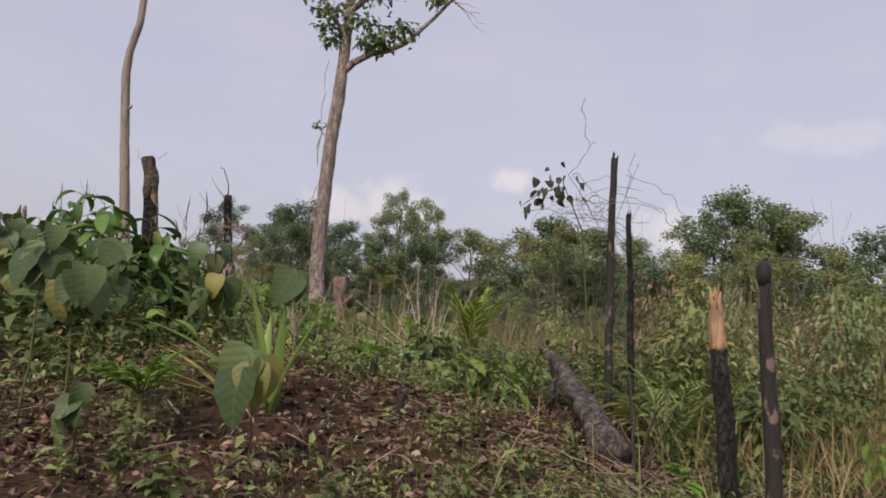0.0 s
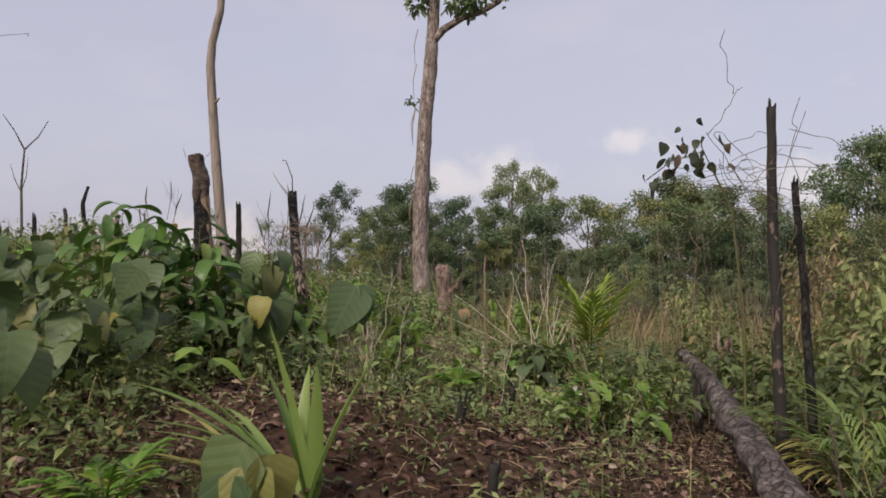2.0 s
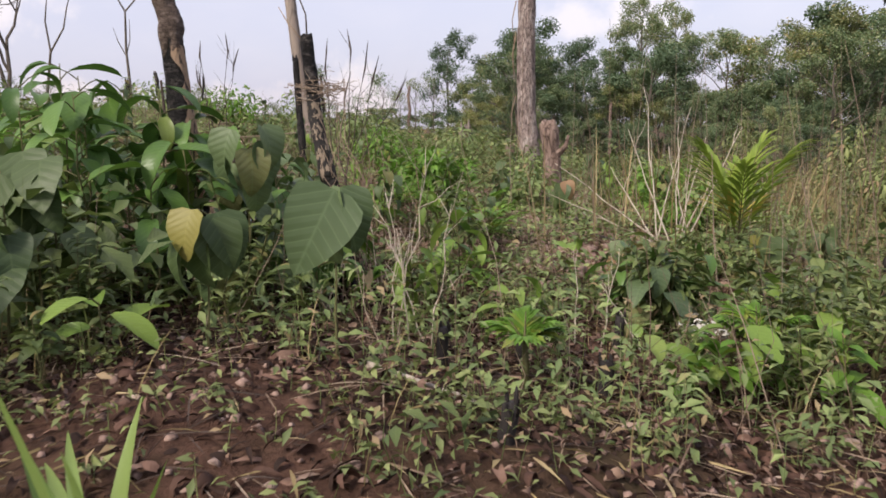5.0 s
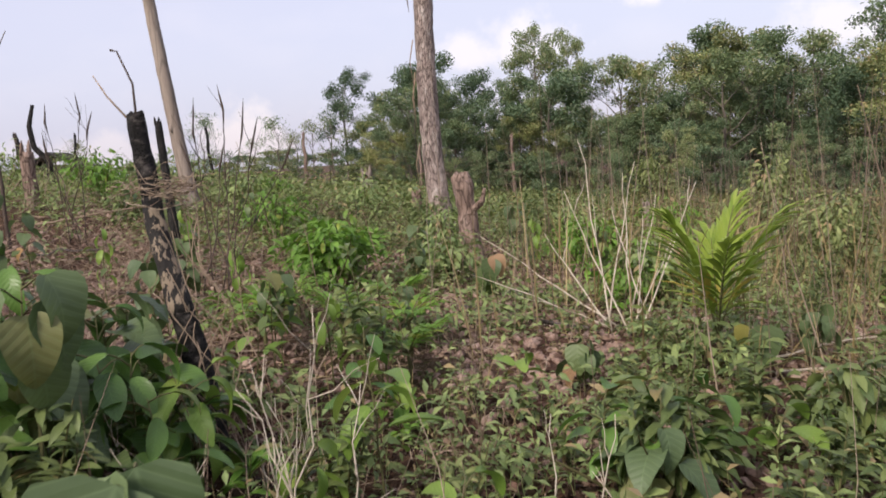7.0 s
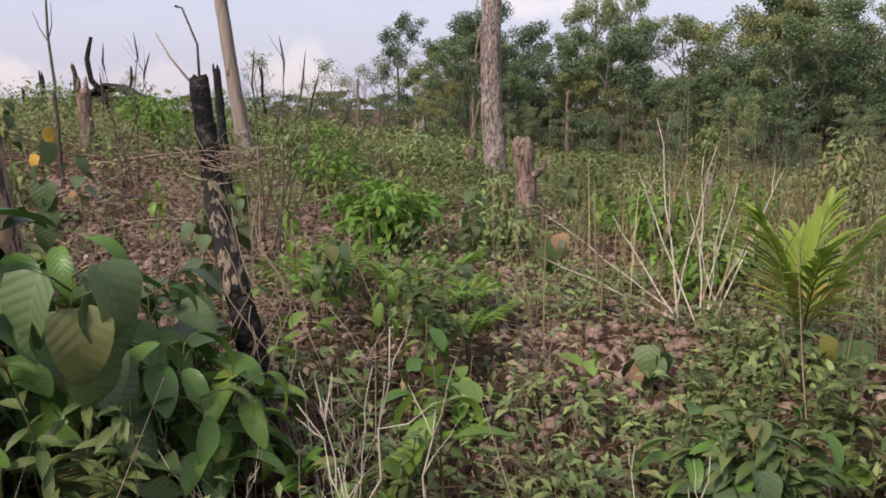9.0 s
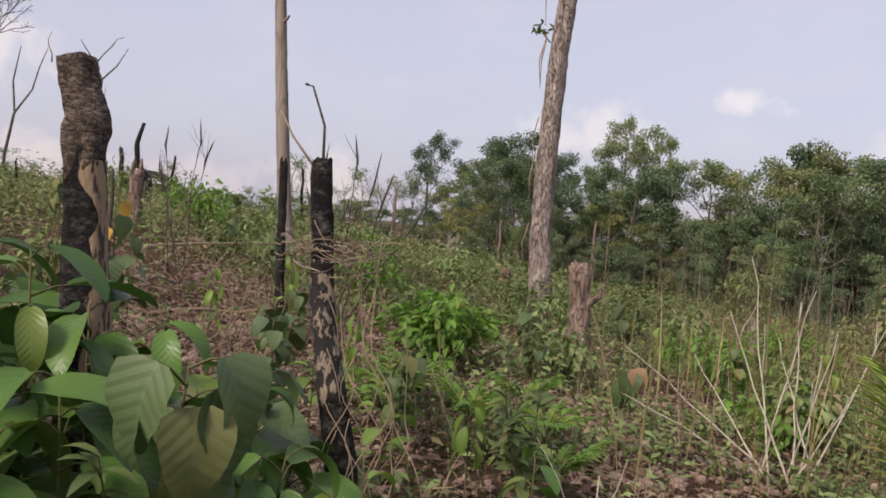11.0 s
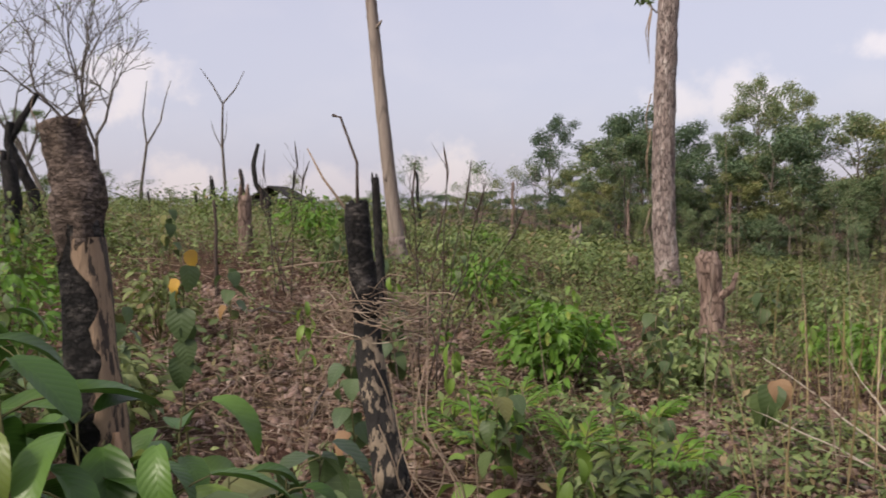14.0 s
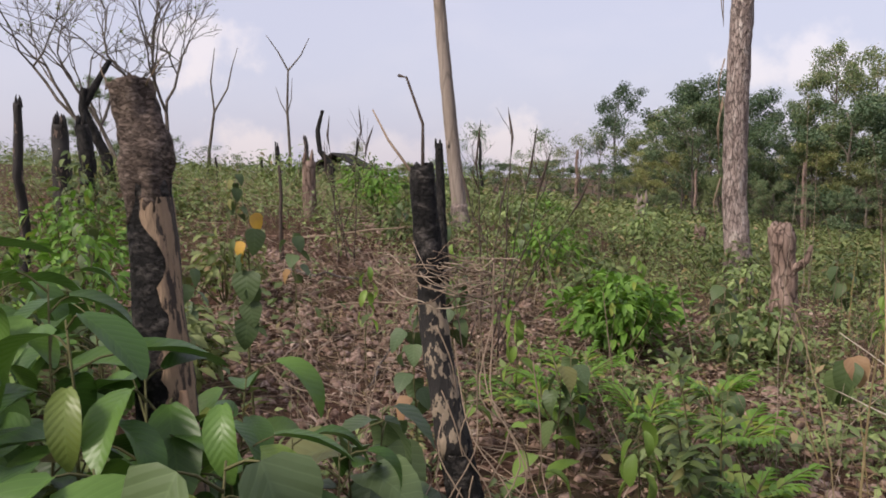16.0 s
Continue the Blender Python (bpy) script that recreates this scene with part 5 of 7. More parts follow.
def pinnate(x, y, fronds, length, seed, label, lf_len=0.28, lf_w=0.022, up=1.1, pairs=16, mat=None, dz=0.0, name="palm_seedling", droop=0.35, stem_h=0.0, facing=None):
    """Feather-leaved plant: each frond is a rib with many leaflets."""
    rs = random.Random(seed)
    root = empty(name, label, "plant")
    root.matrix_basis = Matrix.Translation((x, y, ground_z(x, y) + dz))
    lt = blade(1.0, lf_w / lf_len, lance, 0.35, 0.2, 3)
    for i in range(fronds):
        L = length * rs.uniform(0.75, 1.1)
        yaw = i * 2.4 + rs.uniform(-0.3, 0.3) if facing is None else facing + rs.gauss(0, 0.25)
        el = up + rs.uniform(-0.25, 0.2)
        pos, yw, pt, sc, rib = [], [], [], [], []
        q, a = Vector((0, 0, stem_h)), el
        for k in range(pairs + 1):
            v = k / pairs
            rib.append(q.copy())
            d = Vector((-math.sin(yaw) * math.cos(a), math.cos(yaw) * math.cos(a), math.sin(a)))
            if v > 0.12:
                for s in (-1, 1):
                    pos.append(tuple(q))
                    yw.append(yaw + s * (1.0 - 0.75 * v))
                    pt.append(a * (0.55 + 0.4 * v) - 0.1 + rs.gauss(0, 0.08))
                    sc.append(lf_len * (1.1 - abs(v - 0.45)) * rs.uniform(0.9, 1.1))
            q = q + d * L / pairs
            a -= droop * 2 * v / pairs * 2
        n = len(pos)
        V, F, U = spread(lt, np.array(pos), np.array(yw), np.array(pt), np.zeros(n), np.array(sc))
        fr = tagged(big_mesh("frond", V, F, mat or M_PALM, U, root), kind="stuff")
        tube("rib", rib, [0.006 * (1 - 0.8 * k / pairs) + 0.0015 for k in range(pairs + 1)], M_STEM, fr, sides=4)
    if stem_h > 0:
        tube("stem", [(0, 0, -0.05), (0.01, 0, stem_h * 0.5), (0, 0, stem_h + 0.03)], [0.022, 0.018, 0.014], M_STEM, root, sides=7)
    return root


pinnate(0.2, 12.55, 6, 0.95, 21, "young feather palm with bright yellow-green fronds", 0.46, 0.055, 1.28, 17, None, 0.0, "palm_seedling", 0.26, 0.30)
pinnate(-3.9, 8.2, 5, 0.7, 22, "young feather palm under glossy leaves", 0.28, 0.022, 0.9, 16)
pinnate(3.3, 9.4, 8, 1.2, 23, "feathery young palm in tall dry grass", 0.3, 0.018, 1.1, 20, M_GRASS)
pinnate(2.5, 8.1, 7, 1.0, 24, "young palm with arching green feather fronds", 0.34, 0.024, 1.15, 18, M_PLEAT, 0.0, "palm_seedling", 0.55)
pinnate(2.42, 8.05, 3, 0.75, 25, "fallen yellowed palm fronds with hanging leaflets", 0.30, 0.026, 0.95, 14, M_FADED, 0.1, "palm_seedling", 1.3, 0.0, radians(80))
for k, (x, y, L) in enumerate(((-3.45, 12.5, 0.42), (-3.25, 11.9, 0.38), (-2.55, 13.0, 0.3), (-3.6, 13.1, 0.3), (-2.7, 12.2, 0.28), (0.62, 9.2, 0.18), (-0.35, 8.3, 0.16), (-2.2, 12.4, 0.26), (-0.9, 5.0, 0.25), (-1.9, 11.6, 0.3))):
    pinnate(x, y, 8, L * 1.3, 30 + k, "bright-green feathery seedling in the litter", 0.14, 0.045, 0.8, 9, M_BRIGHT, 0.0, "seedling", 0.3, 0.22 + 0.05 * (k % 3))


def bare_patch(x, y):
    """1 on the open burnt soil beyond the near stumps, 0 outside it."""
    d = math.hypot((x + 6.2) / 4.4, (y - 14.2) / 3.6) + 0.7 * noise.noise((x * 0.5, y * 0.5, 61)) + 0.3 * noise.noise((x * 1.4, y * 1.4, 62))
    return max(0.0, min(1.0, (1.15 - d) * 3))


# ---- weeds and bushes: built once, then copied ----
def weed(seed, height, leaves, length, width, mat, bushy=1):
    rs = np.random.default_rng(seed)
    root = empty("weed", "", "plant")
    st, arr = [], []
    for s in range(bushy):
        top = np.array([rs.normal(0, 0.16) * height * (bushy > 1) + rs.normal(0, 0.04), rs.normal(0, 0.16) * height * (bushy > 1), height * rs.uniform(0.65, 1.0)])
        st.append(tube_data([(0, 0, -0.03), tuple(top * 0.5 + rs.normal(0, 0.012, 3)), tuple(top)], [0.006, 0.0045, 0.002], sides=5, cap=False))
        n = leaves
        t = rs.uniform(0.2, 1.0, n) ** 0.75
        pos = t[:, None] * top[None] + rs.normal(0, 0.006, (n, 3))
        arr.append(spread(blade(length, width, lance, 0.45, 0.2, 4), pos, np.arange(n) * 2.4 + rs.normal(0, 0.4, n), rs.normal(0.35, 0.3, n), rs.normal(0, 0.25, n), (1.25 - 0.6 * t) * rs.uniform(0.7, 1.1, n)))
    v, f = join_data(st)
    mesh_object("stem", v, f, M_STEM, root)
    V, F, U = stack(arr)
    big_mesh("foliage", V, F, mat, U, root)
    return root


def build_weeds():
    kinds = [weed(1, 0.42, 16, 0.17, 0.055, M_WEED), weed(2, 0.55, 22, 0.15, 0.05, M_WEED, 3), weed(3, 0.36, 14, 0.2, 0.075, M_BRIGHT), weed(4, 0.7, 26, 0.13, 0.04, M_WEED, 4), weed(5, 0.3, 12, 0.14, 0.06, M_BRIGHT, 2), weed(6, 0.5, 20, 0.12, 0.03, M_HERB, 4), weed(8, 0.25, 10, 0.11, 0.05, M_WEED, 3)]
    labels = ("slender green weed with lance-shaped leaves", "bushy green weed on the litter", "bright-green seedling with broad leaves", "tall leafy green weed", "low bright-green weed on soil", "thin-leaved greyish green weed", "low green weed in the litter")
    rs = random.Random(12)
    first = set()

    def put(k, x, y, s):
        ob = kinds[k]
        if k in first:
            ob = copy_thing(ob, Matrix.Identity(4))
        first.add(k)
        ob.matrix_basis = Matrix.LocRotScale((x, y, ground_z(x, y)), Euler((rs.gauss(0, 0.06), rs.gauss(0, 0.06), rs.random() * 6.28)), (s, s, s))
        tagged(ob, labels[k], "weed", "weeds of the clearing")
    # the dense ones that stand out
    for x, y, k, s in ((-0.15, 10.1, 3, 0.95), (0.05, 10.3, 1, 1.1), (-0.3, 10.35, 3, 0.8), (0.45, 9.8, 1, 1.0), (0.5, 8.95, 2, 1.2), (0.75, 9.1, 4, 1.2), (0.35, 8.75, 2, 0.9), (-1.6, 10.8, 2, 0.95), (-1.85, 10.9, 2, 0.8), (-2.38, 9.75, 2, 0.7), (-1.0, 11.0, 0, 0.8), (0.0, 11.2, 3, 0.8), (0.35, 11.5, 1, 0.9), (0.8, 11.1, 4, 1.2), (-0.35, 11.6, 1, 0.8), (-0.2, 12.3, 3, 0.75), (0.3, 11.9, 6, 1.3),
                       (-2.1, 10.4, 5, 0.8), (-2.0, 10.2, 0, 0.9), (-3.0, 10.3, 1, 0.9), (-3.3, 10.6, 3, 0.8), (-2.75, 10.5, 0, 1.0), (0.9, 9.6, 1, 1.2), (1.05, 10.2, 3, 1.1), (0.75, 10.6, 1, 1.0), (0.2, 9.4, 6, 1.2), (-0.9, 9.7, 5, 1.0), (-0.5, 9.2, 0, 0.8), (-1.5, 9.6, 1, 0.8), (-2.0, 7.0, 6, 1.2), (0.5, 4.2, 6, 1.3), (-0.2, 4.1, 6, 1.3), (0.1, 3.9, 4, 0.8), (-0.6, 4.3, 1, 0.7)):
        put(k, x, y, s)
    for i in range(210):
        x, y = rs.uniform(-8.5, 2.6), rs.uniform(6.0, 22)
        path_d = abs(x - (1.3 - (y - 2) * 0.28)) if y < 12 else 9
        bare = noise.noise((x * 0.45, y * 0.45, 30))
        if rs.random() < 0.8 * bare_patch(x, y) or path_d < 0.6 and y < 8.3 or bare < -0.08 and rs.random() < 0.85 or (-1.6 < x < 1.3 and y < 8.6):
            continue
        if math.hypot(x + 0.8, y - 7.3) < 1.1 or (-2.0 < x < -0.8 and 10.8 < y < 14 and rs.random() < 0.8):
            continue
        put(rs.choice((0, 1, 1, 3, 3, 5, 5, 6, 6, 4, 2)), x, y, rs.uniform(0.6, 1.15))
    # knee-high leafy weeds close to the walked line
    for i in range(48):
        x, y = rs.uniform(-3.2, 1.6), rs.uniform(8.3, 12.2)
        if -1.75 < x + 0.12 * (y - 10) < 0.1 and y > 9 and rs.random() < 0.85 or math.hypot(x + 2.45, y - 9.95) < 0.3 or noise.noise((x * 0.9, y * 0.9, 37)) < -0.12:
            continue
        put(rs.choice((0, 0, 5, 2, 3, 1)), x, y, rs.uniform(0.8, 1.6))
    # right-hand bank, behind the charred poles
    for i in range(46):
        x, y = rs.uniform(1.6, 7), rs.uniform(6.8, 16)
        if y < 10.6 and x < 2.4 - 0.2 * (y - 7):
            continue
        put(rs.choice((1, 3, 3, 5)), x, y, rs.uniform(0.8, 1.5))
    # left thicket seen on arrival
    for i in range(11):
        x, y = rs.uniform(-5.0, -1.8), rs.uniform(6.6, 9.0)
        if math.hypot(x + 3.2, y - 9.2) < 0.35:
            continue
        put(rs.choice((1, 3, 3, 0)), x, y, rs.uniform(0.8, 1.4))


build_weeds()


def leafy_bush(x, y, h, w, count, leaf, mat, seed, label, name="bush"):
    g = np.random.default_rng(seed)
    root = empty(name, label, "bush")
    root.matrix_basis = Matrix.Translation((x, y, ground_z(x, y)))
    st = [tube_data(wander((0, 0, -0.05), (g.normal(0, w * 0.3), g.normal(0, w * 0.3), h * g.uniform(0.6, 0.95)), 0.06, 4, i * 3.1 + seed), [0.012, 0.01, 0.008, 0.006, 0.003], sides=5, cap=False) for i in range(12)]
    v, f = join_data(st)
    mesh_object("stem", v, f, M_STEM, root)
    d = g.normal(0, 1, (count, 3))
    d /= np.linalg.norm(d, axis=1)[:, None]
    rr = g.random(count) ** 0.35 * (0.8 + 0.35 * np.sin(d[:, 0] * 5 + seed) * np.sin(d[:, 1] * 4))
    pos = d * rr[:, None] * np.array([w * 0.5, w * 0.5, h * 0.48]) + np.array([0, 0, h * 0.55])
    pos[:, 2] = np.abs(pos[:, 2])
    V, F, U = spread(blade(leaf, leaf * 0.36, lance, 0.5, 0.2, 3), pos, np.arctan2(-d[:, 0], d[:, 1]) + g.normal(0, 0.6, count), g.normal(-0.1, 0.45, count), g.normal(0, 0.4, count), g.uniform(0.7, 1.2, count))
    big_mesh("foliage", V, F, mat, U, root)
    return root


leafy_bush(-4.05, 14.75, 0.85, 1.25, 760, 0.16, M_BRIGHT, 3, "dense rounded green bush on the slope")
for k_, (x_, y_, h_) in enumerate(((-6.3, 10.0, 1.1), (-7.4, 11.2, 1.3), (-5.7, 11.0, 0.8), (-8.6, 10.6, 1.4), (-9.5, 12.4, 1.3), (-8.0, 13.2, 0.9), (-11.5, 13.6, 1.4), (-6.9, 8.8, 1.4), (-12.5, 11.5, 1.6))):
    leafy_bush(x_, y_, h_, h_ * 1.1, 260, 0.16, (M_WEED, M_BRIGHT, M_HERB)[k_ % 3], 50 + k_, "leafy green bush among burnt snags")
for k_, (x_, y_, h_) in enumerate(((-2.9, 15.6, 0.7), (-1.3, 17.2, 0.9), (-0.4, 15.2, 0.7), (-5.2, 16.6, 0.8), (-3.9, 18.6, 0.9), (-6.8, 18.2, 1.0), (-2.2, 20.5, 1.0), (-5.0, 21.0, 1.1), (-8.4, 20.0, 1.1), (-10.4, 18.4, 1.1), (-7.4, 23.2, 1.2), (-3.4, 24.0, 1.2), (-11.8, 22.6, 1.3), (-0.6, 22.0, 1.1), (-13.4, 19.0, 1.2), (-15.5, 23.5, 1.4))):
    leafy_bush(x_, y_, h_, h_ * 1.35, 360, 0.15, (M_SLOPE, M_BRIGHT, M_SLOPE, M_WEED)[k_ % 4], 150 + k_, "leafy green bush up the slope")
for k_, (x_, y_, h_) in enumerate(((0.9, 11.2, 0.6), (1.6, 11.9, 0.8), (2.7, 9.7, 0.9), (3.5, 10.6, 1.1), (2.2, 10.9, 0.8), (4.3, 9.7, 1.1), (-0.05, 10.2, 0.6), (3.4, 8.4, 0.8))):
    leafy_bush(x_, y_, h_, h_ * 1.1, 210, 0.17, M_WEED, 250 + k_, "dark-green leafy shrub beside the path")
leafy_bush(-4.3, 15.4, 0.8, 1.1, 420, 0.15, M_BRIGHT, 4, "bright-green bush behind another")
rs_ = random.Random(63)
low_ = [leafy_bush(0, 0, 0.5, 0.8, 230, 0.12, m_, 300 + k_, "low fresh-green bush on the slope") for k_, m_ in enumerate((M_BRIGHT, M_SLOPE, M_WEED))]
used_ = set()
while len(used_) < 46:
    x_, y_ = rs_.uniform(-14, 0.5), rs_.uniform(12.5, 27)
    if bare_patch(x_, y_) > 0.3 or math.hypot(x_ + 4.3, y_ - 19.6) < 1.3 or -2.4 < x_ < -0.4 and y_ < 14.5:
        continue
    k_ = rs_.choice((0, 1, 1, 2))
    ob_ = low_[k_] if k_ not in [u[0] for u in used_] else copy_thing(low_[k_], Matrix.Identity(4))
    q_ = rs_.uniform(0.6, 1.25)
    ob_.matrix_basis = Matrix.LocRotScale((x_, y_, ground_z(x_, y_) - 0.02), Euler((0, 0, rs_.random() * 6.28)), (q_, q_, q_ * rs_.uniform(0.8, 1.2)))
    tagged(ob_, group="low bushes on the slope")
    used_.add((k_, x_))
leafy_bush(-3.3, 7.9, 0.9, 1.2, 200, 0.2, M_WEED, 5, "thick dark-green bush in front of a burnt stump")
leafy_bush(-4.6, 7.2, 1.1, 1.5, 220, 0.2, M_WEED, 6, "thick dark-green bush in front of a burnt stump")


# ---- bare twigs ----
def dead_shrub(name, label, foot, tips, mat, seed, r=0.008, twigs=2, category="shrub", bend=0.05, heads=0.0):
    """Leafless stems fanning out from one foot, with side twigs; each stem is a part."""
    rs = random.Random(seed)
    b = Vector((foot[0], foot[1], ground_z(*foot[:2])))
    root = empty(name, label, category)
    root.matrix_basis = Matrix.Translation(b)
    for i, t in enumerate(tips):
        s = Vector((rs.gauss(0, 0.12), rs.gauss(0, 0.08), -0.03))
        e = Vector(t) - b
        P = wander(s, e, bend, 7, seed + i * 2.7)
        parts = [tube_data(P, [r * (1 - 0.75 * k / 7) for k in range(8)], sides=5)]
        for k in range(twigs):
            p = P[rs.choice((3, 4, 5, 6))]
            L = (e - s).length * rs.uniform(0.12, 0.3)
            d = ((e - s).normalized() + Vector((rs.gauss(0, 0.5), rs.gauss(0, 0.5), rs.gauss(0.1, 0.3)))).normalized()
            parts.append(tube_data(wander(p, p + d * L, 0.1, 3, seed + k), [r * 0.45, r * 0.35, r * 0.25, r * 0.12], sides=4))
        v, f = join_data(parts)
        mesh_object("stem", v, f, mat, root)
        if heads:
            tube("seed_head", *fine([P[5].lerp(P[6], 0.5), P[6], P[6].lerp(P[7], 0.6), P[7]], [heads * 0.3, heads, heads * 0.7, heads * 0.15], 0.03), mat, root, sides=6, rough=0.5, seed=i)
    return root


dead_shrub("dead_shrub", "leafless dead shrub with bleached fanning stems", (-0.55, 13.6),
           [(-1.0, 14.05, 1.27), (-1.12, 13.83, 0.78), (-0.62, 14.0, 0.92), (-0.3, 14.0, 0.7), (-0.42, 13.8, 0.55), (-1.9, 13.6, 0.42), (-2.0, 13.2, 0.18), (0.05, 14.1, 0.82), (-0.75, 14.2, 0.6), (-0.15, 13.7, 0.35), (-1.4, 14.2, 0.35), (-0.5, 14.1, 1.0)], M_PALE, 5, 0.011, 1, "shrub", 0.025)
dead_shrub("dry_sapling", "pale leafless sapling with crooked twigs", (-1.85, 9.75), [(-2.05, 9.75, 0.15), (-1.7, 9.8, 0.2), (-1.9, 9.7, 0.05), (-1.6, 9.6, -0.05)], M_PALE, 9, 0.007, 3)
gz_ = ground_z(-1.2, 8.85)
dead_shrub("dry_sapling", "pale leafless sapling with crooked bleached twigs", (-1.2, 8.85), [(-1.07, 8.75, gz_ + 1.15), (-1.35, 8.85, gz_ + 0.95), (-1.05, 8.95, gz_ + 0.85), (-1.5, 8.9, gz_ + 0.8), (-1.25, 8.7, gz_ + 0.7)], M_PALE, 61, 0.006, 5, "shrub", 0.07)
for k, (x, y, h) in enumerate(((-2.9, 9.15, 0.75), (-2.55, 9.0, 0.6), (-3.25, 9.0, 0.8), (-1.75, 9.2, 0.6), (-2.1, 9.1, 0.55), (0.35, 9.3, 0.45))):
    rs = random.Random(500 + k)
    gz_ = ground_z(x, y)
    dead_shrub("dry_sapling", "pale leafless sapling with crooked bleached twigs", (x, y), [(x + rs.gauss(0, 0.22), y + rs.gauss(0, 0.15), gz_ + h * rs.uniform(0.6, 1.1)) for _ in range(4)], (M_PALE, M_TWIG)[k % 2], 510 + k, 0.006, 4, "shrub", 0.08)
dead_shrub("dry_sapling", "pale leafless sapling in low weeds", (-0.35, 9.6), [(-0.5, 9.7, 0.05), (-0.2, 9.6, 0.1), (-0.3, 9.5, -0.1)], M_PALE, 10, 0.006, 2)
dead_shrub("dead_shrub", "charred bare shrub with upright stems in dry brush", (2.05, 6.5), [(1.98, 6.5, 0.0), (2.2, 6.5, -0.2), (1.85, 6.4, -0.3), (2.3, 6.6, -0.25)], M_DARKTWIG, 15, 0.018, 2)
dead_shrub("dead_shrub", "dark dead shrub with seed heads against the sky", (-4.9, 14.0), [(-5.2, 14.0, 2.0), (-4.9, 14.2, 2.15), (-4.6, 14.1, 1.9), (-4.4, 14.0, 1.75), (-5.4, 14, 1.6), (-4.1, 14.2, 1.5), (-5.0, 14.3, 1.5)], M_DARKTWIG, 17, 0.010, 5, heads=0.013)
dead_shrub("dead_shrub", "tall dry reeds with dark seed heads on the rise", (-8.3, 15.5), [(-8.7, 15.5, 2.3), (-8.2, 15.6, 2.45), (-7.9, 15.5, 2.1), (-9.0, 15.7, 1.9), (-8.5, 15.2, 1.8)], M_DARKTWIG, 19, 0.010, 4, heads=0.014)
simple_spike("dead_snag", "thin bare stake on the slope", (-8.9, 14.8), (-8.92, 14.82, 1.62), 0.03, 0.02, M_DARKTWIG, 91, 0, 0.02)
for k, (x, y, h) in enumerate(((-3.75, 10.7, 1.0), (-4.3, 11.4, 0.9), (-3.0, 12.3, 0.7), (-6.0, 13.4, 0.9), (-5.5, 11.9, 0.8), (-2.2, 15.3, 0.8), (-1.4, 12.0, 0.4), (-7.3, 15.0, 1.0), (-9.1, 14.0, 0.9), (-0.9, 10.3, 0.5), (-2.9, 10.2, 0.6), (-3.9, 12.9, 0.6))):
    z = ground_z(x, y)
    rs = random.Random(k)
    dead_shrub("dry_weed", "dry leafless weed stalks on the slope", (x, y), [(x + rs.gauss(0, 0.25), y + rs.gauss(0, 0.2), z + h * rs.uniform(0.6, 1.1)) for _ in range(5)], M_TWIG, 200 + k, 0.006, 3, "weed")


def vine_tangle(name, label, centre, size, count, mat, seed, r=0.003, legs=()):
    """Dry vines looping round each other, held on the stems they climb."""
    rs = random.Random(seed)
    b = Vector((centre[0], centre[1], ground_z(centre[0], centre[1])))
    root = empty(name, label, "vine")
    root.matrix_basis = Matrix.Translation(b)
    c = Vector(centre) - b
    parts = []
    for i in range(count):
        a, d = rs.random() * 6.28, rs.random() * 6.28
        R0 = Vector((rs.gauss(0, 1), rs.gauss(0, 1), rs.gauss(0, 1))).normalized()
        U = R0.cross(Vector((0, 0, 1))).normalized()
        rad = rs.uniform(0.4, 1.0)
        o = c + Vector((rs.gauss(0, 0.35) * size[0], rs.gauss(0, 0.35) * size[1], rs.gauss(0, 0.4) * size[2]))
        P = [o + Vector(((R0.x * math.cos(a + k * 0.4) + U.x * math.sin(a + k * 0.4)) * size[0], (R0.y * math.cos(a + k * 0.4) + U.y * math.sin(a + k * 0.4)) * size[1], (R0.z * math.cos(a + k * 0.4) + U.z * math.sin(a + k * 0.4)) * size[2])) * rad + Vector((rs.gauss(0, 0.012), rs.gauss(0, 0.012), rs.gauss(0, 0.012))) for k in range(rs.randint(5, 10))]
        P = smooth_line(P, 3)
        parts.append(tube_data(P, [r * rs.uniform(0.6, 1.3)] * len(P), sides=4))
    v, f = join_data(parts)
    mesh_object("loose_vines", v, f, mat, root)
    for s, e in legs:
        P = smooth_line(wander(Vector(s) - b, Vector(e) - b, 0.15, 7, seed + 3 + 5 * s[0] + 3 * e[2]), 4)
        tube("vine_stem", P, [r * 1.15] * len(P), mat, root, sides=5)
    return root


z0 = ground_z(-2.45, 9.9)
vine_tangle("dry_vines", "tangle of dry brown vines round a charred post", (-2.58, 9.98, 1.12), (0.2, 0.16, 0.09), 50, M_TWIG, 5, 0.0024,
            [((-2.35, 9.9, z0), (-2.5, 9.95, 1.1)), ((-2.2, 10.0, z0), (-2.42, 10, 1.05)), ((-2.1, 9.85, z0), (-2.45, 9.9, 0.9)), ((-2.28, 9.8, z0), (-2.3, 9.9, 1.15)), ((-2.3, 10.1, z0), (-2.6, 10.05, 1.2)), ((-2.15, 10.05, z0), (-2.25, 10, 0.8)), ((-2.05, 9.95, z0), (-2.3, 9.98, 0.55)), ((-2.3, 9.75, z0), (-2.45, 9.85, 0.6))] + [((-2.45 + 0.5 * ((k * 37) % 17) / 17, 9.75 + 0.4 * ((k * 23) % 13) / 13, z0), (-2.62 + 0.42 * ((k * 29) % 19) / 19, 9.9, 0.35 + 0.85 * ((k * 31) % 23) / 23)) for k in range(7)])


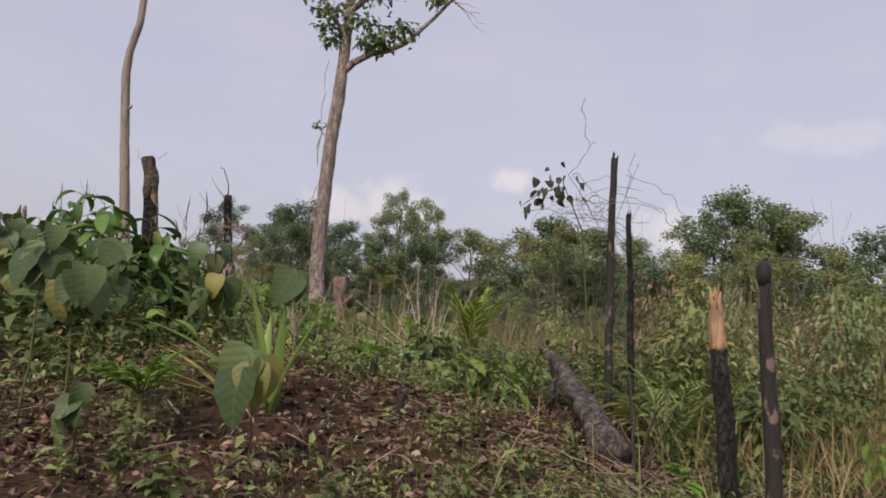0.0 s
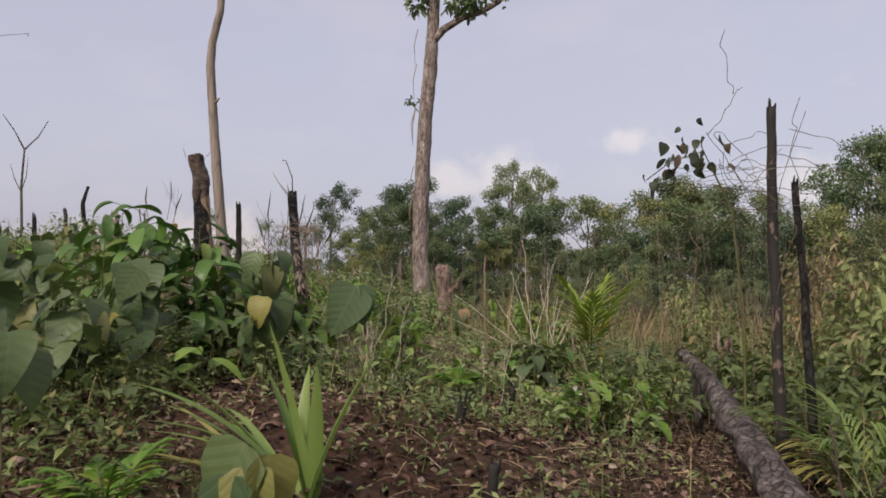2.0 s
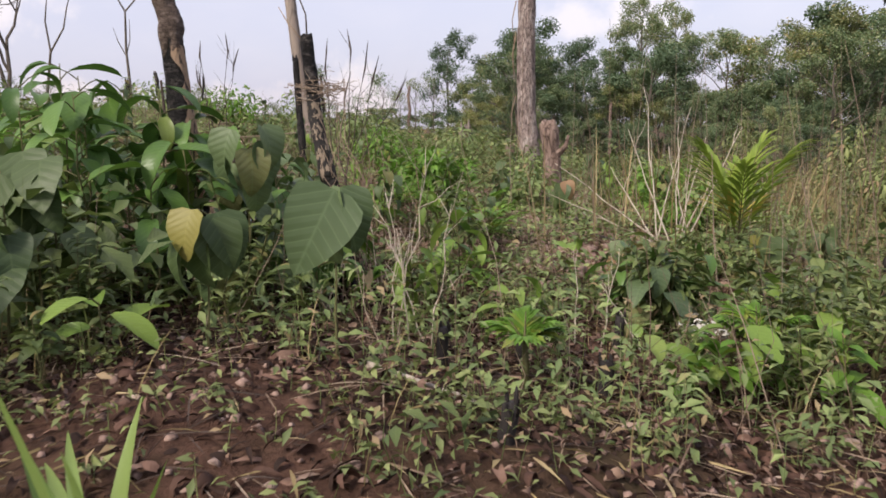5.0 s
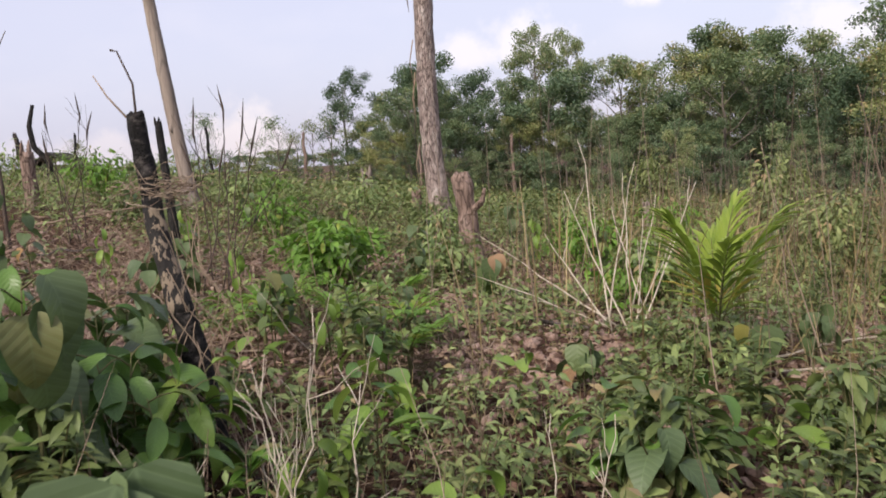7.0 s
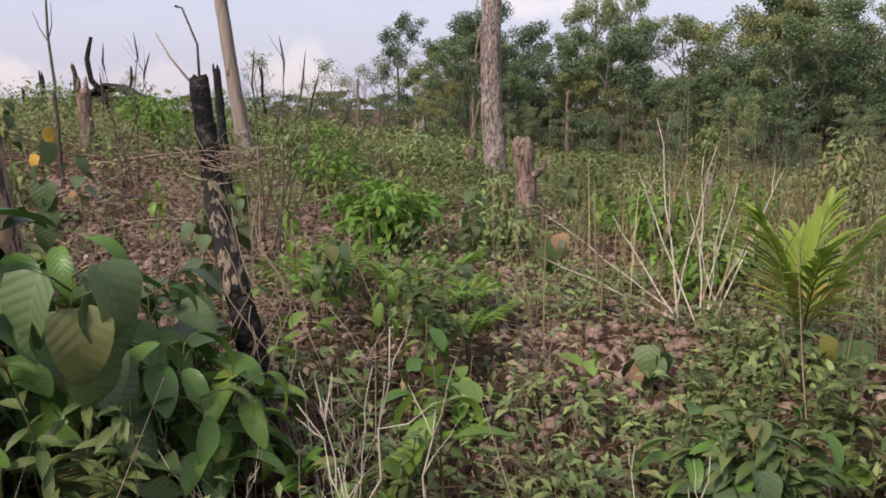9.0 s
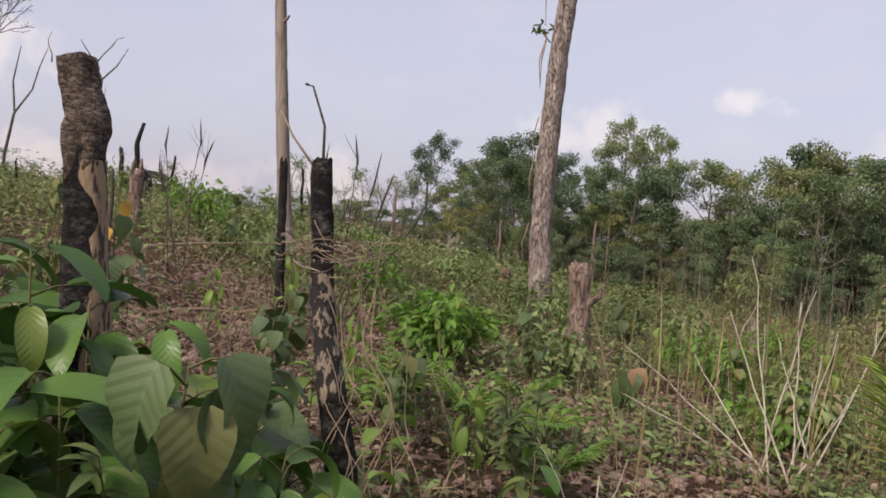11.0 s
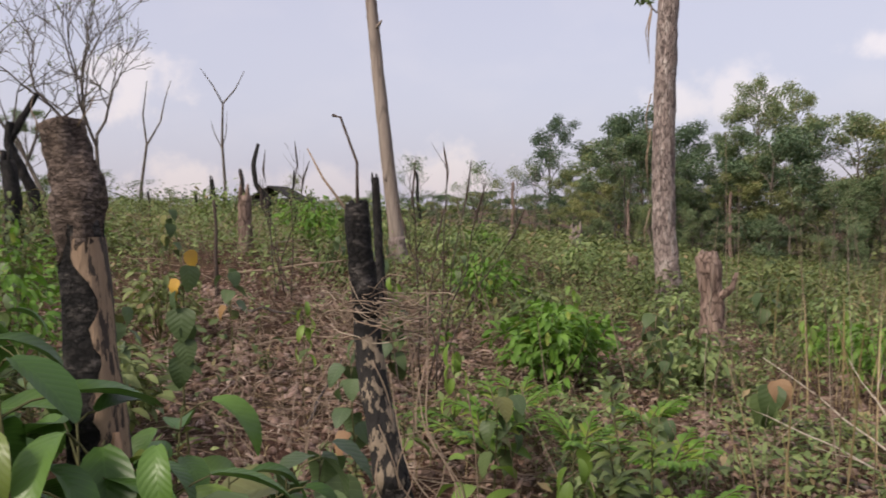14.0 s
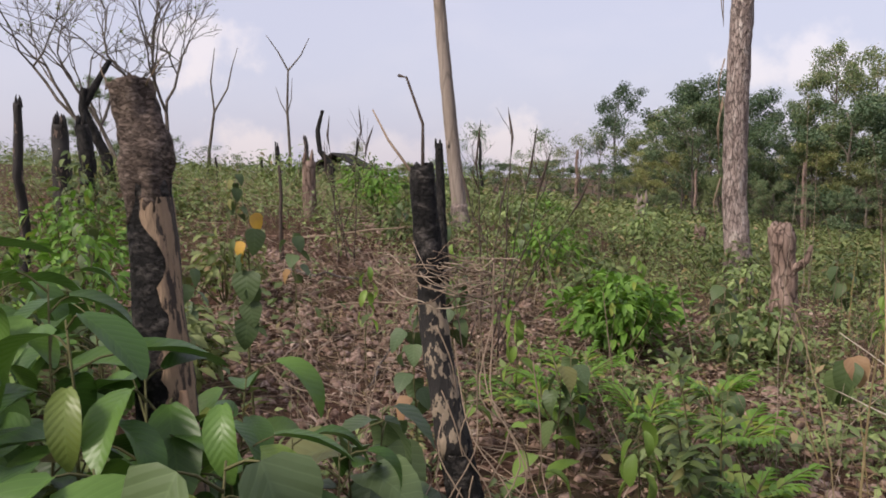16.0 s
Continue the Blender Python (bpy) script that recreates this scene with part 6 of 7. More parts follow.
def brush_heap(label, cx, cy, rx, ry, h, count, seed, r=0.006, mat=None):
    """Fallen twigs lying across each other."""
    rs = random.Random(seed)
    root = empty("brush_heap", label, "twigs", "heaps of dry twigs")
    root.matrix_basis = Matrix.Translation((cx, cy, 0))
    parts = []
    for i in range(count):
        x, y = rs.gauss(0, rx * 0.45), rs.gauss(0, ry * 0.45)
        a, L = rs.random() * 6.28, rs.uniform(0.25, 0.9)
        e = (x + math.cos(a) * L, y + math.sin(a) * L)
        z1, z2 = ground_z(cx + x, cy + y) + rs.uniform(0, h * 0.5), ground_z(cx + e[0], cy + e[1]) + abs(rs.gauss(0, h))
        parts.append(tube_data(wander((x, y, z1), (e[0], e[1], z2), 0.07, 4, seed + i * 1.3), [r * rs.uniform(0.5, 1.4) * (1 - 0.15 * k) for k in range(5)], sides=4))
    v, f = join_data(parts)
    tagged(mesh_object("brushwood", v, f, mat or M_TWIG, root), kind="stuff")
    return root


brush_heap("dry brush heaped behind a charred post", -3.6, 12.4, 1.5, 1.0, 0.26, 36, 6)
brush_heap("dry brush fallen between burnt stumps", -5.0, 12.0, 1.6, 1.0, 0.3, 44, 14)
brush_heap("pale dry brush piled on the slope", -6.6, 15.2, 1.8, 1.0, 0.42, 130, 15)
brush_heap("fallen dry twigs on bare soil", -5.3, 13.4, 2.0, 1.4, 0.26, 56, 8)
brush_heap("dry twigs fallen across the slope", -7.8, 14.3, 2.6, 1.8, 0.3, 90, 9)
brush_heap("bleached dry twigs on the rise", -11.0, 17.5, 3.0, 2.0, 0.35, 120, 13, 0.009)
brush_heap("dry grey twigs piled beside charred posts", 2.3, 6.2, 0.9, 0.7, 0.16, 60, 10, 0.005)
brush_heap("bleached straw and twigs behind the young palm", 1.0, 13.3, 1.1, 0.8, 0.12, 60, 11, 0.005, M_STRAW)
brush_heap("fallen dry twigs in the litter", -2.2, 14.6, 1.4, 0.9, 0.1, 40, 12, 0.006)
vine_tangle("dry_vines", "tangle of thin dry vines climbing charred poles", (1.74, 8.45, 1.42), (0.38, 0.28, 0.36), 30, M_VINE, 7, 0.0024,
            [((1.9, 8.5, ground_z(1.9, 8.5)), (1.85, 8.45, 1.2)), ((1.8, 8.45, 1.2), (1.45, 8.4, 1.75)), ((1.45, 8.4, 1.75), (1.68, 8.5, 2.16)), ((1.62, 8.45, 2.05), (1.53, 8.4, 2.5)), ((1.9, 8.4, 1.6), (2.35, 8.5, 1.5)), ((2.35, 8.5, 1.5), (2.62, 8.5, 1.15)), ((2.0, 8.42, 1.78), (2.45, 8.5, 1.62)), ((2.45, 8.5, 1.62), (2.66, 8.5, 1.3)), ((2.15, 8.45, 0.6), (2.75, 8.6, 0.1)), ((1.5, 8.4, 1.3), (1.95, 8.4, 1.0)), ((1.35, 8.4, 0.9), (1.9, 8.42, 1.3)), ((2.06, 8.46, 1.3), (2.04, 8.44, 2.02)), ((2.1, 8.5, ground_z(2.1, 8.5)), (2.0, 8.42, 1.95)), ((1.5, 8.5, 0.2), (1.35, 8.45, 1.3)), ((1.5, 8.5, ground_z(1.5, 8.5)), (1.5, 8.5, 0.2)), ((1.85, 8.4, 1.3), (1.0, 8.4, 1.45))])


def climber():
    rs = random.Random(31)
    root = empty("climber", "climbing vine with dark drooping leaves on bare stems", "vine")
    b = Vector((1.75, 8.5, ground_z(1.75, 8.5)))
    root.matrix_basis = Matrix.Translation(b)
    spine = [Vector(p) - b for p in ((1.75, 8.5, b.z - 0.03), (1.72, 8.45, 0.4), (1.62, 8.4, 1.2), (1.42, 8.35, 1.62), (1.2, 8.35, 1.55), (1.02, 8.4, 1.42))]
    tube("stem", fine(spine, [0.012, 0.01, 0.008, 0.006, 0.005, 0.004], 0.1)[0], fine(spine, [0.012, 0.01, 0.008, 0.006, 0.005, 0.004], 0.1)[1], M_STEM, root, sides=5)
    for i in range(20):
        p = Vector((1.32, 8.28, 1.66)) - b + Vector((rs.gauss(0, 0.15), rs.gauss(0, 0.08), rs.gauss(0, 0.08)))
        lf = new("leaf", rs.choice(LEAVES["dull"]))
        lf.parent = root
        q = rs.uniform(0.05, 0.11)
        lf.matrix_basis = Matrix.LocRotScale(p, Euler((rs.uniform(-1.8, -0.7), rs.gauss(0, 0.4), rs.random() * 6.28)), (q, q, q))
    for i in range(22):
        t = rs.choice((0.62, 0.7, 0.76, 0.82, 0.9, 0.97))
        k = min(4, int(t * 5))
        p = spine[k].lerp(spine[k + 1], t * 5 - k) + Vector((rs.gauss(0, 0.06), rs.gauss(0, 0.05), rs.gauss(0, 0.06)))
        lf = new("leaf", rs.choice(LEAVES["dull"]))
        lf.parent = root
        q = rs.uniform(0.06, 0.11)
        lf.matrix_basis = Matrix.LocRotScale(p, Euler((rs.uniform(-1.7, -0.8), rs.gauss(0, 0.3), rs.random() * 6.28)), (q, q, q))


climber()


# ---- stones, sticks, white flowers ----
def stone(x, y, s, seed):
    bm = bmesh.new()
    bmesh.ops.create_icosphere(bm, subdivisions=3, radius=1)
    for v in bm.verts:
        k = 1 + 0.35 * noise.noise(v.co * 1.3 + Vector((seed, 0, 0))) + 0.12 * noise.noise(v.co * 4 + Vector((0, seed, 0)))
        v.co = Vector((v.co.x * k * s, v.co.y * k * s * 0.75, v.co.z * k * s * 0.5))
    me = bpy.data.meshes.new("stone")
    bm.to_mesh(me)
    bm.free()
    me.polygons.foreach_set("use_smooth", [True] * len(me.polygons))
    me.materials.append(M_ROCK)
    ob = new("stone", me)
    ob.matrix_basis = place(x, y, s * 0.12, seed)
    return tagged(ob, "reddish stone half sunk in the soil", "stone", "stones on the soil")


for k, (x, y, s) in enumerate(((-3.25, 13.75, 0.1), (-2.9, 14.2, 0.12), (-3.7, 13.3, 0.08), (-2.6, 14.7, 0.11), (-2.3, 13.2, 0.06), (-4.6, 12.6, 0.09), (-5.1, 12.1, 0.07), (-2.7, 12.9, 0.06), (0.35, 11.85, 0.09), (0.55, 6.9, 0.06), (0.2, 6.2, 0.07), (0.45, 5.9, 0.05), (-4.3, 13.8, 0.08), (-3.4, 14.4, 0.07), (-5.6, 12.7, 0.08), (-2.0, 14.9, 0.07), (-1.6, 12.9, 0.05), (-6.2, 12.0, 0.08), (-3.05, 12.6, 0.11), (-3.5, 12.9, 0.07), (-2.6, 13.6, 0.09), (-2.2, 14.1, 0.07), (-3.9, 12.3, 0.06), (-4.9, 13.3, 0.07), (-5.9, 13.5, 0.08), (-6.8, 13.0, 0.07), (-2.9, 13.2, 0.05), (-1.9, 13.4, 0.06), (-4.1, 14.2, 0.06))):
    stone(x, y, s, k * 1.7)


def stick(a, b, r, mat, seed, label="fallen dry stick on the leaf litter"):
    A, Bv = (a[0], a[1], ground_z(*a[:2]) + r), (b[0], b[1], ground_z(*b[:2]) + r + (b[2] if len(b) > 2 else 0))
    P = wander(A, Bv, 0.04, 7, seed)
    for p in P:
        p.z = max(p.z, ground_z(p.x, p.y) + r * 0.7)
    v, f = tube_data([p - P[0] for p in P], [r * (1 - 0.5 * i / 7) for i in range(8)], sides=7, rough=0.15, seed=seed)
    ob = mesh_object("stick", v, f, mat)
    ob.matrix_basis = Matrix.Translation(P[0])
    return tagged(ob, label, "stick", "sticks on the ground")


stick((-0.95, 7.85), (-0.35, 7.7), 0.018, M_PALE, 3, "bleached stick lying on the litter")
stick((0.4, 12.6), (2.0, 13.3), 0.015, M_PALE, 4, "long bleached stick lying in the grass")
stick((0.6, 12.8), (1.9, 12.75), 0.012, M_STRAW, 5)
stick((0.5, 13.0), (2.1, 13.9, 0.25), 0.012, M_PALE, 6, "long bleached stick lying in the grass")
stick((-2.3, 14.2), (-0.9, 13.5), 0.03, M_LOG, 7, "scorched branch lying on the slope")
stick((-1.1, 14.9), (-2.5, 15.1), 0.04, M_LOG, 8, "scorched branch lying on the slope")
stick((-0.3, 9.9), (-0.05, 9.0), 0.02, M_TWIG, 9)
for k, (x, y, dx, dy, up, r) in enumerate(((-7.4, 13.6, 1.7, 1.3, 0.35, 0.016), (-8.6, 14.6, 2.2, -0.9, 0.5, 0.018), (-6.3, 12.7, 0.6, 1.7, 0.1, 0.014), (-9.6, 15.8, 1.6, 1.8, 0.6, 0.02), (-5.0, 12.2, -0.7, 1.3, 0.2, 0.013))):
    stick((x, y), (x + dx, y + dy, up), r, (M_TWIG, M_LOG, M_VINE)[k % 3], 700 + k, "long dead branch fallen across bare soil")
rs_ = random.Random(77)
for k in range(46):
    x, y = rs_.uniform(-3.5, 2.4), rs_.uniform(4.5, 15)
    a, L = rs_.random() * 6.28, rs_.uniform(0.25, 0.8)
    stick((x, y), (x + math.cos(a) * L, y + math.sin(a) * L), rs_.uniform(0.004, 0.011), rs_.choice((M_TWIG, M_TWIG, M_PALE, M_DARKTWIG)), 10 + k)
for k, (x, y) in enumerate(((0.27, 9.62), (0.37, 9.58), (0.72, 10.6))):
    root = empty("white_flowers", "cluster of white petals low among leaves", "flower", "white flower clusters")
    root.matrix_basis = place(x, y, 0.0)
    n = 26 if k < 2 else 7
    pos = rng.normal(0, 1, (n, 3)) * np.array([0.06, 0.05, 0.03]) + np.array([0, 0, 0.22])
    V, F, U = spread(blade(0.06, 0.035, oval, 0.5, 0.2, 3), pos, rng.random(n) * 6.28, rng.normal(0.5, 0.5, n), rng.normal(0, 0.4, n), rng.uniform(0.7, 1.2, n))
    tagged(big_mesh("petals", V, F, M_WHITE, U, root), kind="stuff")
    tube("stem", [(0, 0, -0.03), (0.01, 0, 0.12), (0, 0, 0.23)], [0.006, 0.005, 0.004], M_STEM, root, sides=5)


# ---- uncountable cover ----
def cover(name, label, category, mat, template, n, region, scale, pitch, lift=0.0, roll=0.6, keep=None, seed=1):
    g = np.random.default_rng(seed)
    x0, x1, y0, y1 = region
    xy = np.stack([g.uniform(x0, x1, n), g.uniform(y0, y1, n)], 1)
    if keep:
        xy = xy[np.array([g.random() < keep(x, y) for x, y in xy])]
    m = len(xy)
    pos = np.column_stack([xy, heights(xy) + lift * g.random(m)])
    V, F, U = spread(template, pos, g.random(m) * 6.28, g.normal(pitch[0], pitch[1], m), g.normal(0, roll, m), g.uniform(scale[0], scale[1], m))
    return tagged(big_mesh(name, V, F, mat, U), label, category, kind="stuff")


def litter_share(x, y):
    return max(0.12, min(1.0, 0.75 + 0.9 * noise.noise((x * 0.5, y * 0.5, 9)) - max(0, (y - 15) * 0.06)))


DEAD = blade(1.0, 0.44, oval, 1.1, -0.35, 5, 0.09)
CURL = blade(1.0, 0.3, lance, 1.5, 0.5, 5, 0.08)
SHRED = blade(1.0, 0.14, lance, 0.6, 0.3, 3, 0.05)
STRIP = blade(1.0, 0.05, strap, 0.25, 0.1, 3)
SLIVER = blade(1.0, 0.022, strap, 0.15, 0.5, 3)
NEAR, SLOPE = (-4.5, 4.5, 2.4, 11.5), (-9, 4, 11.5, 22)
cover("leaf_litter", "curled brown dead leaves covering the soil", "litter", M_LITTER, DEAD, 11000, NEAR, (0.03, 0.13), (0.12, 0.4), 0.03, 0.7, litter_share, 1)
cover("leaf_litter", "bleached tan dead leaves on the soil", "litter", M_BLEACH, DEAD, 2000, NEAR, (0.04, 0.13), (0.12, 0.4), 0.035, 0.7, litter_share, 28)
cover("leaf_litter", "rolled-up dead leaves covering the soil", "litter", M_LITTER, CURL, 13000, NEAR, (0.03, 0.14), (0.15, 0.4), 0.03, 0.9, litter_share, 21)
cover("leaf_litter", "shredded dead leaves on the soil", "litter", M_LITTER, SHRED, 14000, NEAR, (0.03, 0.16), (0.1, 0.3), 0.03, 0.8, None, 22)
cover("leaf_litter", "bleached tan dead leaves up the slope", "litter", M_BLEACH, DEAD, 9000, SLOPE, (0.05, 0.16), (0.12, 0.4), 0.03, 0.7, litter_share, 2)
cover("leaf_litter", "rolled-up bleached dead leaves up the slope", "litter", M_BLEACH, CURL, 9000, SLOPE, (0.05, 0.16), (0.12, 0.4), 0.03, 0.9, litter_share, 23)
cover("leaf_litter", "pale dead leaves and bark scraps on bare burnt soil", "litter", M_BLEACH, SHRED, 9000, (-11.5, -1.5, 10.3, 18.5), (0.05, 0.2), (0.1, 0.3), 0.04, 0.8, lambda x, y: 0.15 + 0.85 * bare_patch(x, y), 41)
cover("twig_litter", "bleached twigs strewn on bare burnt soil", "litter", M_TWIG, SLIVER, 2200, (-11.5, -1.5, 10.3, 18.5), (0.12, 0.6), (0.1, 0.22), 0.06, 0.5, bare_patch, 42)
cover("leaf_litter", "scattered brown dead leaves on trodden soil", "litter", M_LITTER, DEAD, 9000, (-10, 10, -8, 4), (0.05, 0.15), (0.12, 0.4), 0.025, 0.7, lambda x, y: 0.6 + 0.6 * noise.noise((x * 0.4, y * 0.4, 9)), 11)
cover("straw_litter", "dry stalks and slivers strewn on the soil", "litter", M_STRAW, STRIP, 9000, (-7, 4.0, 2.4, 17), (0.06, 0.3), (0.05, 0.15), 0.03, 0.5, litter_share, 3)
cover("twig_litter", "thin broken twigs strewn on the soil", "litter", M_TWIG, SLIVER, 9000, (-7, 4.0, 2.4, 17), (0.08, 0.42), (0.05, 0.16), 0.04, 0.5, litter_share, 24)
cover("twig_litter", "sooty broken twigs strewn on the soil", "litter", M_DARKTWIG, SLIVER, 6000, (-7, 4.0, 2.4, 17), (0.06, 0.35), (0.05, 0.16), 0.04, 0.5, None, 25)


CLOD = (np.array([(-0.5, -0.4, -0.2), (0.45, -0.5, -0.2), (0.55, 0.4, -0.2), (-0.4, 0.5, -0.2), (-0.25, -0.2, 0.28), (0.22, -0.3, 0.2), (0.3, 0.22, 0.34), (-0.2, 0.25, 0.22)]), np.array([(0, 3, 2, 1), (4, 5, 6, 7), (0, 1, 5, 4), (1, 2, 6, 5), (2, 3, 7, 6), (3, 0, 4, 7)]), np.zeros((8, 2)))
cover("soil_clods", "small stones and dry clods on the soil", "stones", M_ROCK, CLOD, 10500, (-10, 3, 10.5, 19), (0.02, 0.11), (0.0, 0.4), 0.01, 0.4, lambda x, y: 0.5 + 1.2 * noise.noise((x * 0.6, y * 0.6, 33)), 26)
cover("soil_clods", "crumbled clods on trodden soil", "stones", M_ROCK, CLOD, 2600, (-3, 3.5, 2.5, 10.5), (0.012, 0.055), (0.0, 0.4), 0.01, 0.4, None, 27)


def beside_log(x, y):
    """Strip of trodden ground in front of and along the fallen log."""
    return 6.0 < y < 10.6 and 0.9 - 0.2 * (y - 7) < x < 2.35 - 0.2 * (y - 7)


def herb_share(x, y):
    s = 0.34 + 1.7 * noise.noise((x * 0.4, y * 0.4, 3)) + 0.9 * noise.noise((x * 1.3, y * 1.3, 4))
    if x > 1.3:
        s += 0.35
    if y > 16:
        s += 0.12
    if x < -1.7 and y < 10:
        s += 0.05
    if -1.9 < x < -0.5 and 10.4 < y < 14.5:
        s -= 0.35
    s -= 0.9 * bare_patch(x, y)
    if y < 7.5 and x > -1.8:
        s -= 0.40
    if beside_log(x, y):
        s -= 0.8
    return max(0.02, min(1.0, s))


def patchy(x, y):
    """Green in drifts, with bare and dry ground between."""
    if math.hypot((x + 4.3) / 1.3, (y - 19.4) / 2.2) < 1:
        return 0.06
    return max(0.03, min(1.0, 0.42 + 1.6 * noise.noise((x * 0.28, y * 0.28, 81)) + 1.0 * noise.noise((x * 0.9, y * 0.9, 82)))) * (1 - 0.9 * bare_patch(x, y))


def tufts(name, label, mat, n, region, height, leaf, per, seed, share=herb_share, rad=0.08, profile=lance, ratio=0.4):
    """Low herbs: small groups of leaves at uneven heights over their foot."""
    g = np.random.default_rng(seed)
    x0, x1, y0, y1 = region
    xy = np.stack([g.uniform(x0, x1, n), g.uniform(y0, y1, n)], 1)
    xy = xy[np.array([g.random() < share(x, y) for x, y in xy])]
    m = len(xy)
    hz = heights(xy)
    hh = height * g.uniform(0.35, 1.15, m)
    P = np.repeat(np.column_stack([xy, hz]), per, 0)
    H = np.repeat(hh, per)
    t = g.random(m * per) ** 0.7
    P[:, :2] += g.normal(0, 1, (m * per, 2)) * (rad * (0.4 + t))[:, None]
    P[:, 2] += t * H
    k = m * per
    a = spread(blade(leaf, leaf * ratio, profile, 0.45, 0.2, 2) if y0 < 8 else small_leaf(leaf, leaf * ratio * 1.1), P, g.random(k) * 6.28, g.normal(0.15, 0.45, k), g.normal(0, 0.4, k), g.uniform(0.5, 1.3, k))
    tip = np.column_stack([xy + g.normal(0, rad * 0.6, (m, 2)), hz + hh])
    s = stalks(np.column_stack([xy, hz - 0.02]), tip, 0.005, 0.04)
    V, F, U = stack([a, s])
    return tagged(big_mesh(name, V, F, mat, U), label, "undergrowth", kind="stuff")


tufts("low_herbs", "low green herbs sprouting through the litter", M_HERB, 4200, (-9, 4, 3.2, 13), 0.20, 0.06, 12, 1)
tufts("low_herbs", "fine bright herbs between dead leaves", M_WEED, 1900, (-5, 3, 4.5, 14), 0.24, 0.09, 10, 2)
tufts("low_herbs", "low herbs on trodden soil", M_HERB, 2600, (-14, 12, -10, 6), 0.25, 0.1, 9, 12, share=lambda x, y: (0.4 + 0.9 * noise.noise((x * 0.4, y * 0.4, 3))) * (0.0 if abs(x - 1.3) < 0.9 and -1 < y < 5 else 1.0))
tufts("low_herbs", "small herbs on trodden soil beside the walk", M_HERB, 520, (-2.4, 1.6, 3.6, 8.0), 0.16, 0.055, 11, 43, rad=0.07, share=lambda x, y: max(0.0, 0.45 + 1.3 * noise.noise((x * 0.9, y * 0.9, 55))))
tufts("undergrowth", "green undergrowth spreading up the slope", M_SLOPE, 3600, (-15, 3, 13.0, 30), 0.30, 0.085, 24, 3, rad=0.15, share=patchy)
tufts("undergrowth", "yellow-green undergrowth spreading up the slope", M_HERB, 3400, (-18, 3, 14, 36), 0.34, 0.085, 22, 4, rad=0.16, share=lambda x, y: min(patchy(x, y) * 1.5, patchy(x + 40, y)) * (1 - 0.9 * bare_patch(x, y)) if math.hypot((x + 4.3) / 1.3, (y - 19.4) / 2.2) < 1 else patchy(x + 40, y) * (1 - 0.9 * bare_patch(x, y)))
tufts("undergrowth", "green undergrowth on the far slope", M_HERB, 8500, (-52, 14, 26, 66), 0.8, 0.17, 20, 5, rad=0.5, share=lambda x, y: 0.7 + 0.5 * noise.noise((x * 0.15, y * 0.15, 8)))
tufts("undergrowth", "scrub on the ground beyond the rise", M_WEED, 5200, (-110, 45, 58, 135), 1.2, 0.34, 16, 51, rad=0.9, share=lambda x, y: 0.75)
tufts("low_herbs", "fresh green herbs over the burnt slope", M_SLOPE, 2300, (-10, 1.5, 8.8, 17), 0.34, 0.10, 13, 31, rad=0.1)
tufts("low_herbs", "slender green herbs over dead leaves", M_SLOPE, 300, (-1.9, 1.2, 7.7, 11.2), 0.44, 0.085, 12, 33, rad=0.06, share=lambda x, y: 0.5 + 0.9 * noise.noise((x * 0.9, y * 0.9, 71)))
tufts("undergrowth", "dark-green shrubs over the far slope", M_WEED, 1500, (-40, 12, 22, 58), 1.1, 0.16, 40, 32, rad=0.45, share=lambda x, y: 0.45 + 0.8 * noise.noise((x * 0.2, y * 0.2, 28)))
tufts("undergrowth", "leafy undergrowth between snags", M_WEED, 900, (-13, -5, 8.5, 16), 0.7, 0.115, 22, 16, rad=0.19, share=lambda x, y: (0.35 + 0.9 * noise.noise((x * 0.5, y * 0.5, 2))) * (1 - 0.9 * bare_patch(x, y)))
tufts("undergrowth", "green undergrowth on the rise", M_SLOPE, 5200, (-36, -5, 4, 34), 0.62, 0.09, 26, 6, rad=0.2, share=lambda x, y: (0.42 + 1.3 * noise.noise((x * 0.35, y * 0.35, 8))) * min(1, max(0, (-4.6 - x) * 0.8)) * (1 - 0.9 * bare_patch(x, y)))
tufts("undergrowth", "leafy thicket on the bank", M_WEED, 800, (1.7, 9, 8.5, 22), 0.8, 0.13, 20, 7, rad=0.2, share=lambda x, y: 0.5 + noise.noise((x * 0.5, y * 0.5, 2)))
tufts("undergrowth", "leafy thicket beside the path", M_WEED, 150, (-6.5, -1.7, 5.6, 9.4), 0.85, 0.17, 18, 8, rad=0.17, share=lambda x, y: max(0, 0.75 + 1.2 * noise.noise((x * 0.6, y * 0.6, 5))) * min(1, max(0, (-1.7 - x) * 1.5)), profile=oval, ratio=0.5)


def grass_cover(name, label, mat, n, region, height, width, lean, share, seed, curve=0.35):
    g = np.random.default_rng(seed)
    x0, x1, y0, y1 = region
    xy = np.stack([g.uniform(x0, x1, n), g.uniform(y0, y1, n)], 1)
    xy = xy[np.array([g.random() < share(x, y) for x, y in xy])]
    m = len(xy)
    pos = np.column_stack([xy, heights(xy) - 0.02])
    V, F, U = spread(blade(1.0, width, strap, curve, 0.2, 4), pos, g.random(m) * 6.28, g.normal(1.25, lean, m), g.normal(0, 0.3, m), height * g.uniform(0.5, 1.2, m))
    return tagged(big_mesh(name, V, F, mat, U), label, "grass", kind="stuff")


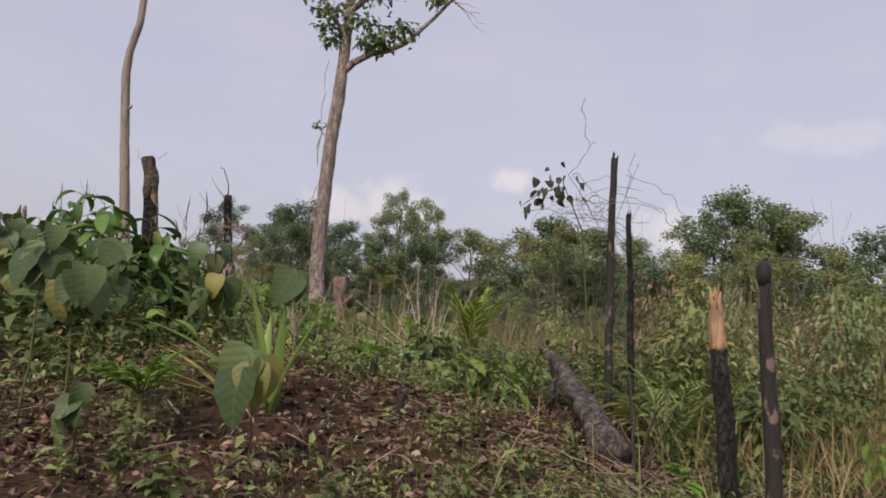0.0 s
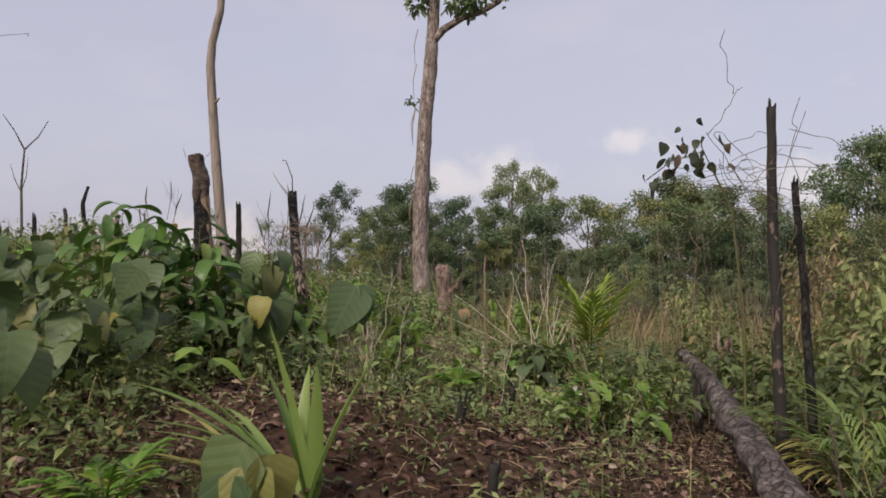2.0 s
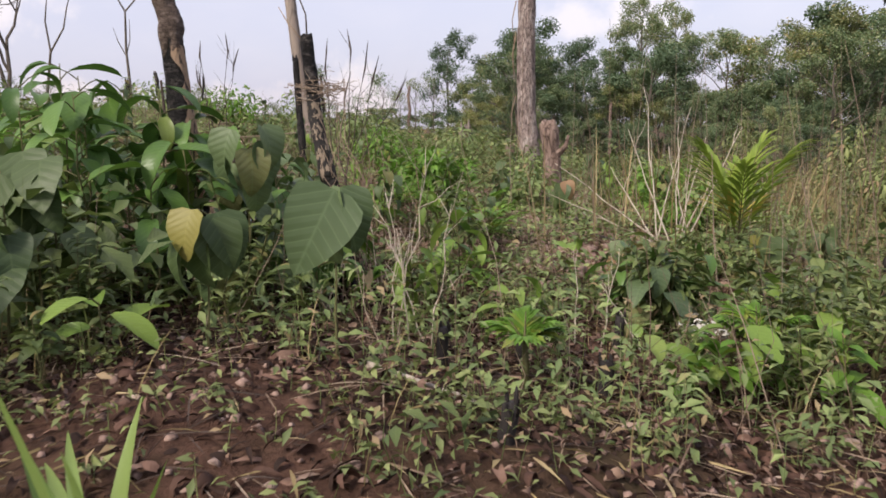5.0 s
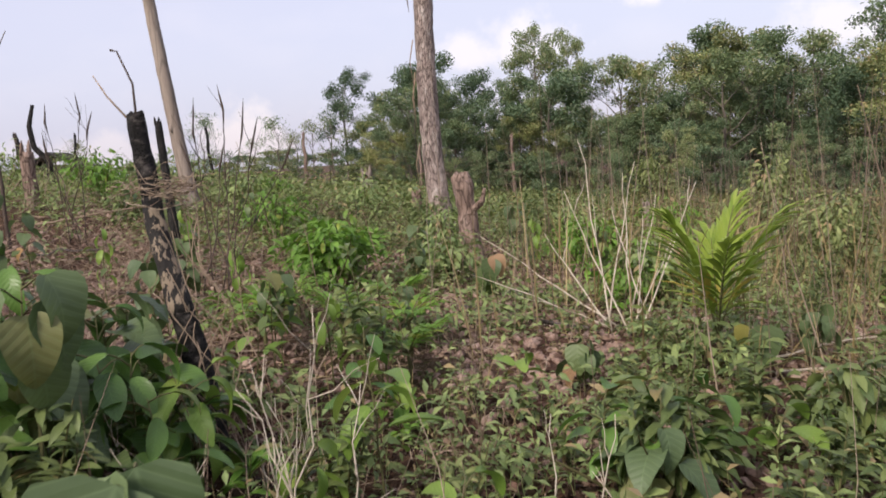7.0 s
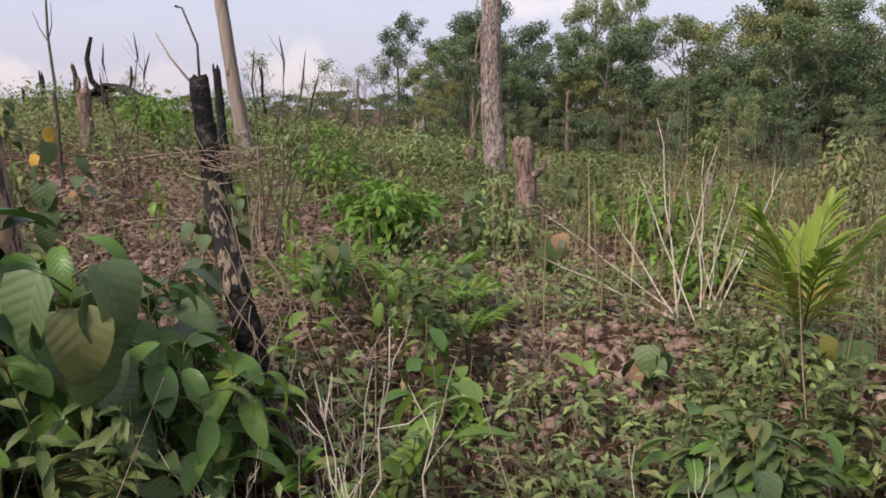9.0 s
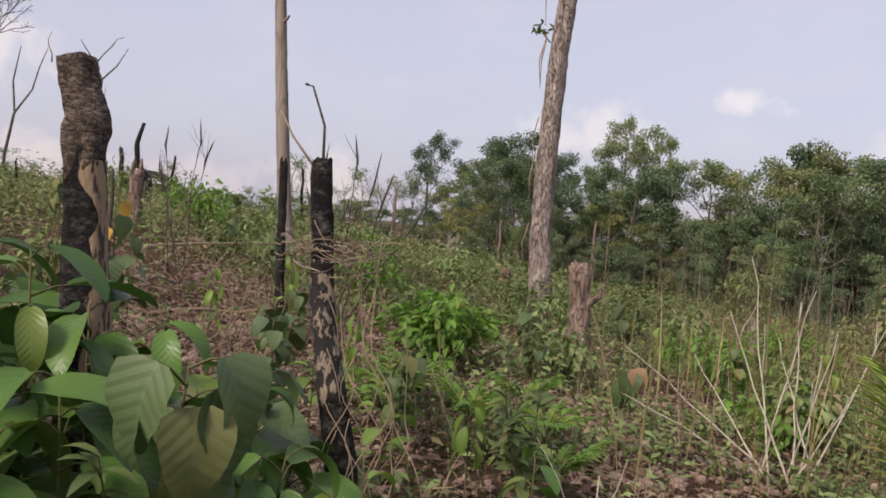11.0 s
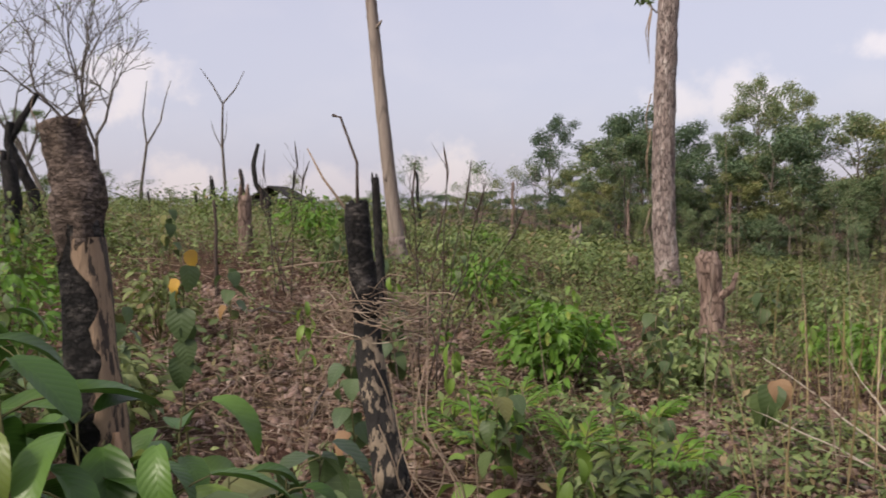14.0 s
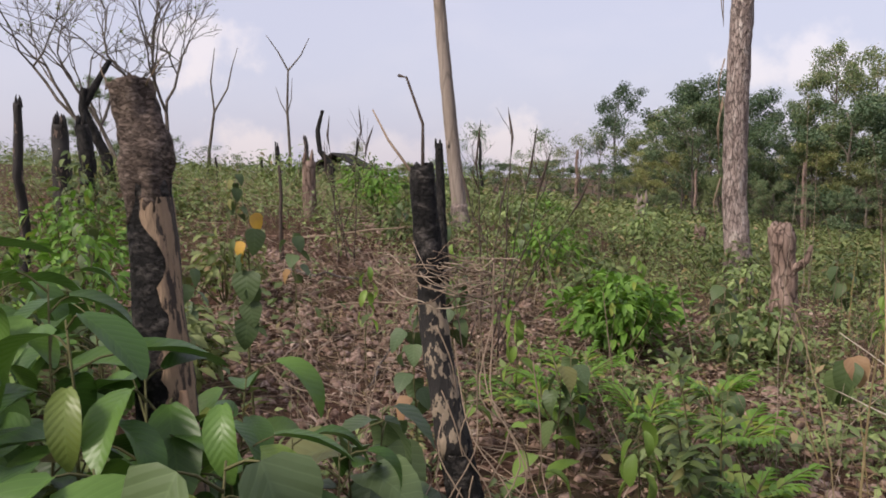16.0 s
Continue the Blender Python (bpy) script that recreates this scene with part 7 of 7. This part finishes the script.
def bank(x, y):
    if beside_log(x, y):
        return 0.0
    if y < 6.8 and x < 3.2:
        return 0.12
    return max(0.0, min(1.0, (x - 1.95 - 0.03 * abs(y - 9)) * 0.9)) if y < 12 else max(0.0, min(1, (x + 2.2 + 0.02 * y) * 0.4)) * (0.6 + 0.8 * noise.noise((x * 0.4, y * 0.4, 21)))


grass_cover("tall_grass", "tall half-dry grass on the bank", M_GRASS, 9500, (0.8, 11, 5.0, 28), 0.7, 0.013, 0.3, bank, 1)
grass_cover("dry_grass", "tall dry grass on the bank", M_STRAW, 9000, (0.8, 11, 4.6, 26), 0.75, 0.011, 0.35, bank, 5)
grass_cover("dry_reeds", "tall dry reeds below the woods", M_STRAW, 7600, (-4, 12, 10, 34), 1.25, 0.010, 0.2, lambda x, y: 0.9 * bank(x, y), 2, 0.2)
grass_cover("grass", "thin green grass among herbs", M_GRASS, 8000, (-9, 2.5, 4, 20), 0.30, 0.022, 0.3, lambda x, y: 0.5 * herb_share(x, y), 3)
grass_cover("dry_grass", "wisps of dry grass on bare soil", M_STRAW, 11000, (-16, 3, 5, 30), 0.36, 0.016, 0.35, lambda x, y: (0.5 + 0.6 * noise.noise((x * 0.6, y * 0.6, 14))) * (0.25 if y < 7.4 and x > -2 else 1.0), 4)


def reed_stems():
    """Thin upright dead stems, some leaning, in drifts below the woods."""
    g = np.random.default_rng(8)
    n = 2600
    xy = np.stack([g.uniform(-4, 14, n), g.uniform(11, 36, n)], 1)
    xy = xy[np.array([g.random() < max(0, min(1, 0.35 + 1.4 * noise.noise((x * 0.35, y * 0.35, 40)))) * min(1, max(0, (x + 3.2 + 0.03 * y) * 0.5)) for x, y in xy])]
    m = len(xy)
    z = heights(xy)
    h = g.uniform(0.9, 2.4, m) * np.clip(1 + 0.12 * (xy[:, 0] - 1.5), 1, 1.5)
    V, F, U = stalks(np.column_stack([xy, z - 0.05]), np.column_stack([xy + g.normal(0, 0.13, (m, 2)) * h[:, None], z + h]), g.uniform(0.006, 0.016, m), 0.02)
    tagged(big_mesh("reed_stems", V, F, M_TWIG, U), "thin dry upright stems below the woods", "reeds", kind="stuff")


reed_stems()


def dead_stalks():
    """Thin dead weed stalks standing and leaning all over the burnt slope."""
    g = np.random.default_rng(18)
    n = 4200
    xy = np.stack([g.uniform(-16, 1.5, n), g.uniform(7.8, 26, n)], 1)
    xy = xy[np.array([g.random() < max(0, min(1, 0.45 + 1.2 * noise.noise((x * 0.45, y * 0.45, 50)))) and not (-1.7 < x < -0.2 and 10.8 < y < 13.5) for x, y in xy])]
    m = len(xy)
    z = heights(xy)
    h = g.uniform(0.25, 1.0, m) ** 1.3
    V, F, U = stalks(np.column_stack([xy, z - 0.03]), np.column_stack([xy + g.normal(0, 0.35, (m, 2)) * h[:, None], z + h]), g.uniform(0.003, 0.008, m), 0.06)
    k = g.integers(0, m, m)
    b = np.column_stack([xy[k], z[k] + h[k] * 0.5])
    V2, F2, U2 = stalks(b, b + np.column_stack([g.normal(0, 0.15, (m, 2)), g.uniform(0.0, 0.25, m)]), g.uniform(0.002, 0.004, m), 0.08)
    V, F, U = stack([(V, F, U), (V2, F2, U2)])
    tagged(big_mesh("dead_stalks", V, F, M_TWIG, U), "thin dead weed stalks on the burnt slope", "stalks", kind="stuff")


dead_stalks()


def bank_bushes():
    kinds = [leafy_bush(0, 0, 1.5, 1.5, 700, 0.13, M_TREE2, 21, "dusty olive bush among dry reeds"), leafy_bush(0, 0, 1.5, 1.3, 650, 0.15, M_HERB, 22, "yellow-green bush among dry reeds"), leafy_bush(0, 0, 1.4, 1.3, 520, 0.12, M_WITHER, 23, "withered brown bush among dry reeds"), leafy_bush(0, 0, 1.6, 1.6, 800, 0.13, M_TREE, 24, "dark-green bush among dry reeds")]
    rs = random.Random(9)
    first = set()
    for i in range(105):
        x, y = rs.uniform(-2, 15), rs.uniform(9.5, 40)
        if x < 1.4 and y < 26 - 3 * x:
            continue
        if x < 2.6 and y < 13 or rs.random() < 0.25 and y < 14:
            continue
        k = rs.choice((0, 0, 1, 1, 2, 2, 3))
        ob = kinds[k]
        if k in first:
            ob = copy_thing(ob, Matrix.Identity(4))
        first.add(k)
        q = rs.uniform(0.4, 0.95) * (1 + 0.02 * (y - 9))
        ob.matrix_basis = Matrix.LocRotScale((x, y, ground_z(x, y) - 0.05), Euler((0, 0, rs.random() * 6.28)), (q, q, q * rs.uniform(0.8, 1.3)))
        tagged(ob, group="bushes on the bank")
    # taller thin shrubs, some withered, before the woods
    for i in range(34):
        y = rs.uniform(13, 27)
        x = rs.uniform(2.6 + 0.08 * (y - 13), 9 + 0.25 * (y - 13))
        ob = copy_thing(kinds[rs.choice((2, 2, 1, 0, 2, 0))], Matrix.Identity(4))
        q = rs.uniform(0.7, 1.05)
        ob.matrix_basis = Matrix.LocRotScale((x, y, ground_z(x, y) - 0.05), Euler((rs.gauss(0, 0.05), rs.gauss(0, 0.05), rs.random() * 6.28)), (q, q, rs.uniform(1.5, 2.1) * (0.7 + 0.015 * y)))
        tagged(ob, group="bushes on the bank")


bank_bushes()
